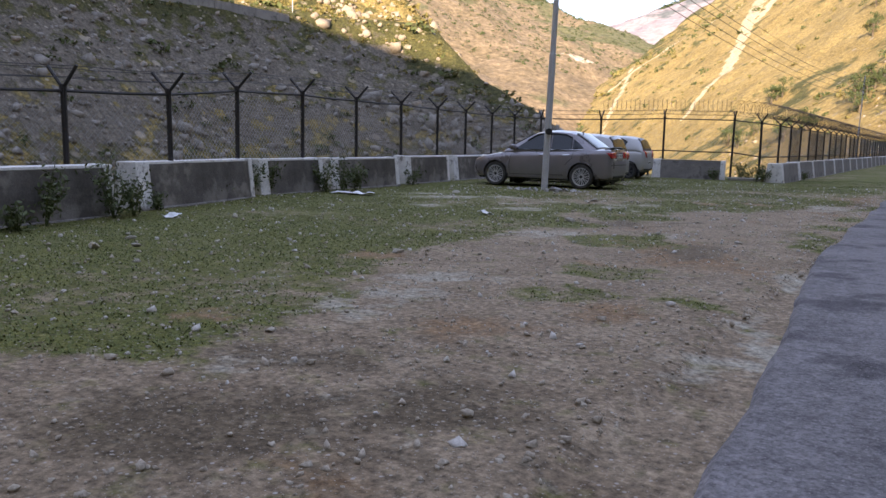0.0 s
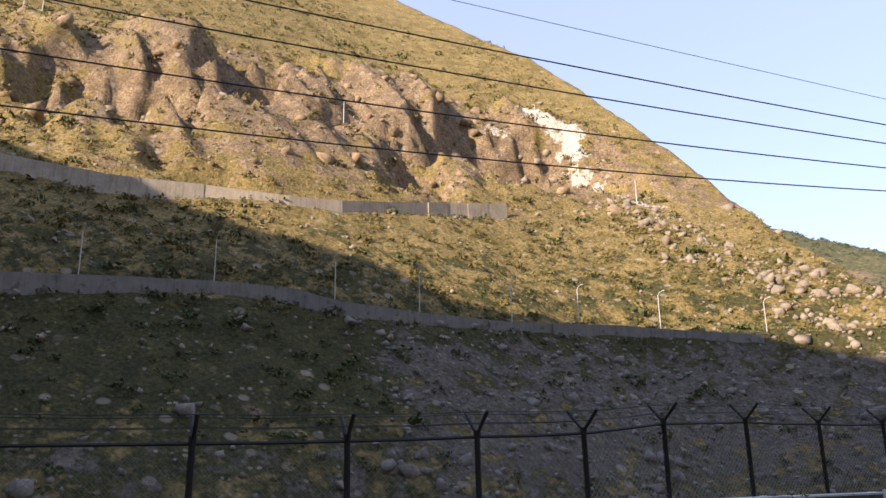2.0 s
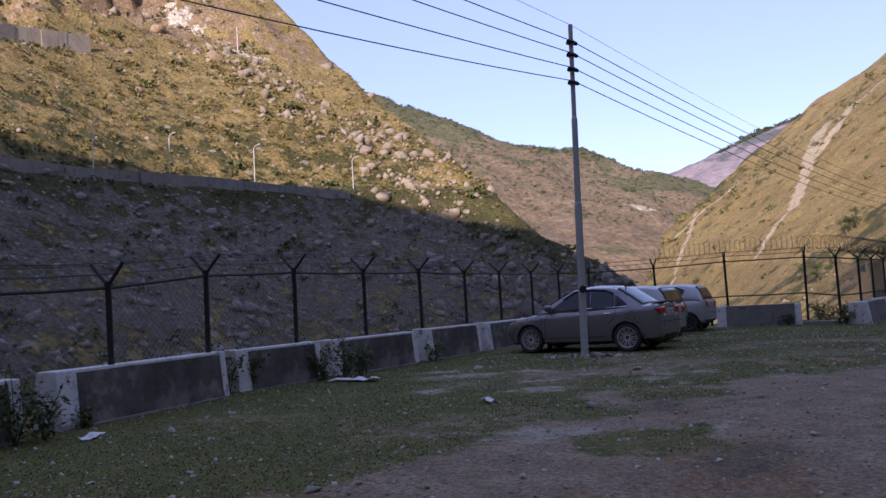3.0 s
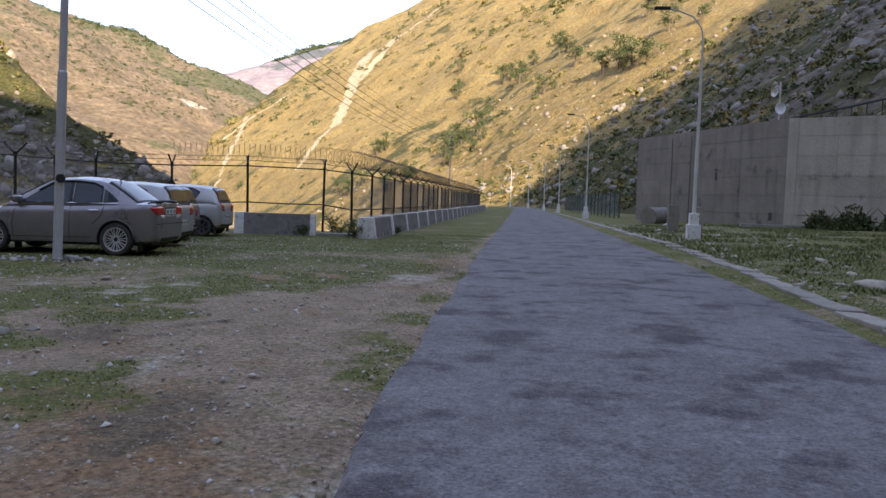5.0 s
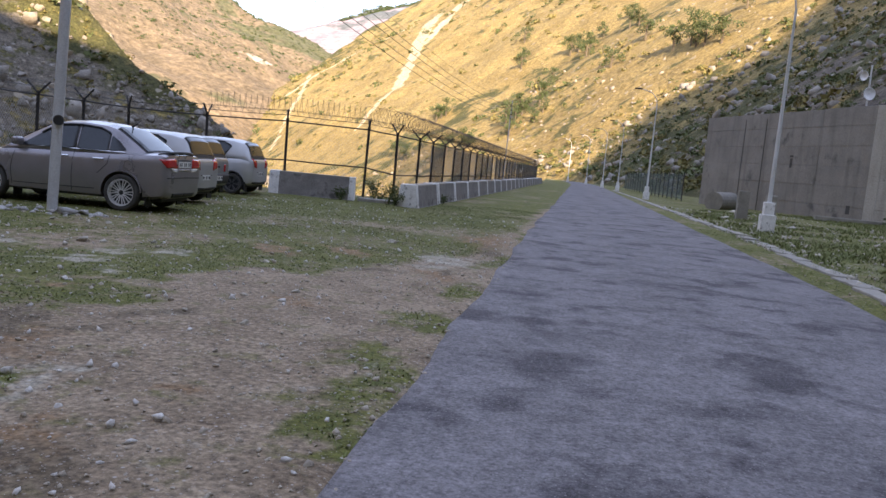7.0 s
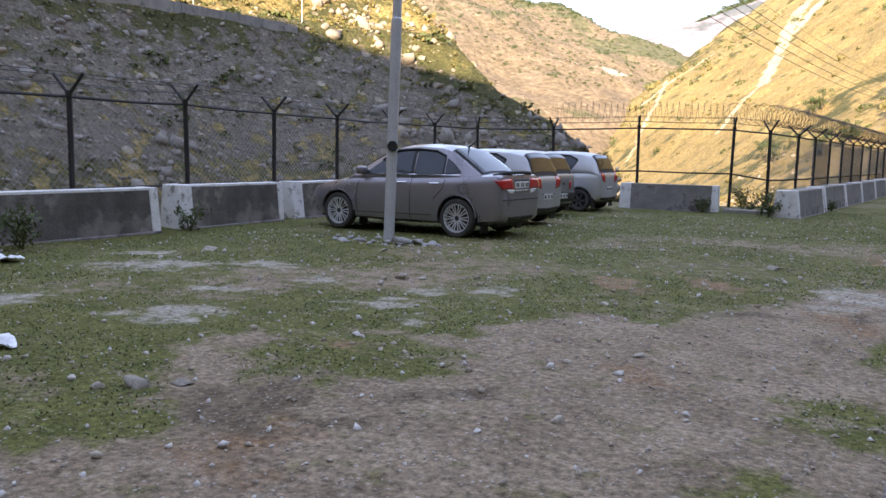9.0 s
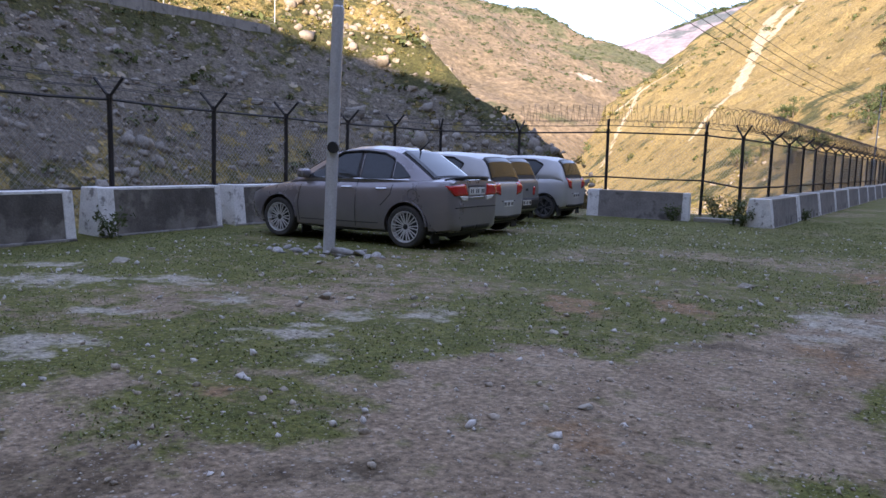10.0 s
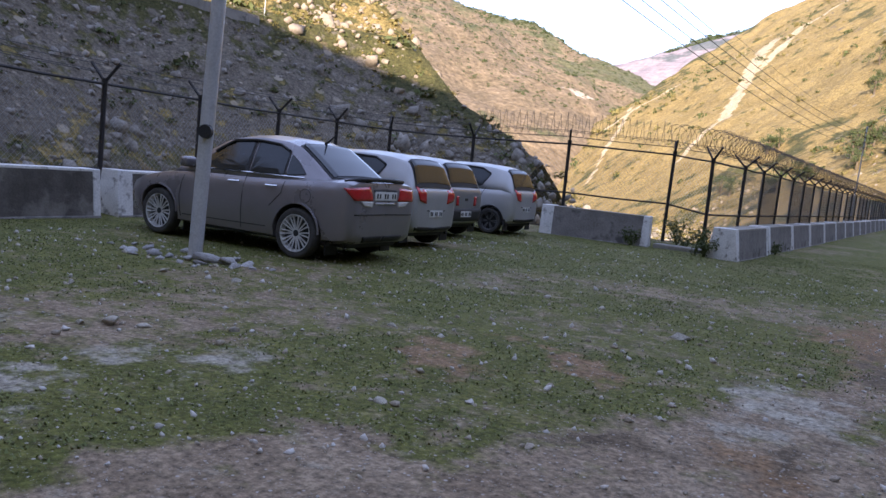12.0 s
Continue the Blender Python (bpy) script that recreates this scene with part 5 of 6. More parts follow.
P0, P1, P2 = (-7.65, 18.62), (-7.2, 90.0), (-10.6, -15.0)
utility_pole(*P0, 7.35, "grey tubular steel utility pole carrying wires")
utility_pole(*P1, 10.3, "tall grey utility pole beyond the roadside fence")
utility_pole(*P2, 9.6, "grey tubular steel utility pole carrying wires")
for k, lev in enumerate(LEVELS + (7.35,)):
    for (a, za, b, zb, sag) in ((P0, lev, P1, lev * 10.3 / 7.35, 1.0), (P0, lev, P2, SOUTH_LEVELS[k] if k < 4 else 9.6, (0.4, 0.46, 0.58, 0.68, 0.1)[k])):
        bm = bmesh.new()
        r = 0.011 if k < 4 else 0.005
        za_, zb_ = za + 0.05 + gz(*a), zb + 0.05 + gz(*b)
        if k == 4:
            za_, zb_ = za + gz(*a), zb + gz(*b)
        lean_a, lean_b = 0.0244 * za, 0.0244 * zb
        ends = [(p[0] + 0.89 * k_, p[1] + 0.45 * k_) for p, k_ in ((a, lean_a), (b, lean_b))]
        sweep(bm, [(ends[0][0] + (ends[1][0] - ends[0][0]) * u, ends[0][1] + (ends[1][1] - ends[0][1]) * u, za_ + (zb_ - za_) * u - 4 * sag * u * (1 - u)) for u in np.linspace(0, 1, 25)], r, 5)
        tagged(part("overhead_wire", bm, M_CABLE), "black overhead electricity wire strung between poles", "wire", "overhead wires")


def street_lamp(x, y, high, label):
    thing = empty("street_lamp", Matrix.Translation((x, y, gz(x, y))))
    tagged(thing, label, "street lamp", "lamps along the road")
    bm = bmesh.new()
    box(bm, -0.24, 0.24, -0.24, 0.24, -0.2, 0.62, 0.03)
    box(bm, -0.17, 0.17, -0.17, 0.17, 0.6, 1.05, 0.03)
    part("plinth", bm, M_WHITE, thing, "chipped whitewashed plinth")
    part("shaft", lathe_z([(0.075, 0.9), (0.07, 3.5), (0.062, 3.55), (0.055, 6.0), (0.045, 6.05), (0.04, high)]), M_LAMP, thing)
    bm = bmesh.new()
    sweep(bm, [(0, 0, high - 0.05), (-0.08, 0, high + 0.4), (-0.4, 0, high + 0.8), (-0.9, 0, high + 1.0), (-1.3, 0, high + 1.08)], 0.03, 8)
    part("arm", bm, M_LAMP, thing)
    bm = bmesh.new()
    box(bm, -1.85, -1.25, -0.1, 0.1, high + 1.05, high + 1.16, 0.03)
    part("lamp_head", bm, M_TRIM, thing)
    return thing


for x, y in ((7.2, 36.0), (6.1, 72.5), (5.6, 110.0), (4.2, 128.0), (2.0, 150.0), (-1.5, 172.0)):
    street_lamp(x, y, 7.6, "white street lamp on a concrete plinth by the road")


# ---- right of the road ----
def slab_row():
    drain = empty("drain_channel", Matrix.Identity(4))
    tagged(drain, "shallow concrete drain channel along the road edge", "drain")
    meshes = []
    for v in range(4):
        bm = bmesh.new()
        box(bm, -0.19, 0.19, -0.72, 0.72, -0.12, 0.05, 0.02)
        bmesh.ops.subdivide_edges(bm, edges=[e for e in bm.edges if e.calc_length() > 0.4], cuts=3, use_grid_fill=True)
        for q in bm.verts:
            q.co += 0.02 * noise.noise_vector(q.co * 5 + Vector((v * 7, 0, 0)))
        me = bpy.data.meshes.new("slab")
        bm.to_mesh(me)
        bm.free()
        me.materials.append(M_CONC2)
        meshes.append(me)
    for k in range(70):
        y = 3 + 1.5 * k
        x = float(np.interp(y, [3, 14.2, 17, 22.6, 32, 50, 110], [4.5, 4.85, 5.0, 5.4, 5.7, 5.5, 4.95]))
        ob = part_of("slab", meshes[k % 4], M_CONC2, drain)
        ob.matrix_local = pose(x + random.uniform(-0.03, 0.03), y, gz(x, y) - 0.012, random.uniform(-1, 1), random.uniform(-2, 2), random.uniform(-1.5, 1.5))


slab_row()


M_MASON = material("dark_rubble_masonry", (0.085, 0.08, 0.072), (0.17, 0.16, 0.145), 2.5, 12, 0.95, 0.6, rnd=0.3)
M_MAROON = material("maroon_wall_paint", (0.2, 0.045, 0.035), (0.27, 0.07, 0.055), 1.0, 12, 0.85, 0.2)
M_CREAM = material("cream_wall_paint", (0.5, 0.42, 0.26), (0.6, 0.51, 0.33), 1.0, 12, 0.85, 0.2)
M_SHEET = material("grey_roof_sheet", (0.2, 0.2, 0.21), (0.3, 0.3, 0.31), 1.0, 12, 0.6, 0.2, 0.3)


def wall_building():
    """Board-marked concrete block: a long wall facing the road, its shade put into darker concrete, and a front wall
    paled for the sky it faces, each of cast lifts, with dark masonry beside it.
    """
    thing = empty("concrete_building", Matrix.Translation((16.8, 55.6, 0)))
    tagged(thing, "large bare concrete tank building with stained cast panels", "building")
    inv = thing.matrix_world.inverted()
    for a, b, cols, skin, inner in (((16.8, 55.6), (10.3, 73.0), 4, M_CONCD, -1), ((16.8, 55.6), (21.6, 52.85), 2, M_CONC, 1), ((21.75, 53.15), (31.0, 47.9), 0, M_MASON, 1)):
        a, b = Vector((*a, 0)), Vector((*b, 0))
        d = b - a
        n = d.length
        m = Matrix.Translation(a) @ Matrix.Rotation(math.atan2(d.y, d.x), 4, "Z")
        ys = sorted((0.0, inner * 0.45))
        bm = bmesh.new()
        box(bm, 0, n, ys[0], ys[1], -0.8, 6.85 if cols else 6.6)
        ob = part("wall", bm, skin, thing, "" if cols else "dark rubble masonry wall")
        ob.matrix_local = inv @ m
        q = random.Random(int(n * 10))
        if not cols:
            z = -0.3
            while z < 6.3:
                high = q.uniform(0.28, 0.42)
                x = q.uniform(0, 0.3)
                while x < 5.5:
                    w = q.uniform(0.35, 0.75)
                    bm = bmesh.new()
                    box(bm, x + 0.02, x + w - 0.02, -0.05 - 0.05 * q.random(), 0.02, z + 0.02, z + high - 0.02, 0.03)
                    part("stone", bm, skin, ob)
                    x += w
                z += high
            continue
        rows = [(-0.4, 1.0), (1.0, 2.2), (2.2, 3.4), (3.4, 4.6), (4.6, 5.8), (5.8, 6.86)]
        for k in range(cols):
            x0, x1 = n * k / cols, n * (k + 1) / cols
            for z0, z1 in rows:
                bm = bmesh.new()
                y0 = -inner * (0.022 + q.uniform(-0.012, 0.012))
                top = z1 - 0.01 + (q.uniform(0.0, 0.12) if z1 > 6 else 0)
                box(bm, x0 + 0.006, x1 - 0.006, min(y0, 0.02 * inner), max(y0, 0.02 * inner), z0 + 0.01, top, 0.008)
                part("panel", bm, skin, ob)
        if cols == 2:
            bm = bmesh.new()
            box(bm, -0.03, 0.55, -0.06, 0.0, -0.5, 6.9, 0.015)
            part("corner_strip", bm, skin, ob, "paler cast corner strip")
        if cols == 4:
            for x, z, w, h in ((7.3, 3.5, 0.22, 0.6), (7.3, 3.95, 0.34, 0.12), (1.3, 0.85, 0.34, 0.5), (10.6, 3.2, 0.07, 6.6), (13.2, 3.2, 0.07, 6.6)):
                bm = bmesh.new()
                y0 = -inner * 0.042
                box(bm, x - w / 2, x + w / 2, y0 - 0.006, y0 + 0.006, z - h / 2, z + h / 2, 0.004)
                p = part("drain_stain" if w > 0.1 else "dark_joint", bm, M_DARKST, thing)
                p.matrix_local = inv @ m
    bm = bmesh.new()
    vs = [bm.verts.new(p) for p in ((0.3, 0.3, 6.6), (-6.2, 17.2, 6.5), (14, 17, 6.6), (14, -7.2, 6.6))]
    bm.faces.new(vs)
    g = bmesh.ops.extrude_face_region(bm, geom=bm.faces[:])
    bmesh.ops.translate(bm, verts=[v for v in g["geom"] if isinstance(v, bmesh.types.BMVert)], vec=(0, 0, -0.3))
    bmesh.ops.recalc_face_normals(bm, faces=bm.faces[:])
    part("roof_slab", bm, M_CONC, thing)
    bm = bmesh.new()
    sweep(bm, [(-3.0, 9.4, 6.65), (0.3, 1.2, 7.0), (3.2, 0.2, 7.6), (6.5, -1.4, 8.4)], 0.07, 6)
    part("roof_rail", bm, M_STEEL, thing, "black sloping handrail")
    for k in range(9):
        t_ = k / 8
        x, y, z = 0.5 + 6.0 * t_, 1.1 - 2.5 * t_, 7.05 + 1.35 * t_
        bm = bmesh.new()
        tube(bm, (x, y, 6.5), (x, y, z), 0.035, sides=6)
        part("rail_post", bm, M_STEEL, thing)
    return thing


def maroon_house():
    """The low painted house standing on the roof terrace."""
    thing = empty("house", Matrix.Translation((24.2, 54.6, 6.6)) @ Matrix.Rotation(radians(-30), 4, "Z"))
    tagged(thing, "maroon and cream painted house under a grey sheet roof", "house")
    bm = bmesh.new()
    box(bm, 0, 7, 0, 5, 0, 0.75)
    part("lower_wall", bm, M_CREAM, thing, "cream painted lower wall")
    bm = bmesh.new()
    box(bm, 0.01, 6.99, 0.01, 4.99, 0.75, 2.2)
    part("wall", bm, M_MAROON, thing)
    bm = bmesh.new()
    box(bm, -0.04, 7.04, -0.04, 0.02, 0.72, 0.86, 0.01)
    part("string_course", bm, M_CREAM, thing)
    bm = bmesh.new()
    box(bm, -1.6, 7.6, -0.9, 3.2, 0, 0.09, 0.01, Matrix.Translation((0, 0, 2.1)) @ Matrix.Rotation(radians(12), 4, "X"))
    part("roof", bm, M_SHEET, thing, "grey sheet roof")


maroon_house()
wall_building()


def dish_mast():
    thing = empty("antenna_mast", Matrix.Translation((16.62, 57.2, 6.6)))
    tagged(thing, "white antenna mast with two small round dishes", "antenna")
    bm = bmesh.new()
    tube(bm, (0, 0, -0.05), (0, 0, 2.7), 0.05)
    part("mast", bm, M_LAMP, thing)
    for z, s, r in ((1.05, 0.0, 0.36), (2.05, -0.38, 0.28)):
        bm = lathe(bmesh.new(), [(0.001, 0.1), (r * 0.5, 0.06), (r, -0.05), (r * 1.02, -0.03), (r * 0.5, 0.09), (0.001, 0.14)], 24)
        ob = part("dish", bm, M_LITTER, thing)
        ob.matrix_local = Matrix.Translation((s, -0.16, z)) @ Matrix.Rotation(radians(15 if s == 0 else -60), 4, "Z")
        bm = bmesh.new()
        tube(bm, (0, 0, z), (s, -0.1, z), 0.025)
        part("bracket", bm, M_LAMP, thing)


dish_mast()
for x, y, h, w in ((8.3, 46, 1.35, 0.5), (8.7, 42.3, 1.25, 0.42)):
    bm = bmesh.new()
    box(bm, x - w / 2, x + w / 2, y - 0.2, y + 0.2, gz(x, y) - 0.1, gz(x, y) + h, 0.03)
    bmesh.ops.subdivide_edges(bm, edges=bm.edges[:], cuts=2, use_grid_fill=True)
    for v in bm.verts:
        v.co += 0.03 * noise.noise_vector(v.co * 3)
    tagged(part("concrete_stub", bm, M_CONC2), "rough broken concrete stub on the verge", "concrete block", "concrete stubs on the verge")
bm = bmesh.new()
box(bm, 13.6, 17.6, 53.2, 53.6, 0.1, 0.42, 0.03, None)
tagged(part("low_kerb", bm, M_CONC2), "low pale concrete kerb at the foot of a wall", "kerb")
# green mesh fence further on
fence_r = empty("fence", Matrix.Translation((9.0, 76, 0)))
tagged(fence_r, "dark green mesh fence on thin posts beside the road", "fence")
for k in range(18):
    x, y = 9.3 - 0.12 * k, 76 + 2.6 * k
    bm = bmesh.new()
    tube(bm, (x - 9, y - 76, gz(x, y) - 0.2), (x - 9, y - 76, 2.5), 0.05, sides=6)
    part("post", bm, M_STEEL, fence_r)
    bm = bmesh.new()
    box(bm, -0.012, 0.012, 0, 2.6, 0.25, 2.35, 0, Matrix.Translation((x - 9, y - 76, 0)) @ Matrix.Rotation(0.046, 4, "Z"))
    part("mesh_panel", bm, M_GREEN, fence_r)
# pipe and lean-to shapes by the wall end
bm = bmesh.new()
tube(bm, (9.2, 59.5, 0.55), (10.6, 61.5, 0.6), 0.62, sides=20)
tagged(part("concrete_pipe", bm, M_CONC2, smooth=False), "short grey concrete pipe lying on the verge", "pipe")


# ---- scattered rock, scrub, trees and turf ----
def joined(name, base_v, base_f, places, mats_scale, mat, label, category, kind="stuff", jitter=0.0):
    """Many copies of small meshes as one object: places (n, 3), mats_scale: list of (variant, 3x3)."""
    vs, fs, at = [], [], 0
    for p, (k, m) in zip(places, mats_scale):
        v = base_v[k] @ m.T + p
        vs.append(v)
        fs.append(base_f[k] + at)
        at += len(v)
    ob = part_of(name, mesh_np(name, np.concatenate(vs), np.concatenate(fs), mat), mat)
    return tagged(ob, label, category, kind=kind)


def rock_shapes(n, sub=2):
    vs, fs = [], []
    for k in range(n):
        q = random.Random(50 + k)
        cuts = [(Vector((q.gauss(0, 1), q.gauss(0, 1), q.gauss(0, 1))).normalized(), q.uniform(0.3, 0.58)) for _ in range(9)]
        bm = bmesh.new()
        bmesh.ops.create_icosphere(bm, subdivisions=sub, radius=1)
        for v in bm.verts:
            d = 1 + 0.38 * noise.noise(v.co * 1.3 + Vector((k * 9.1, 0, 0))) + 0.2 * noise.noise(v.co * 3.1 + Vector((0, k * 5.3, 0)))
            v.co = Vector((v.co.x * 1.15, v.co.y * 0.9, v.co.z * 0.72)) * d
            for n_, lim in cuts:
                over = v.co.dot(n_) - lim
                if over > 0:
                    v.co -= n_ * over
        bm.verts.index_update()
        vs.append(np.array([v.co[:] for v in bm.verts]))
        fs.append(np.array([[v.index for v in f.verts] for f in bm.faces]))
        bm.free()
    return vs, fs


def clump_shapes(n, leaves, flat=0.7, leaf=0.22):
    vs, fs = [], []
    for k in range(n):
        r = np.random.default_rng(100 + k)
        d = r.normal(size=(leaves, 3))
        d /= np.linalg.norm(d, axis=1)[:, None]
        lobes = r.normal(size=(5, 3))
        lobes /= np.linalg.norm(lobes, axis=1)[:, None]
        rad = 0.55 + 0.45 * np.clip((d @ lobes.T).max(1), 0, 1) ** 2
        c = d * (rad * r.uniform(0.55, 1.0, leaves))[:, None]
        c[:, 2] = np.abs(c[:, 2]) * flat
        a, b = r.normal(size=(leaves, 3)), r.normal(size=(leaves, 3))
        a /= np.linalg.norm(a, axis=1)[:, None]
        b -= (a * b).sum(1)[:, None] * a
        b /= np.linalg.norm(b, axis=1)[:, None]
        s = (leaf * r.uniform(0.6, 1.3, leaves))[:, None]
        q = np.stack([c - a * s, c - b * s * 0.55, c + a * s, c + b * s * 0.55], 1).reshape(-1, 3)
        vs.append(q)
        fs.append(np.arange(leaves * 4).reshape(-1, 4))
    return vs, fs


def turns(r, n, size, tilt=0.4, variants=4):
    out = []
    for k in range(n):
        m = Euler((r.uniform(-tilt, tilt), r.uniform(-tilt, tilt), r.uniform(0, 6.28))).to_matrix()
        out.append((int(r.integers(variants)), np.array(m) * size[k]))
    return out


ROCK_V, ROCK_F = rock_shapes(5, 1)
BIGROCK_V, BIGROCK_F = rock_shapes(5, 2)
CLUMP_V, CLUMP_F = clump_shapes(4, 34)


def on_west(x, y):
    return np.stack([x, y, west_surface(x, y)], -1)


def west_x(y, z):
    """Where the west slope reaches the height z."""
    d = np.where(z < 80, z / 0.8, z - 80 + 100)
    x = np.interp(y, [-300, 0, 50, 88, 118, 136], [-88, -86, -88, -92, -80, -58]) - d
    return x


r = np.random.default_rng(21)
# boulder run down from the white scar
k = r.uniform(0, 1, 520) ** 0.8
cy = np.interp(k, [0, 0.3, 0.6, 1], [138, 141, 146, 142]) + r.normal(0, 7, 520) - 6
cx = np.interp(k, [0, 0.3, 0.6, 1], [-225, -173, -132, -100]) + r.normal(0, 7, 520)
size = np.clip(r.lognormal(-0.5, 0.7, 520), 0.2, 2.5)
run_xy = (cx, cy, size)
cx2, cy2 = r.uniform(-250, -105, 2200), r.uniform(-40, 150, 2200)
size2 = np.clip(r.lognormal(-1.1, 0.6, 2200), 0.12, 2.0)
X, Y, S = np.r_[cx, cx2], np.r_[cy, cy2], np.r_[size, size2]
joined("boulder_field", ROCK_V, ROCK_F, on_west(X, Y) + np.array([0, 0, 0.1]), turns(r, len(X), S, 0.5, 5), M_BOULD, "scattered pale boulders on the grassy slope", "boulders")
# broken crags standing out of the cliffs
n = 190
cy3, cz3 = r.uniform(-40, 136, n), r.uniform(64, 146, n)
cx3 = west_x(cy3, cz3)
keep = (west_rock(cx3, cy3, cz3) > 0.32) & (cy3 < np.interp(cx3, WEST_CREST_X, WEST_CREST_Y) - 8)
cx3, cy3 = cx3[keep], cy3[keep]
S = np.clip(r.lognormal(0.75, 0.5, len(cx3)), 0.8, 5.5)
joined("crags", ROCK_V, ROCK_F, on_west(cx3, cy3) - 0.3 * S[:, None] * np.array([0, 0, 1]), turns(r, len(cx3), S, 0.7, 5), M_CRAG, "broken tan crags in the cliff band", "crags")
# grey rubble under the lower road and along the gorge
n = 1500
gy_ = np.r_[r.uniform(36, 135, 900), r.uniform(-25, 140, 400), r.uniform(118, 140, 200)]
gzv = np.r_[r.uniform(-4, 23, 900), r.uniform(-8, 12, 400), r.uniform(-6, 12, 200)]
gxv = west_x(gy_, gzv)
S = np.clip(r.lognormal(-0.85, 0.6, n), 0.15, 2.0)
S[-200:] *= 1.7
joined("rubble_slope", ROCK_V, ROCK_F, on_west(gxv, gy_), turns(r, n, S, 0.6, 5), M_BOULG, "grey broken rubble on the shaded slope", "rubble")
# scrub on the west slope
n = 4600
by = r.uniform(-60, 150, n)
bz = r.uniform(-2, 150, n) ** 1.0
bx = west_x(by, bz)
bare = west_grey(bx, by, bz) + 0.8 * west_rock(bx, by, bz)
ok = (r.random(n) > bare * 0.85) & (by < np.interp(bx, WEST_CREST_X, WEST_CREST_Y) + 3)
bx, by, bz = bx[ok], by[ok], bz[ok]
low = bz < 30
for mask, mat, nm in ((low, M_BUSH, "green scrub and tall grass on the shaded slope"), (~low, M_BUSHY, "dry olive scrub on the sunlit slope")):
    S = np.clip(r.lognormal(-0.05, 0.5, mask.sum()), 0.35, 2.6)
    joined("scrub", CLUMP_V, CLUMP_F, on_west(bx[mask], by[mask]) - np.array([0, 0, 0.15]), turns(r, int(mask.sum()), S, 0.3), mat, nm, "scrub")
n = 260
by = np.r_[r.uniform(-50, 150, 160), r.uniform(60, 150, 100)]
bx = np.r_[west_x(by[:160], r.uniform(30, 170, 160)), np.interp(by[160:], [60, 150], [-330, -200]) + r.normal(0, 30, 100)]
joined("scrub", CLUMP_V, CLUMP_F, on_west(bx, by), turns(r, n, np.clip(r.lognormal(0.45, 0.4, n), 0.7, 3.6), 0.2), M_BUSH, "dark green bushes dotted over the sunlit slope", "scrub")


# tall dry grass in tufts over the sunlit west slope
TUFT_V, TUFT_F = clump_shapes(4, 11, 0.9, 0.3)
n = 21000
by = r.uniform(-60, 165, n)
bz = 22 + 200 * r.random(n)
bx = west_x(by, bz)
keep = (r.random(n) > 1.1 * west_rock(bx, by, bz)) & (fbm(bx, by, 14, 3) + r.normal(0, 0.2, n) > -0.1) & (by < np.interp(bx, WEST_CREST_X, WEST_CREST_Y) + 2)
bx, by = bx[keep], by[keep]
S = np.clip(r.lognormal(-0.35, 0.4, len(bx)), 0.3, 1.6)
tone = r.random(len(bx)) < 0.3
for mask, mat, nm in ((tone, M_BUSH, "dark green tufts on the sunlit slope"), (~tone, M_BUSHY, "golden dry grass tufts on the sunlit slope")):
    joined("grass_tufts", TUFT_V, TUFT_F, on_west(bx[mask], by[mask]) - np.array([0, 0, 0.15]), turns(r, int(mask.sum()), S[mask], 0.3), mat, nm, "grass")


# scrub and rocks on the east mountain
def on_east(x, y):
    return np.stack([x, y, east_surface(x, y)], -1)


n = 8500
by = 90 + 640 * r.random(n) ** 1.5
bx = -320 + 460 * r.random(n)
d = signed(bx, by, EAST_BASE)
keep = (d > 2) & (fbm(bx, by, 60, 3) + r.normal(0, 0.25, n) > 0.0) & (by < np.interp(bx, EAST_CREST_X, EAST_CREST_Y))
bx, by = bx[keep], by[keep]
S = np.clip(r.lognormal(0.1, 0.5, len(bx)), 0.4, 4.0) * np.clip(by / 260, 0.5, 1.6)
dark = r.random(len(bx)) < 0.5
for mask, mat, nm in ((dark, M_BUSH, "dark green scrub on the dry mountainside"), (~dark, M_BUSHY, "golden dry scrub on the mountainside")):
    joined("scrub", CLUMP_V, CLUMP_F, on_east(bx[mask], by[mask]) - np.array([0, 0, 0.2]), turns(r, int(mask.sum()), S[mask], 0.3), mat, nm, "scrub")
n = 2400
by = 80 + 260 * r.random(n)
bx = -30 + 150 * r.random(n)
keep = signed(bx, by, EAST_BASE) > 1
bx, by = bx[keep], by[keep]
joined("rubble_slope", ROCK_V, ROCK_F, on_east(bx, by) - np.array([0, 0, 0.15]), turns(r, len(bx), np.clip(r.lognormal(-1.1, 0.6, len(bx)), 0.15, 1.6), 0.5, 5), M_BOULD, "loose rocks on the steep mountainside", "rubble")
# rough cover on the shaded slope above the building
n = 4200
by = 38 + 190 * r.random(n)
bd = 1 + 75 * r.random(n) ** 1.2
bx = np.interp(by, [40, 66, 90, 130, 185, 235], [24, 20, 15, 12, 3, -22]) + bd
S = np.clip(r.lognormal(-0.25, 0.5, n), 0.3, 2.4)
half = 2300
joined("scrub", CLUMP_V, CLUMP_F, on_east(bx[:half], by[:half]) - np.array([0, 0, 0.15]), turns(r, half, S[:half], 0.3), M_BUSH, "low green scrub on the shaded slope", "scrub")
joined("scrub", CLUMP_V, CLUMP_F, on_east(bx[half:3300], by[half:3300]) - np.array([0, 0, 0.15]), turns(r, 1000, S[half:3300], 0.3), M_BUSHY, "dry scrub on the shaded slope", "scrub")
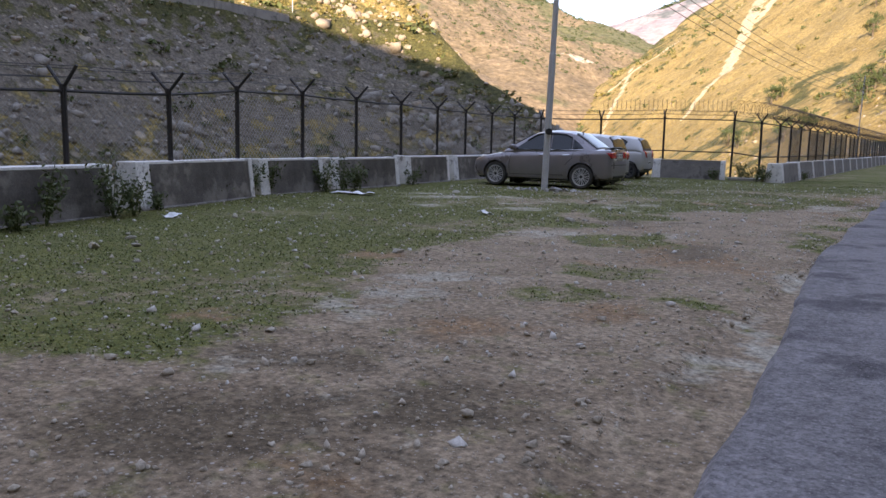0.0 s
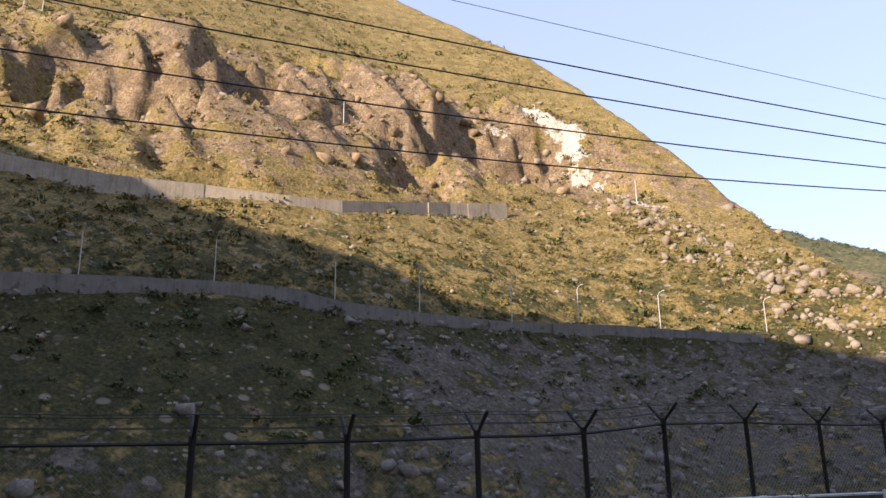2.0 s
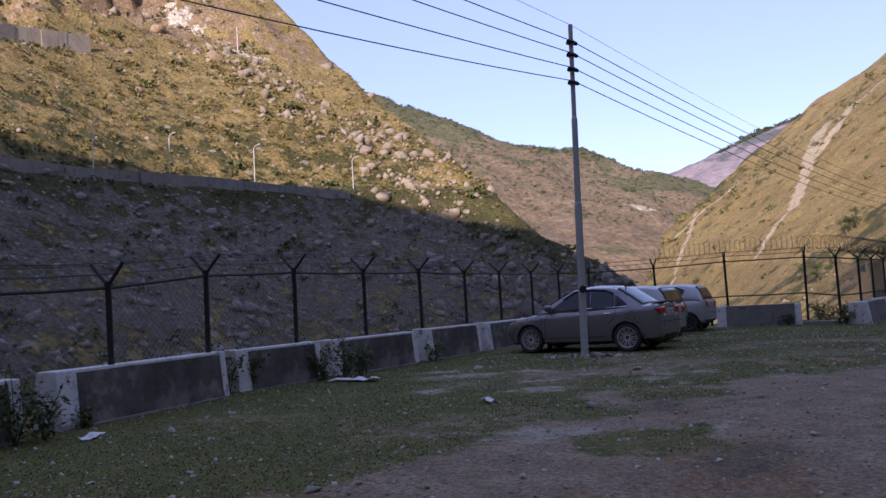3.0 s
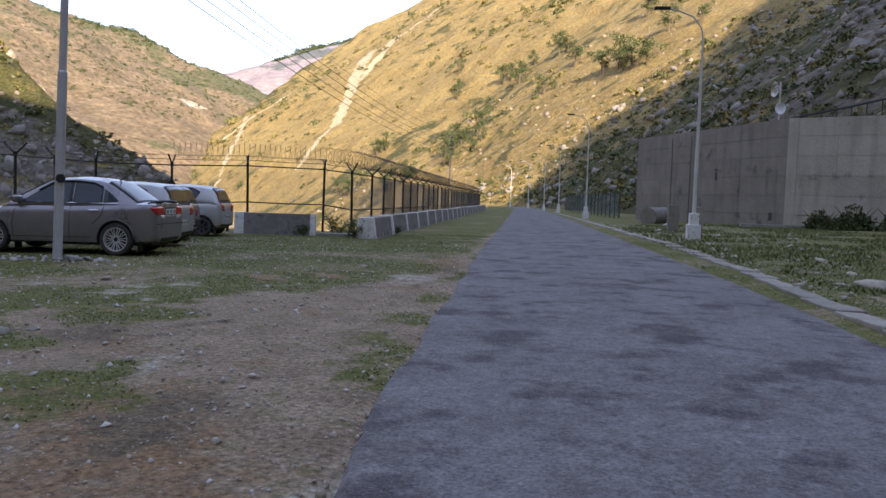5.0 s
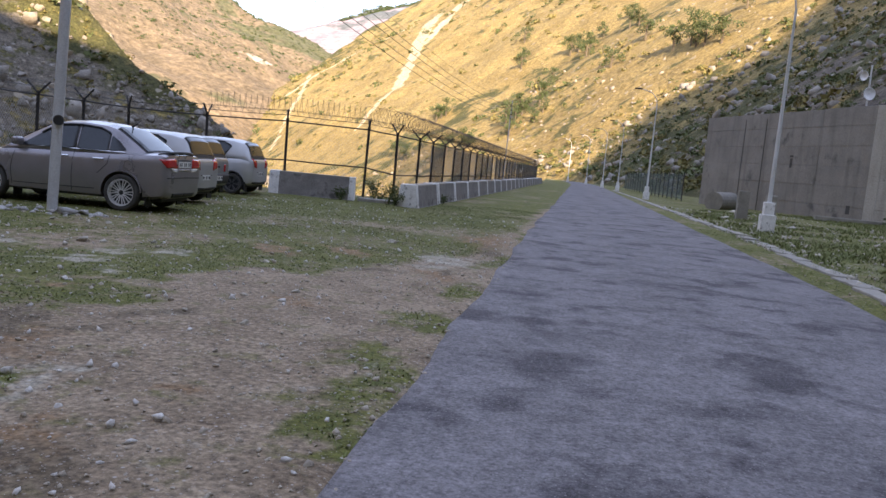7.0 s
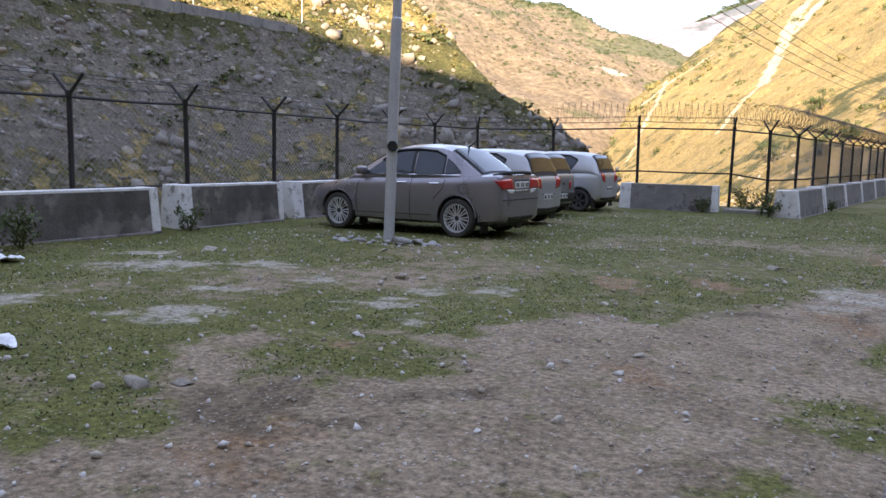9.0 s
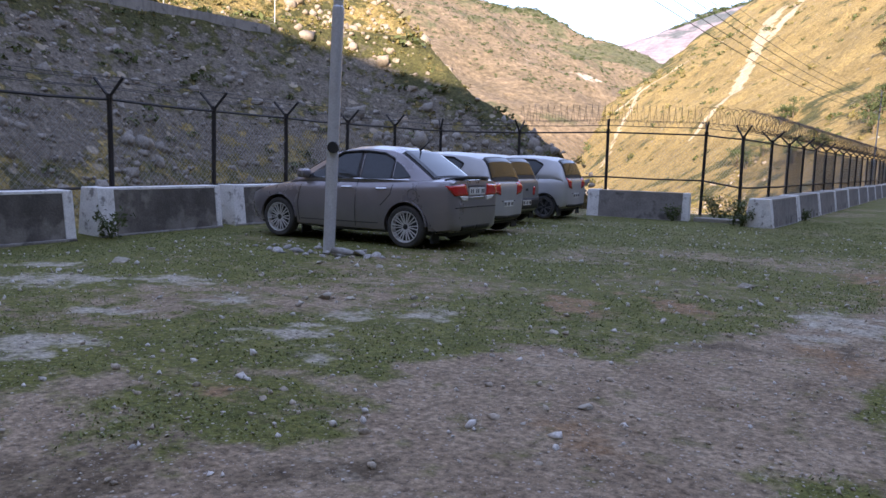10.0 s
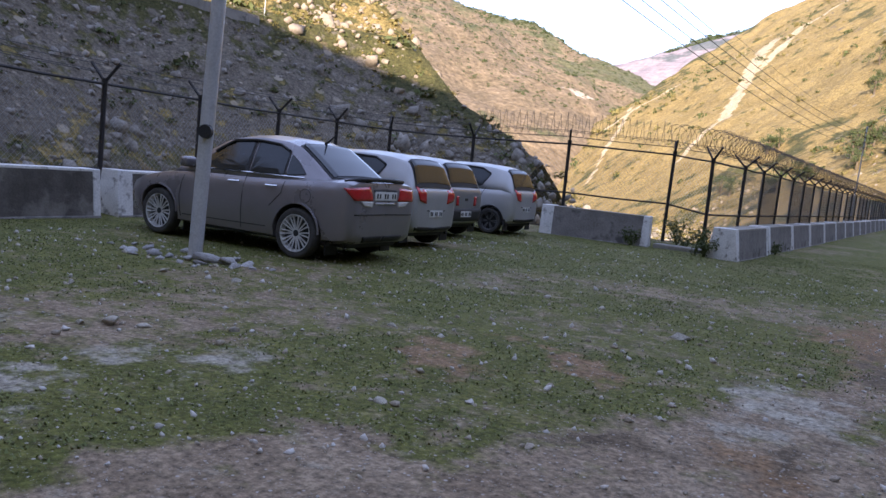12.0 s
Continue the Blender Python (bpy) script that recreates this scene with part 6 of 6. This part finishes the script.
joined("rubble_slope", ROCK_V, ROCK_F, on_east(bx[3300:], by[3300:]) - 0.2 * S[3300:, None], turns(r, 900, S[3300:], 0.5, 5), M_BOULG, "grey rock outcrops on the shaded slope", "rubble")
# scrub along the gorge past the fence
n = 2400
gyv = r.uniform(34, 330, n)
gxv = np.interp(gyv, [34, 330], [-11, -60]) - r.uniform(0, 60, n) * np.clip(gyv / 120, 0.4, 1.4)
keep = signed(gxv, gyv, EDGE) < -1.5
gxv, gyv = gxv[keep], gyv[keep]
pts = np.stack([gxv, gyv, np.maximum(ground_z(gxv, gyv), np.maximum(west_surface(gxv, gyv), east_surface(gxv, gyv)))], -1)
half = len(pts) // 2
joined("scrub", CLUMP_V, CLUMP_F, pts[:half], turns(r, half, np.clip(r.lognormal(-0.1, 0.5, half), 0.4, 2.0), 0.3), M_BUSHY, "dry scrub on the bank below the fence", "scrub")
joined("river_boulders", BIGROCK_V, BIGROCK_F, pts[half:], turns(r, len(pts) - half, np.clip(r.lognormal(-0.6, 0.5, len(pts) - half), 0.2, 2.2), 0.4, 5), M_BOULD, "pale boulders along the gorge below the fence", "boulders")
# woods along the far crests
n = 700
k = r.random(n)
wx = np.interp(k, [0, 0.35, 0.7, 1], [-707, -607, -492, -371]) + r.normal(0, 16, n)
wy = np.interp(k, [0, 0.35, 0.7, 1], [843, 917, 983, 1036]) + r.normal(-12, 18, n)
NORTH = ridge([(-1100, 560, 420), (-707, 843, 285), (-607, 917, 226), (-547, 955, 216), (-492, 983, 199), (-421, 1016, 157), (-371, 1036, 122), (-250, 1080, 60)], 0.5, 0.9, 90, 16)
wx = np.r_[wx, r.uniform(-720, -300, 3600)]
wy = np.r_[wy, r.uniform(640, 1010, 3600)]
S = np.r_[np.clip(r.lognormal(1.0, 0.3, n), 1.5, 5), np.clip(r.lognormal(0.5, 0.45, 3600), 0.8, 4)]
joined("woods", CLUMP_V, CLUMP_F, np.stack([wx, wy, NORTH(wx, wy) - 0.4], -1), turns(r, len(wx), S, 0.15), M_LEAF, "small dark trees dotted along the far slope", "woods")
FARR = ridge([(-1500, 2200, 300), (-900, 2300, 340), (-760, 2390, 430), (-620, 2440, 474), (-510, 2450, 500), (-330, 2480, 470), (200, 2500, 400)], 0.42, 0.6, 260, 45)
wx = r.uniform(-760, -350, 420)
wy = np.interp(wx, [-760, -620, -510, -330], [2390, 2440, 2450, 2480]) - 30 + r.normal(0, 22, 420)
joined("woods", CLUMP_V, CLUMP_F, np.stack([wx, wy, FARR(wx, wy) - 2], -1), turns(r, 420, np.clip(r.lognormal(2.2, 0.3, 420), 5, 15), 0.1), M_LEAF, "dark conifer belt on the distant crest", "woods")


# trees on the mountainside
def tree_mesh(k):
    q = np.random.default_rng(300 + k)
    bm = bmesh.new()
    sweep(bm, [(0, 0, -0.5), (0.1, 0, 1.2), (0.05, 0.15, 2.6), (0.2, 0.1, 4.0)], [0.28, 0.22, 0.16, 0.06], 7)
    for j in range(5):
        a = j * 1.26 + k
        sweep(bm, [(0.05, 0.05, 1.2 + 0.45 * j), (0.8 * math.cos(a), 0.8 * math.sin(a), 1.9 + 0.5 * j), (1.5 * math.cos(a), 1.5 * math.sin(a), 2.5 + 0.5 * j)], [0.09, 0.06, 0.02], 5)
    trunk = bpy.data.meshes.new("trunk")
    bm.to_mesh(trunk)
    bm.free()
    trunk.materials.append(M_BARK)
    vs = []
    for j in range(11):
        c = np.array([q.normal(0, 1.15), q.normal(0, 1.15), q.uniform(1.5, 5.0)])
        m = 70
        d = q.normal(size=(m, 3))
        d /= np.linalg.norm(d, axis=1)[:, None]
        p = c + d * q.uniform(0.35, 1.0, m)[:, None] * np.array([1.05, 1.05, 0.75])
        a, b = q.normal(size=(m, 3)), q.normal(size=(m, 3))
        a /= np.linalg.norm(a, axis=1)[:, None]
        b /= np.linalg.norm(b, axis=1)[:, None]
        vs.append(np.stack([p - 0.2 * a, p - 0.11 * b, p + 0.2 * a, p + 0.11 * b], 1).reshape(-1, 3))
    v = np.concatenate(vs)
    crown = mesh_np("crown", v, np.arange(len(v)).reshape(-1, 4), M_LEAF)
    return trunk, crown


TREES = [tree_mesh(k) for k in range(4)]
spots = []
for (x, y), n_, spread in (((-58, 364), 3, 7), ((-26, 286), 8, 9), ((-20, 277), 4, 6), ((-34, 400), 3, 9), ((10, 366), 6, 12), ((-3, 343), 4, 9), ((32, 249), 5, 8), ((48, 252), 3, 7), ((-70, 330), 3, 8), ((20, 300), 3, 9)):
    spots += [(x + r.normal(0, spread), y + r.normal(0, spread), r.uniform(0.9, 1.9)) for _ in range(n_)]
for j, (x, y, s) in enumerate(spots):
    t_ = empty("tree", Matrix.Translation((x, y, float(east_surface(np.array([x]), np.array([y]))[0]) - 0.2)) @ Matrix.Rotation(j * 1.7, 4, "Z") @ Matrix.Diagonal((s, s, s * r.uniform(0.85, 1.2), 1)))
    tagged(t_, "small dark green tree on the dry mountainside", "tree", "trees on the mountainside")
    part_of("trunk", TREES[j % 4][0], M_BARK, t_)
    part_of("crown", TREES[j % 4][1], M_LEAF, t_)


# ---- retaining walls and lamps across the gorge ----
def hill_wall(line, high, label, skin):
    thing = empty("retaining_wall", Matrix.Identity(4))
    tagged(thing, label, "wall")
    pts = []
    for (x0, y0, z0), (x1, y1, z1) in zip(line[:-1], line[1:]):
        n_ = max(1, round(math.hypot(x1 - x0, y1 - y0) / 7))
        pts += [(x0 + (x1 - x0) * k_ / n_, y0 + (y1 - y0) * k_ / n_, z0 + (z1 - z0) * k_ / n_) for k_ in range(n_)]
    pts.append(line[-1])
    for a, b in zip(pts[:-1], pts[1:]):
        bm = bmesh.new()
        h = high * random.uniform(0.9, 1.08)
        out = random.uniform(-0.25, 0.25)
        v = []
        for (x, y, z) in (a, b):
            v.append([bm.verts.new((x + 1.2 + out, y, z - h - 1.5)), bm.verts.new((x + 0.9 + out, y, z + 0.3)), bm.verts.new((x + 0.2 + out, y, z + 0.3)), bm.verts.new((x - 0.6 + out, y, z - h - 1.5))])
        for i in range(4):
            bm.faces.new((v[0][i], v[0][(i + 1) % 4], v[1][(i + 1) % 4], v[1][i]))
        bm.faces.new(v[0])
        bm.faces.new(v[1][::-1])
        bmesh.ops.recalc_face_normals(bm, faces=bm.faces[:])
        part("wall_panel", bm, skin, thing)


# the lower wall takes the darker concrete to sit back in the shade
hill_wall([(-117.5, -40, 27), (-117.0, -11, 27.2), (-118.5, 4, 28.2), (-120.5, 20, 29), (-120.5, 29, 28.8), (-117.8, 37, 26.6), (-117.5, 52, 25.6), (-119, 69, 25.4), (-122, 92, 26.8), (-117, 104, 25.6), (-110.5, 117, 24.4)], 1.9, "long grey concrete retaining wall under a hillside road", M_CONCD)
hill_wall([(-155, -30, 58), (-154, -17, 57.4), (-152, 1, 55.2), (-154, 19, 56.2), (-154, 36, 56), (-156, 48, 57), (-167.5, 78, 64), (-172, 97, 67.4)], 3.4, "pale stone retaining wall below the cliffs", M_PALEW)
for x, y, z in ((-120, -1, 27.6), (-122, 18, 29), (-121, 37, 27), (-119, 51, 25.6), (-120, 69, 25.4), (-123, 85, 26.2), (-120.5, 102, 25.8), (-111.5, 120, 24)):
    bm = bmesh.new()
    sweep(bm, [(x, y, z - 2.5), (x, y, z + 7.6), (x + 0.3, y + 0.1, z + 8.1), (x + 1.2, y + 0.2, z + 8.3)], [0.1, 0.08, 0.06, 0.05], 6)
    box(bm, x + 1.1, x + 1.7, y + 0.1, y + 0.32, z + 8.22, z + 8.38, 0.02)
    tagged(part("street_lamp", bm, M_LAMP), "pale street lamp on the hillside road wall", "street lamp", "lamps along the hillside road")
for x, y in ((-232, -26), (-231, -21), (-237, 30), (-236, 33), (-215, 134), (-172, 140), (-196, 60)):
    z = float(west_surface(np.array([x]), np.array([y]))[0])
    bm = bmesh.new()
    tube(bm, (x, y, z - 1), (x, y, z + 6.5), 0.14, 0.1, 6)
    tagged(part("marker_post", bm, M_LAMP), "pale post standing high on the slope", "post", "posts on the slope")


# ---- the lot: stones, litter, weeds, turf ----
def stone(x, y, s, flat=0.6, label="pale loose stone lying on the ground", group="loose stones on the lot", mat=M_STONE):
    k_ = int(r.integers(5))
    shape_v, shape_f = (ROCK_V, ROCK_F) if mat is M_RUBBLE else (BIGROCK_V, BIGROCK_F)
    me = mesh_np("stone", shape_v[k_] * np.array([s, s * 0.85, s * flat]), shape_f[k_], mat)
    ob = part_of("stone", me, mat)
    ob.matrix_world = pose(x, y, gz(x, y) + s * flat * 0.28, r.uniform(-12, 12), r.uniform(-12, 12), r.uniform(0, 360))
    tagged(ob, label, "stone", group)


for x, y, s in ((-3.94, 7.16, 0.075), (-6.5, 5.4, 0.11), (-6.3, 5.75, 0.06), (-6.9, 6.1, 0.07), (-7.2, 6.3, 0.05), (-5.4, 5.1, 0.05), (-7.9, 8.6, 0.09), (-6.0, 6.6, 0.05), (-5.18, 15.8, 0.1), (-5.0, 15.95, 0.06), (-5.3, 15.65, 0.05), (-4.02, 17.58, 0.045), (-4.84, 20.57, 0.06), (-2.26, 19.66, 0.1),
                (-8.66, 16.0, 0.12), (-3.95, 11.75, 0.09), (-4.1, 11.6, 0.06), (-3.8, 11.95, 0.07), (-1.74, 12.7, 0.06), (-6.75, 16.5, 0.05), (-6.9, 17.6, 0.06), (-6.2, 17.9, 0.07), (-7.3, 25.2, 0.07), (-5.8, 19.2, 0.05), (-3.3, 20.4, 0.06), (-2.9, 15.9, 0.05), (-5.4, 18.4, 0.05), (-4.6, 16.4, 0.06), (-1.3, 4.0, 0.045), (-2.5, 3.9, 0.05), (-1.9, 14.3, 0.05), (-9.4, 17.0, 0.06), (-8.1, 18.0, 0.06)):
    stone(x, y, s * 1.15)
for x, y, s in ((-7.30, 18.50, 0.26), (-7.05, 18.62, 0.2), (-7.45, 18.35, 0.13), (-7.15, 18.25, 0.12), (-7.85, 18.2, 0.15), (-8.05, 18.35, 0.12), (-8.3, 18.45, 0.13), (-7.7, 18.3, 0.11), (-8.6, 18.5, 0.09), (-6.85, 18.45, 0.11), (-7.95, 18.75, 0.12), (-7.5, 18.75, 0.1), (-8.15, 18.1, 0.16), (-7.95, 18.0, 0.1), (-8.4, 18.2, 0.1), (-6.9, 18.75, 0.16), (-6.7, 18.6, 0.09), (-7.2, 18.85, 0.12), (-7.6, 18.1, 0.09), (-7.35, 18.15, 0.08), (-8.75, 18.3, 0.07), (-6.55, 18.75, 0.06), (-7.05, 18.1, 0.07)):
    stone(x, y, s, 0.45, "broken concrete rubble at the foot of a pole", "rubble at the pole foot", M_RUBBLE)
for x, y, s in ((6.72, 19.3, 0.34), (6.3, 19.6, 0.18), (7.4, 22, 0.2), (8.3, 26, 0.22), (6.4, 27, 0.16), (9.2, 40.5, 0.3), (8.0, 39.5, 0.25), (9.8, 33, 0.2), (10.6, 30, 0.18), (7.6, 46, 0.3), (8.9, 50, 0.35), (9.6, 55, 0.4)):
    stone(x, y, s, 0.5, "grey rock half sunk in the grassy verge", "rocks on the verge")


def rag(x, y, w, d, label):
    bm = bmesh.new()
    bmesh.ops.create_grid(bm, x_segments=14, y_segments=8, size=0.5)
    for v in bm.verts:
        u = Vector((v.co.x * w, v.co.y * d * (0.5 + 0.5 * math.cos(2.4 * v.co.x)), 0))
        v.co = u + Vector((0, 0, 0.05 + 0.06 * noise.noise(u * 6) + 0.03 * noise.noise(u * 15)))
    g = bmesh.ops.extrude_face_region(bm, geom=bm.faces[:])
    bmesh.ops.translate(bm, verts=[v for v in g["geom"] if isinstance(v, bmesh.types.BMVert)], vec=(0, 0, 0.008))
    bmesh.ops.recalc_face_normals(bm, faces=bm.faces[:])
    ob = part("litter", bm, M_LITTER, None, smooth=True)
    ob.matrix_world = pose(x, y, gz(x, y) - 0.015, 0, 0, r.uniform(0, 180))
    tagged(ob, label, "litter")


rag(-8.42, 7.9, 0.3, 0.16, "crumpled white plastic bag on the grass")
rag(-9.75, 13.6, 0.95, 0.3, "crumpled white cloth lying by the barrier")
rag(-5.45, 11.75, 0.3, 0.14, "flattened white paper scrap on the ground")


def weed(x, y, h, wide, n_leaf):
    q = np.random.default_rng(int(abs(x) * 977 + abs(y) * 131))
    thing = empty("weed", Matrix.Translation((x, y, gz(x, y))))
    tagged(thing, "leafy green weed growing against the barrier", "weed", "weeds along the barriers")
    vs = []
    for j in range(7):
        a = q.uniform(0, 6.28)
        top = np.array([wide * 0.5 * math.cos(a), wide * 0.5 * math.sin(a), h * q.uniform(0.6, 1.0)])
        mid = top * np.array([0.35, 0.35, 0.55])
        bm = sweep(bmesh.new(), [(0, 0, -0.03), tuple(mid), tuple(top)], [0.008, 0.006, 0.003], 4)
        part("stem", bm, M_WEED, thing)
        for i in range(n_leaf):
            u = q.uniform(0.15, 1.05)
            c = mid * min(1, u * 2) + (top - mid) * max(0, u * 2 - 1) if u < 1 else top
            c = c + q.normal(0, 0.06, 3)
            s = q.uniform(0.02, 0.055)
            a_, b_ = q.normal(size=3), q.normal(size=3)
            a_ /= np.linalg.norm(a_)
            b_ /= np.linalg.norm(b_)
            vs.append(np.stack([c - s * a_, c - 0.5 * s * b_, c + s * a_, c + 0.5 * s * b_]))
    v = np.concatenate(vs)
    v[:, 2] = np.maximum(v[:, 2], 0.0)
    part_of("leaves", mesh_np("leaves", v, np.arange(len(v)).reshape(-1, 4), M_WEED), M_WEED, thing)


for x, y, h, w, n_ in ((-8.55, 6.1, 0.75, 0.5, 45), (-8.75, 7.2, 0.85, 0.7, 55), (-8.8, 7.55, 0.6, 0.4, 45), (-9.15, 8.2, 0.28, 0.3, 25), (-10.2, 11.2, 0.7, 0.4, 40), (-10.3, 11.7, 0.65, 0.4, 35), (-10.25, 13.9, 0.85, 0.8, 60), (-10.3, 13.4, 0.7, 0.6, 55), (-10.2, 14.3, 0.5, 0.5, 40), (-8.3, 5.6, 0.4, 0.5, 35), (-10.75, 17.3, 0.45, 0.35, 30), (-9.9, 10.0, 0.25, 0.4, 25),
                       (-4.75, 29.6, 0.6, 0.5, 45), (-4.5, 29.3, 0.45, 0.5, 40), (-6.25, 29.75, 0.4, 0.35, 35), (-5.3, 30.8, 0.6, 0.7, 50), (-5.6, 31.2, 0.7, 0.6, 50), (-3.75, 33.3, 0.3, 0.3, 25), (-8.4, 4.9, 0.35, 0.4, 25), (-7.6, 2.0, 0.3, 0.4, 25)):
    weed(x, y, h, w, n_)


def shrub(x, y, sx, sy, sz, label):
    q = np.random.default_rng(int(x * 53 + y * 7))
    thing = empty("shrub", Matrix.Translation((x, y, gz(x, y))))
    tagged(thing, label, "shrub", "shrubs by the building")
    m = 1500
    d = q.normal(size=(m, 3))
    d /= np.linalg.norm(d, axis=1)[:, None]
    rad = 0.7 + 0.3 * np.sin(3.1 * d[:, 0] + 2) * np.cos(4 * d[:, 1])
    p = d * (rad * q.uniform(0.4, 1, m))[:, None] * np.array([sx, sy, sz])
    p[:, 2] = np.abs(p[:, 2])
    a, b = q.normal(size=(m, 3)), q.normal(size=(m, 3))
    a /= np.linalg.norm(a, axis=1)[:, None]
    b /= np.linalg.norm(b, axis=1)[:, None]
    v = np.stack([p - 0.13 * a, p - 0.07 * b, p + 0.13 * a, p + 0.07 * b], 1).reshape(-1, 3)
    part_of("foliage", mesh_np("foliage", v, np.arange(len(v)).reshape(-1, 4), M_LEAF), M_LEAF, thing)
    for j in range(5):
        an = j * 1.3
        bm = sweep(bmesh.new(), [(0, 0, -0.1), (0.4 * sx * math.cos(an), 0.4 * sy * math.sin(an), 0.5 * sz), (0.7 * sx * math.cos(an), 0.7 * sy * math.sin(an), 0.85 * sz)], [0.05, 0.035, 0.012], 5)
        part("stem", bm, M_BARK, thing)


for x, y, sx, sy, sz in ((17.9, 52.6, 1.5, 1.0, 1.25), (19.4, 51.6, 1.7, 1.1, 1.55), (21.2, 50.4, 1.7, 1.1, 1.5), (23.0, 49.0, 1.7, 1.2, 1.65), (18.6, 51.4, 1.2, 0.9, 0.9), (22.2, 49.0, 1.4, 0.9, 1.1)):
    shrub(x, y, sx, sy, sz, "dense dark green shrub before a concrete wall")

# turf
n = 130000
q = np.random.default_rng(5)
tx = np.where(q.random(n) < 0.76, q.uniform(-11.0, -0.25, n), q.uniform(4.5, 11.5, n))
ty = 1.0 + 33 * q.random(n) ** 1.25
bare = np.maximum(bare_mask(tx, ty, 0 * tx), np.maximum(pale_mask(tx, ty, 0 * tx) * 1.3, red_mask(tx, ty, 0 * tx) * 1.1))
keep = (bare + 0.5 * fbm(tx, ty, 0.9, 3) + q.normal(0, 0.13, n) < 0.34) & (signed(tx, ty, EDGE) > 0.9)
tx, ty = tx[keep], ty[keep]
n = len(tx)
tz = ground_z(tx, ty)
h = q.uniform(0.006, 0.02, n) * (1 + 5.0 * (tx > 5.3) * q.random(n))
ang = q.uniform(0, 6.28, n)
vs = []
for j in range(3):
    a = ang + 2.1 * j
    lean = q.uniform(0.9, 2.2, n) * h
    w = 0.006 + 0.004 * q.random(n)
    ox, oy = tx + q.normal(0, 0.02, n), ty + q.normal(0, 0.02, n)
    vs.append(np.stack([np.stack([ox - w * np.sin(a), oy + w * np.cos(a), tz - 0.004], -1), np.stack([ox + w * np.sin(a), oy - w * np.cos(a), tz - 0.004], -1), np.stack([ox + lean * np.cos(a), oy + lean * np.sin(a), tz + h], -1)], 1).reshape(-1, 3))
v = np.concatenate(vs)
tagged(part_of("turf", mesh_np("turf", v, np.arange(len(v)).reshape(-1, 3), M_BLADE), M_BLADE), "short sparse grass covering the lot", "grass", kind="stuff")

# rougher grass on the verge towards the building
n = 30000
tx, ty = 5.2 + 19 * q.random(n), 14 + 44 * q.random(n)
keep = (fbm(tx, ty, 3.0, 3) > -0.12) & (tx < 17 + 0.12 * (56 - ty)) & (tx > 5.9)
tx, ty = tx[keep], ty[keep]
n = len(tx)
tz = ground_z(tx, ty)
h = q.uniform(0.03, 0.13, n)
vs = []
for j in range(3):
    a = q.uniform(0, 6.28, n)
    vs.append(np.stack([np.stack([tx - 0.02 * np.sin(a), ty + 0.02 * np.cos(a), tz - 0.01], -1), np.stack([tx + 0.02 * np.sin(a), ty - 0.02 * np.cos(a), tz - 0.01], -1), np.stack([tx + h * np.cos(a), ty + h * np.sin(a), tz + h], -1)], 1).reshape(-1, 3))
v = np.concatenate(vs)
tagged(part_of("turf", mesh_np("turf", v, np.arange(len(v)).reshape(-1, 3), M_BLADE), M_BLADE), "rough green grass on the stony verge", "grass", kind="stuff")

# gravel
PEB_V, PEB_F = rock_shapes(4, 1)
n = 11500
px = np.where(q.random(n) < 0.88, -0.2 - 10.2 * q.random(n) ** 1.5, q.uniform(4.6, 11, n))
py = 1.2 + 24 * q.random(n) ** 1.5
keep = signed(px, py, EDGE) > 0.9
px, py = px[keep], py[keep]
S = np.clip(q.lognormal(-4.5, 0.55, len(px)), 0.005, 0.045)
joined("gravel", PEB_V, PEB_F, np.stack([px, py, ground_z(px, py) + 0.15 * S], -1), turns(q, len(px), S, 0.5, 4), M_GRAVEL, "loose pale gravel scattered over bare earth", "gravel")
n = 2200
px, py = 5.3 + 8 * q.random(n) ** 1.6, 10 + 45 * q.random(n)
S = np.clip(q.lognormal(-3.4, 0.55, n), 0.015, 0.15)
joined("gravel", PEB_V, PEB_F, np.stack([px, py, ground_z(px, py) + 0.15 * S], -1), turns(q, n, S, 0.5, 4), M_STONE, "pale stones strewn over the grassy verge", "gravel")
n = 2400
px, py = -0.4 - 10 * q.random(n), 3 + 25 * q.random(n)
keep = signed(px, py, EDGE) > 0.9
px, py = px[keep], py[keep]
S = np.clip(q.lognormal(-4.1, 0.5, len(px)), 0.008, 0.05)
joined("stone_chips", PEB_V, PEB_F, np.stack([px, py, ground_z(px, py) + 0.2 * S], -1), turns(q, len(px), S, 0.5, 4), M_CHIP, "whitish stone chips strewn over the turf", "stone chips")
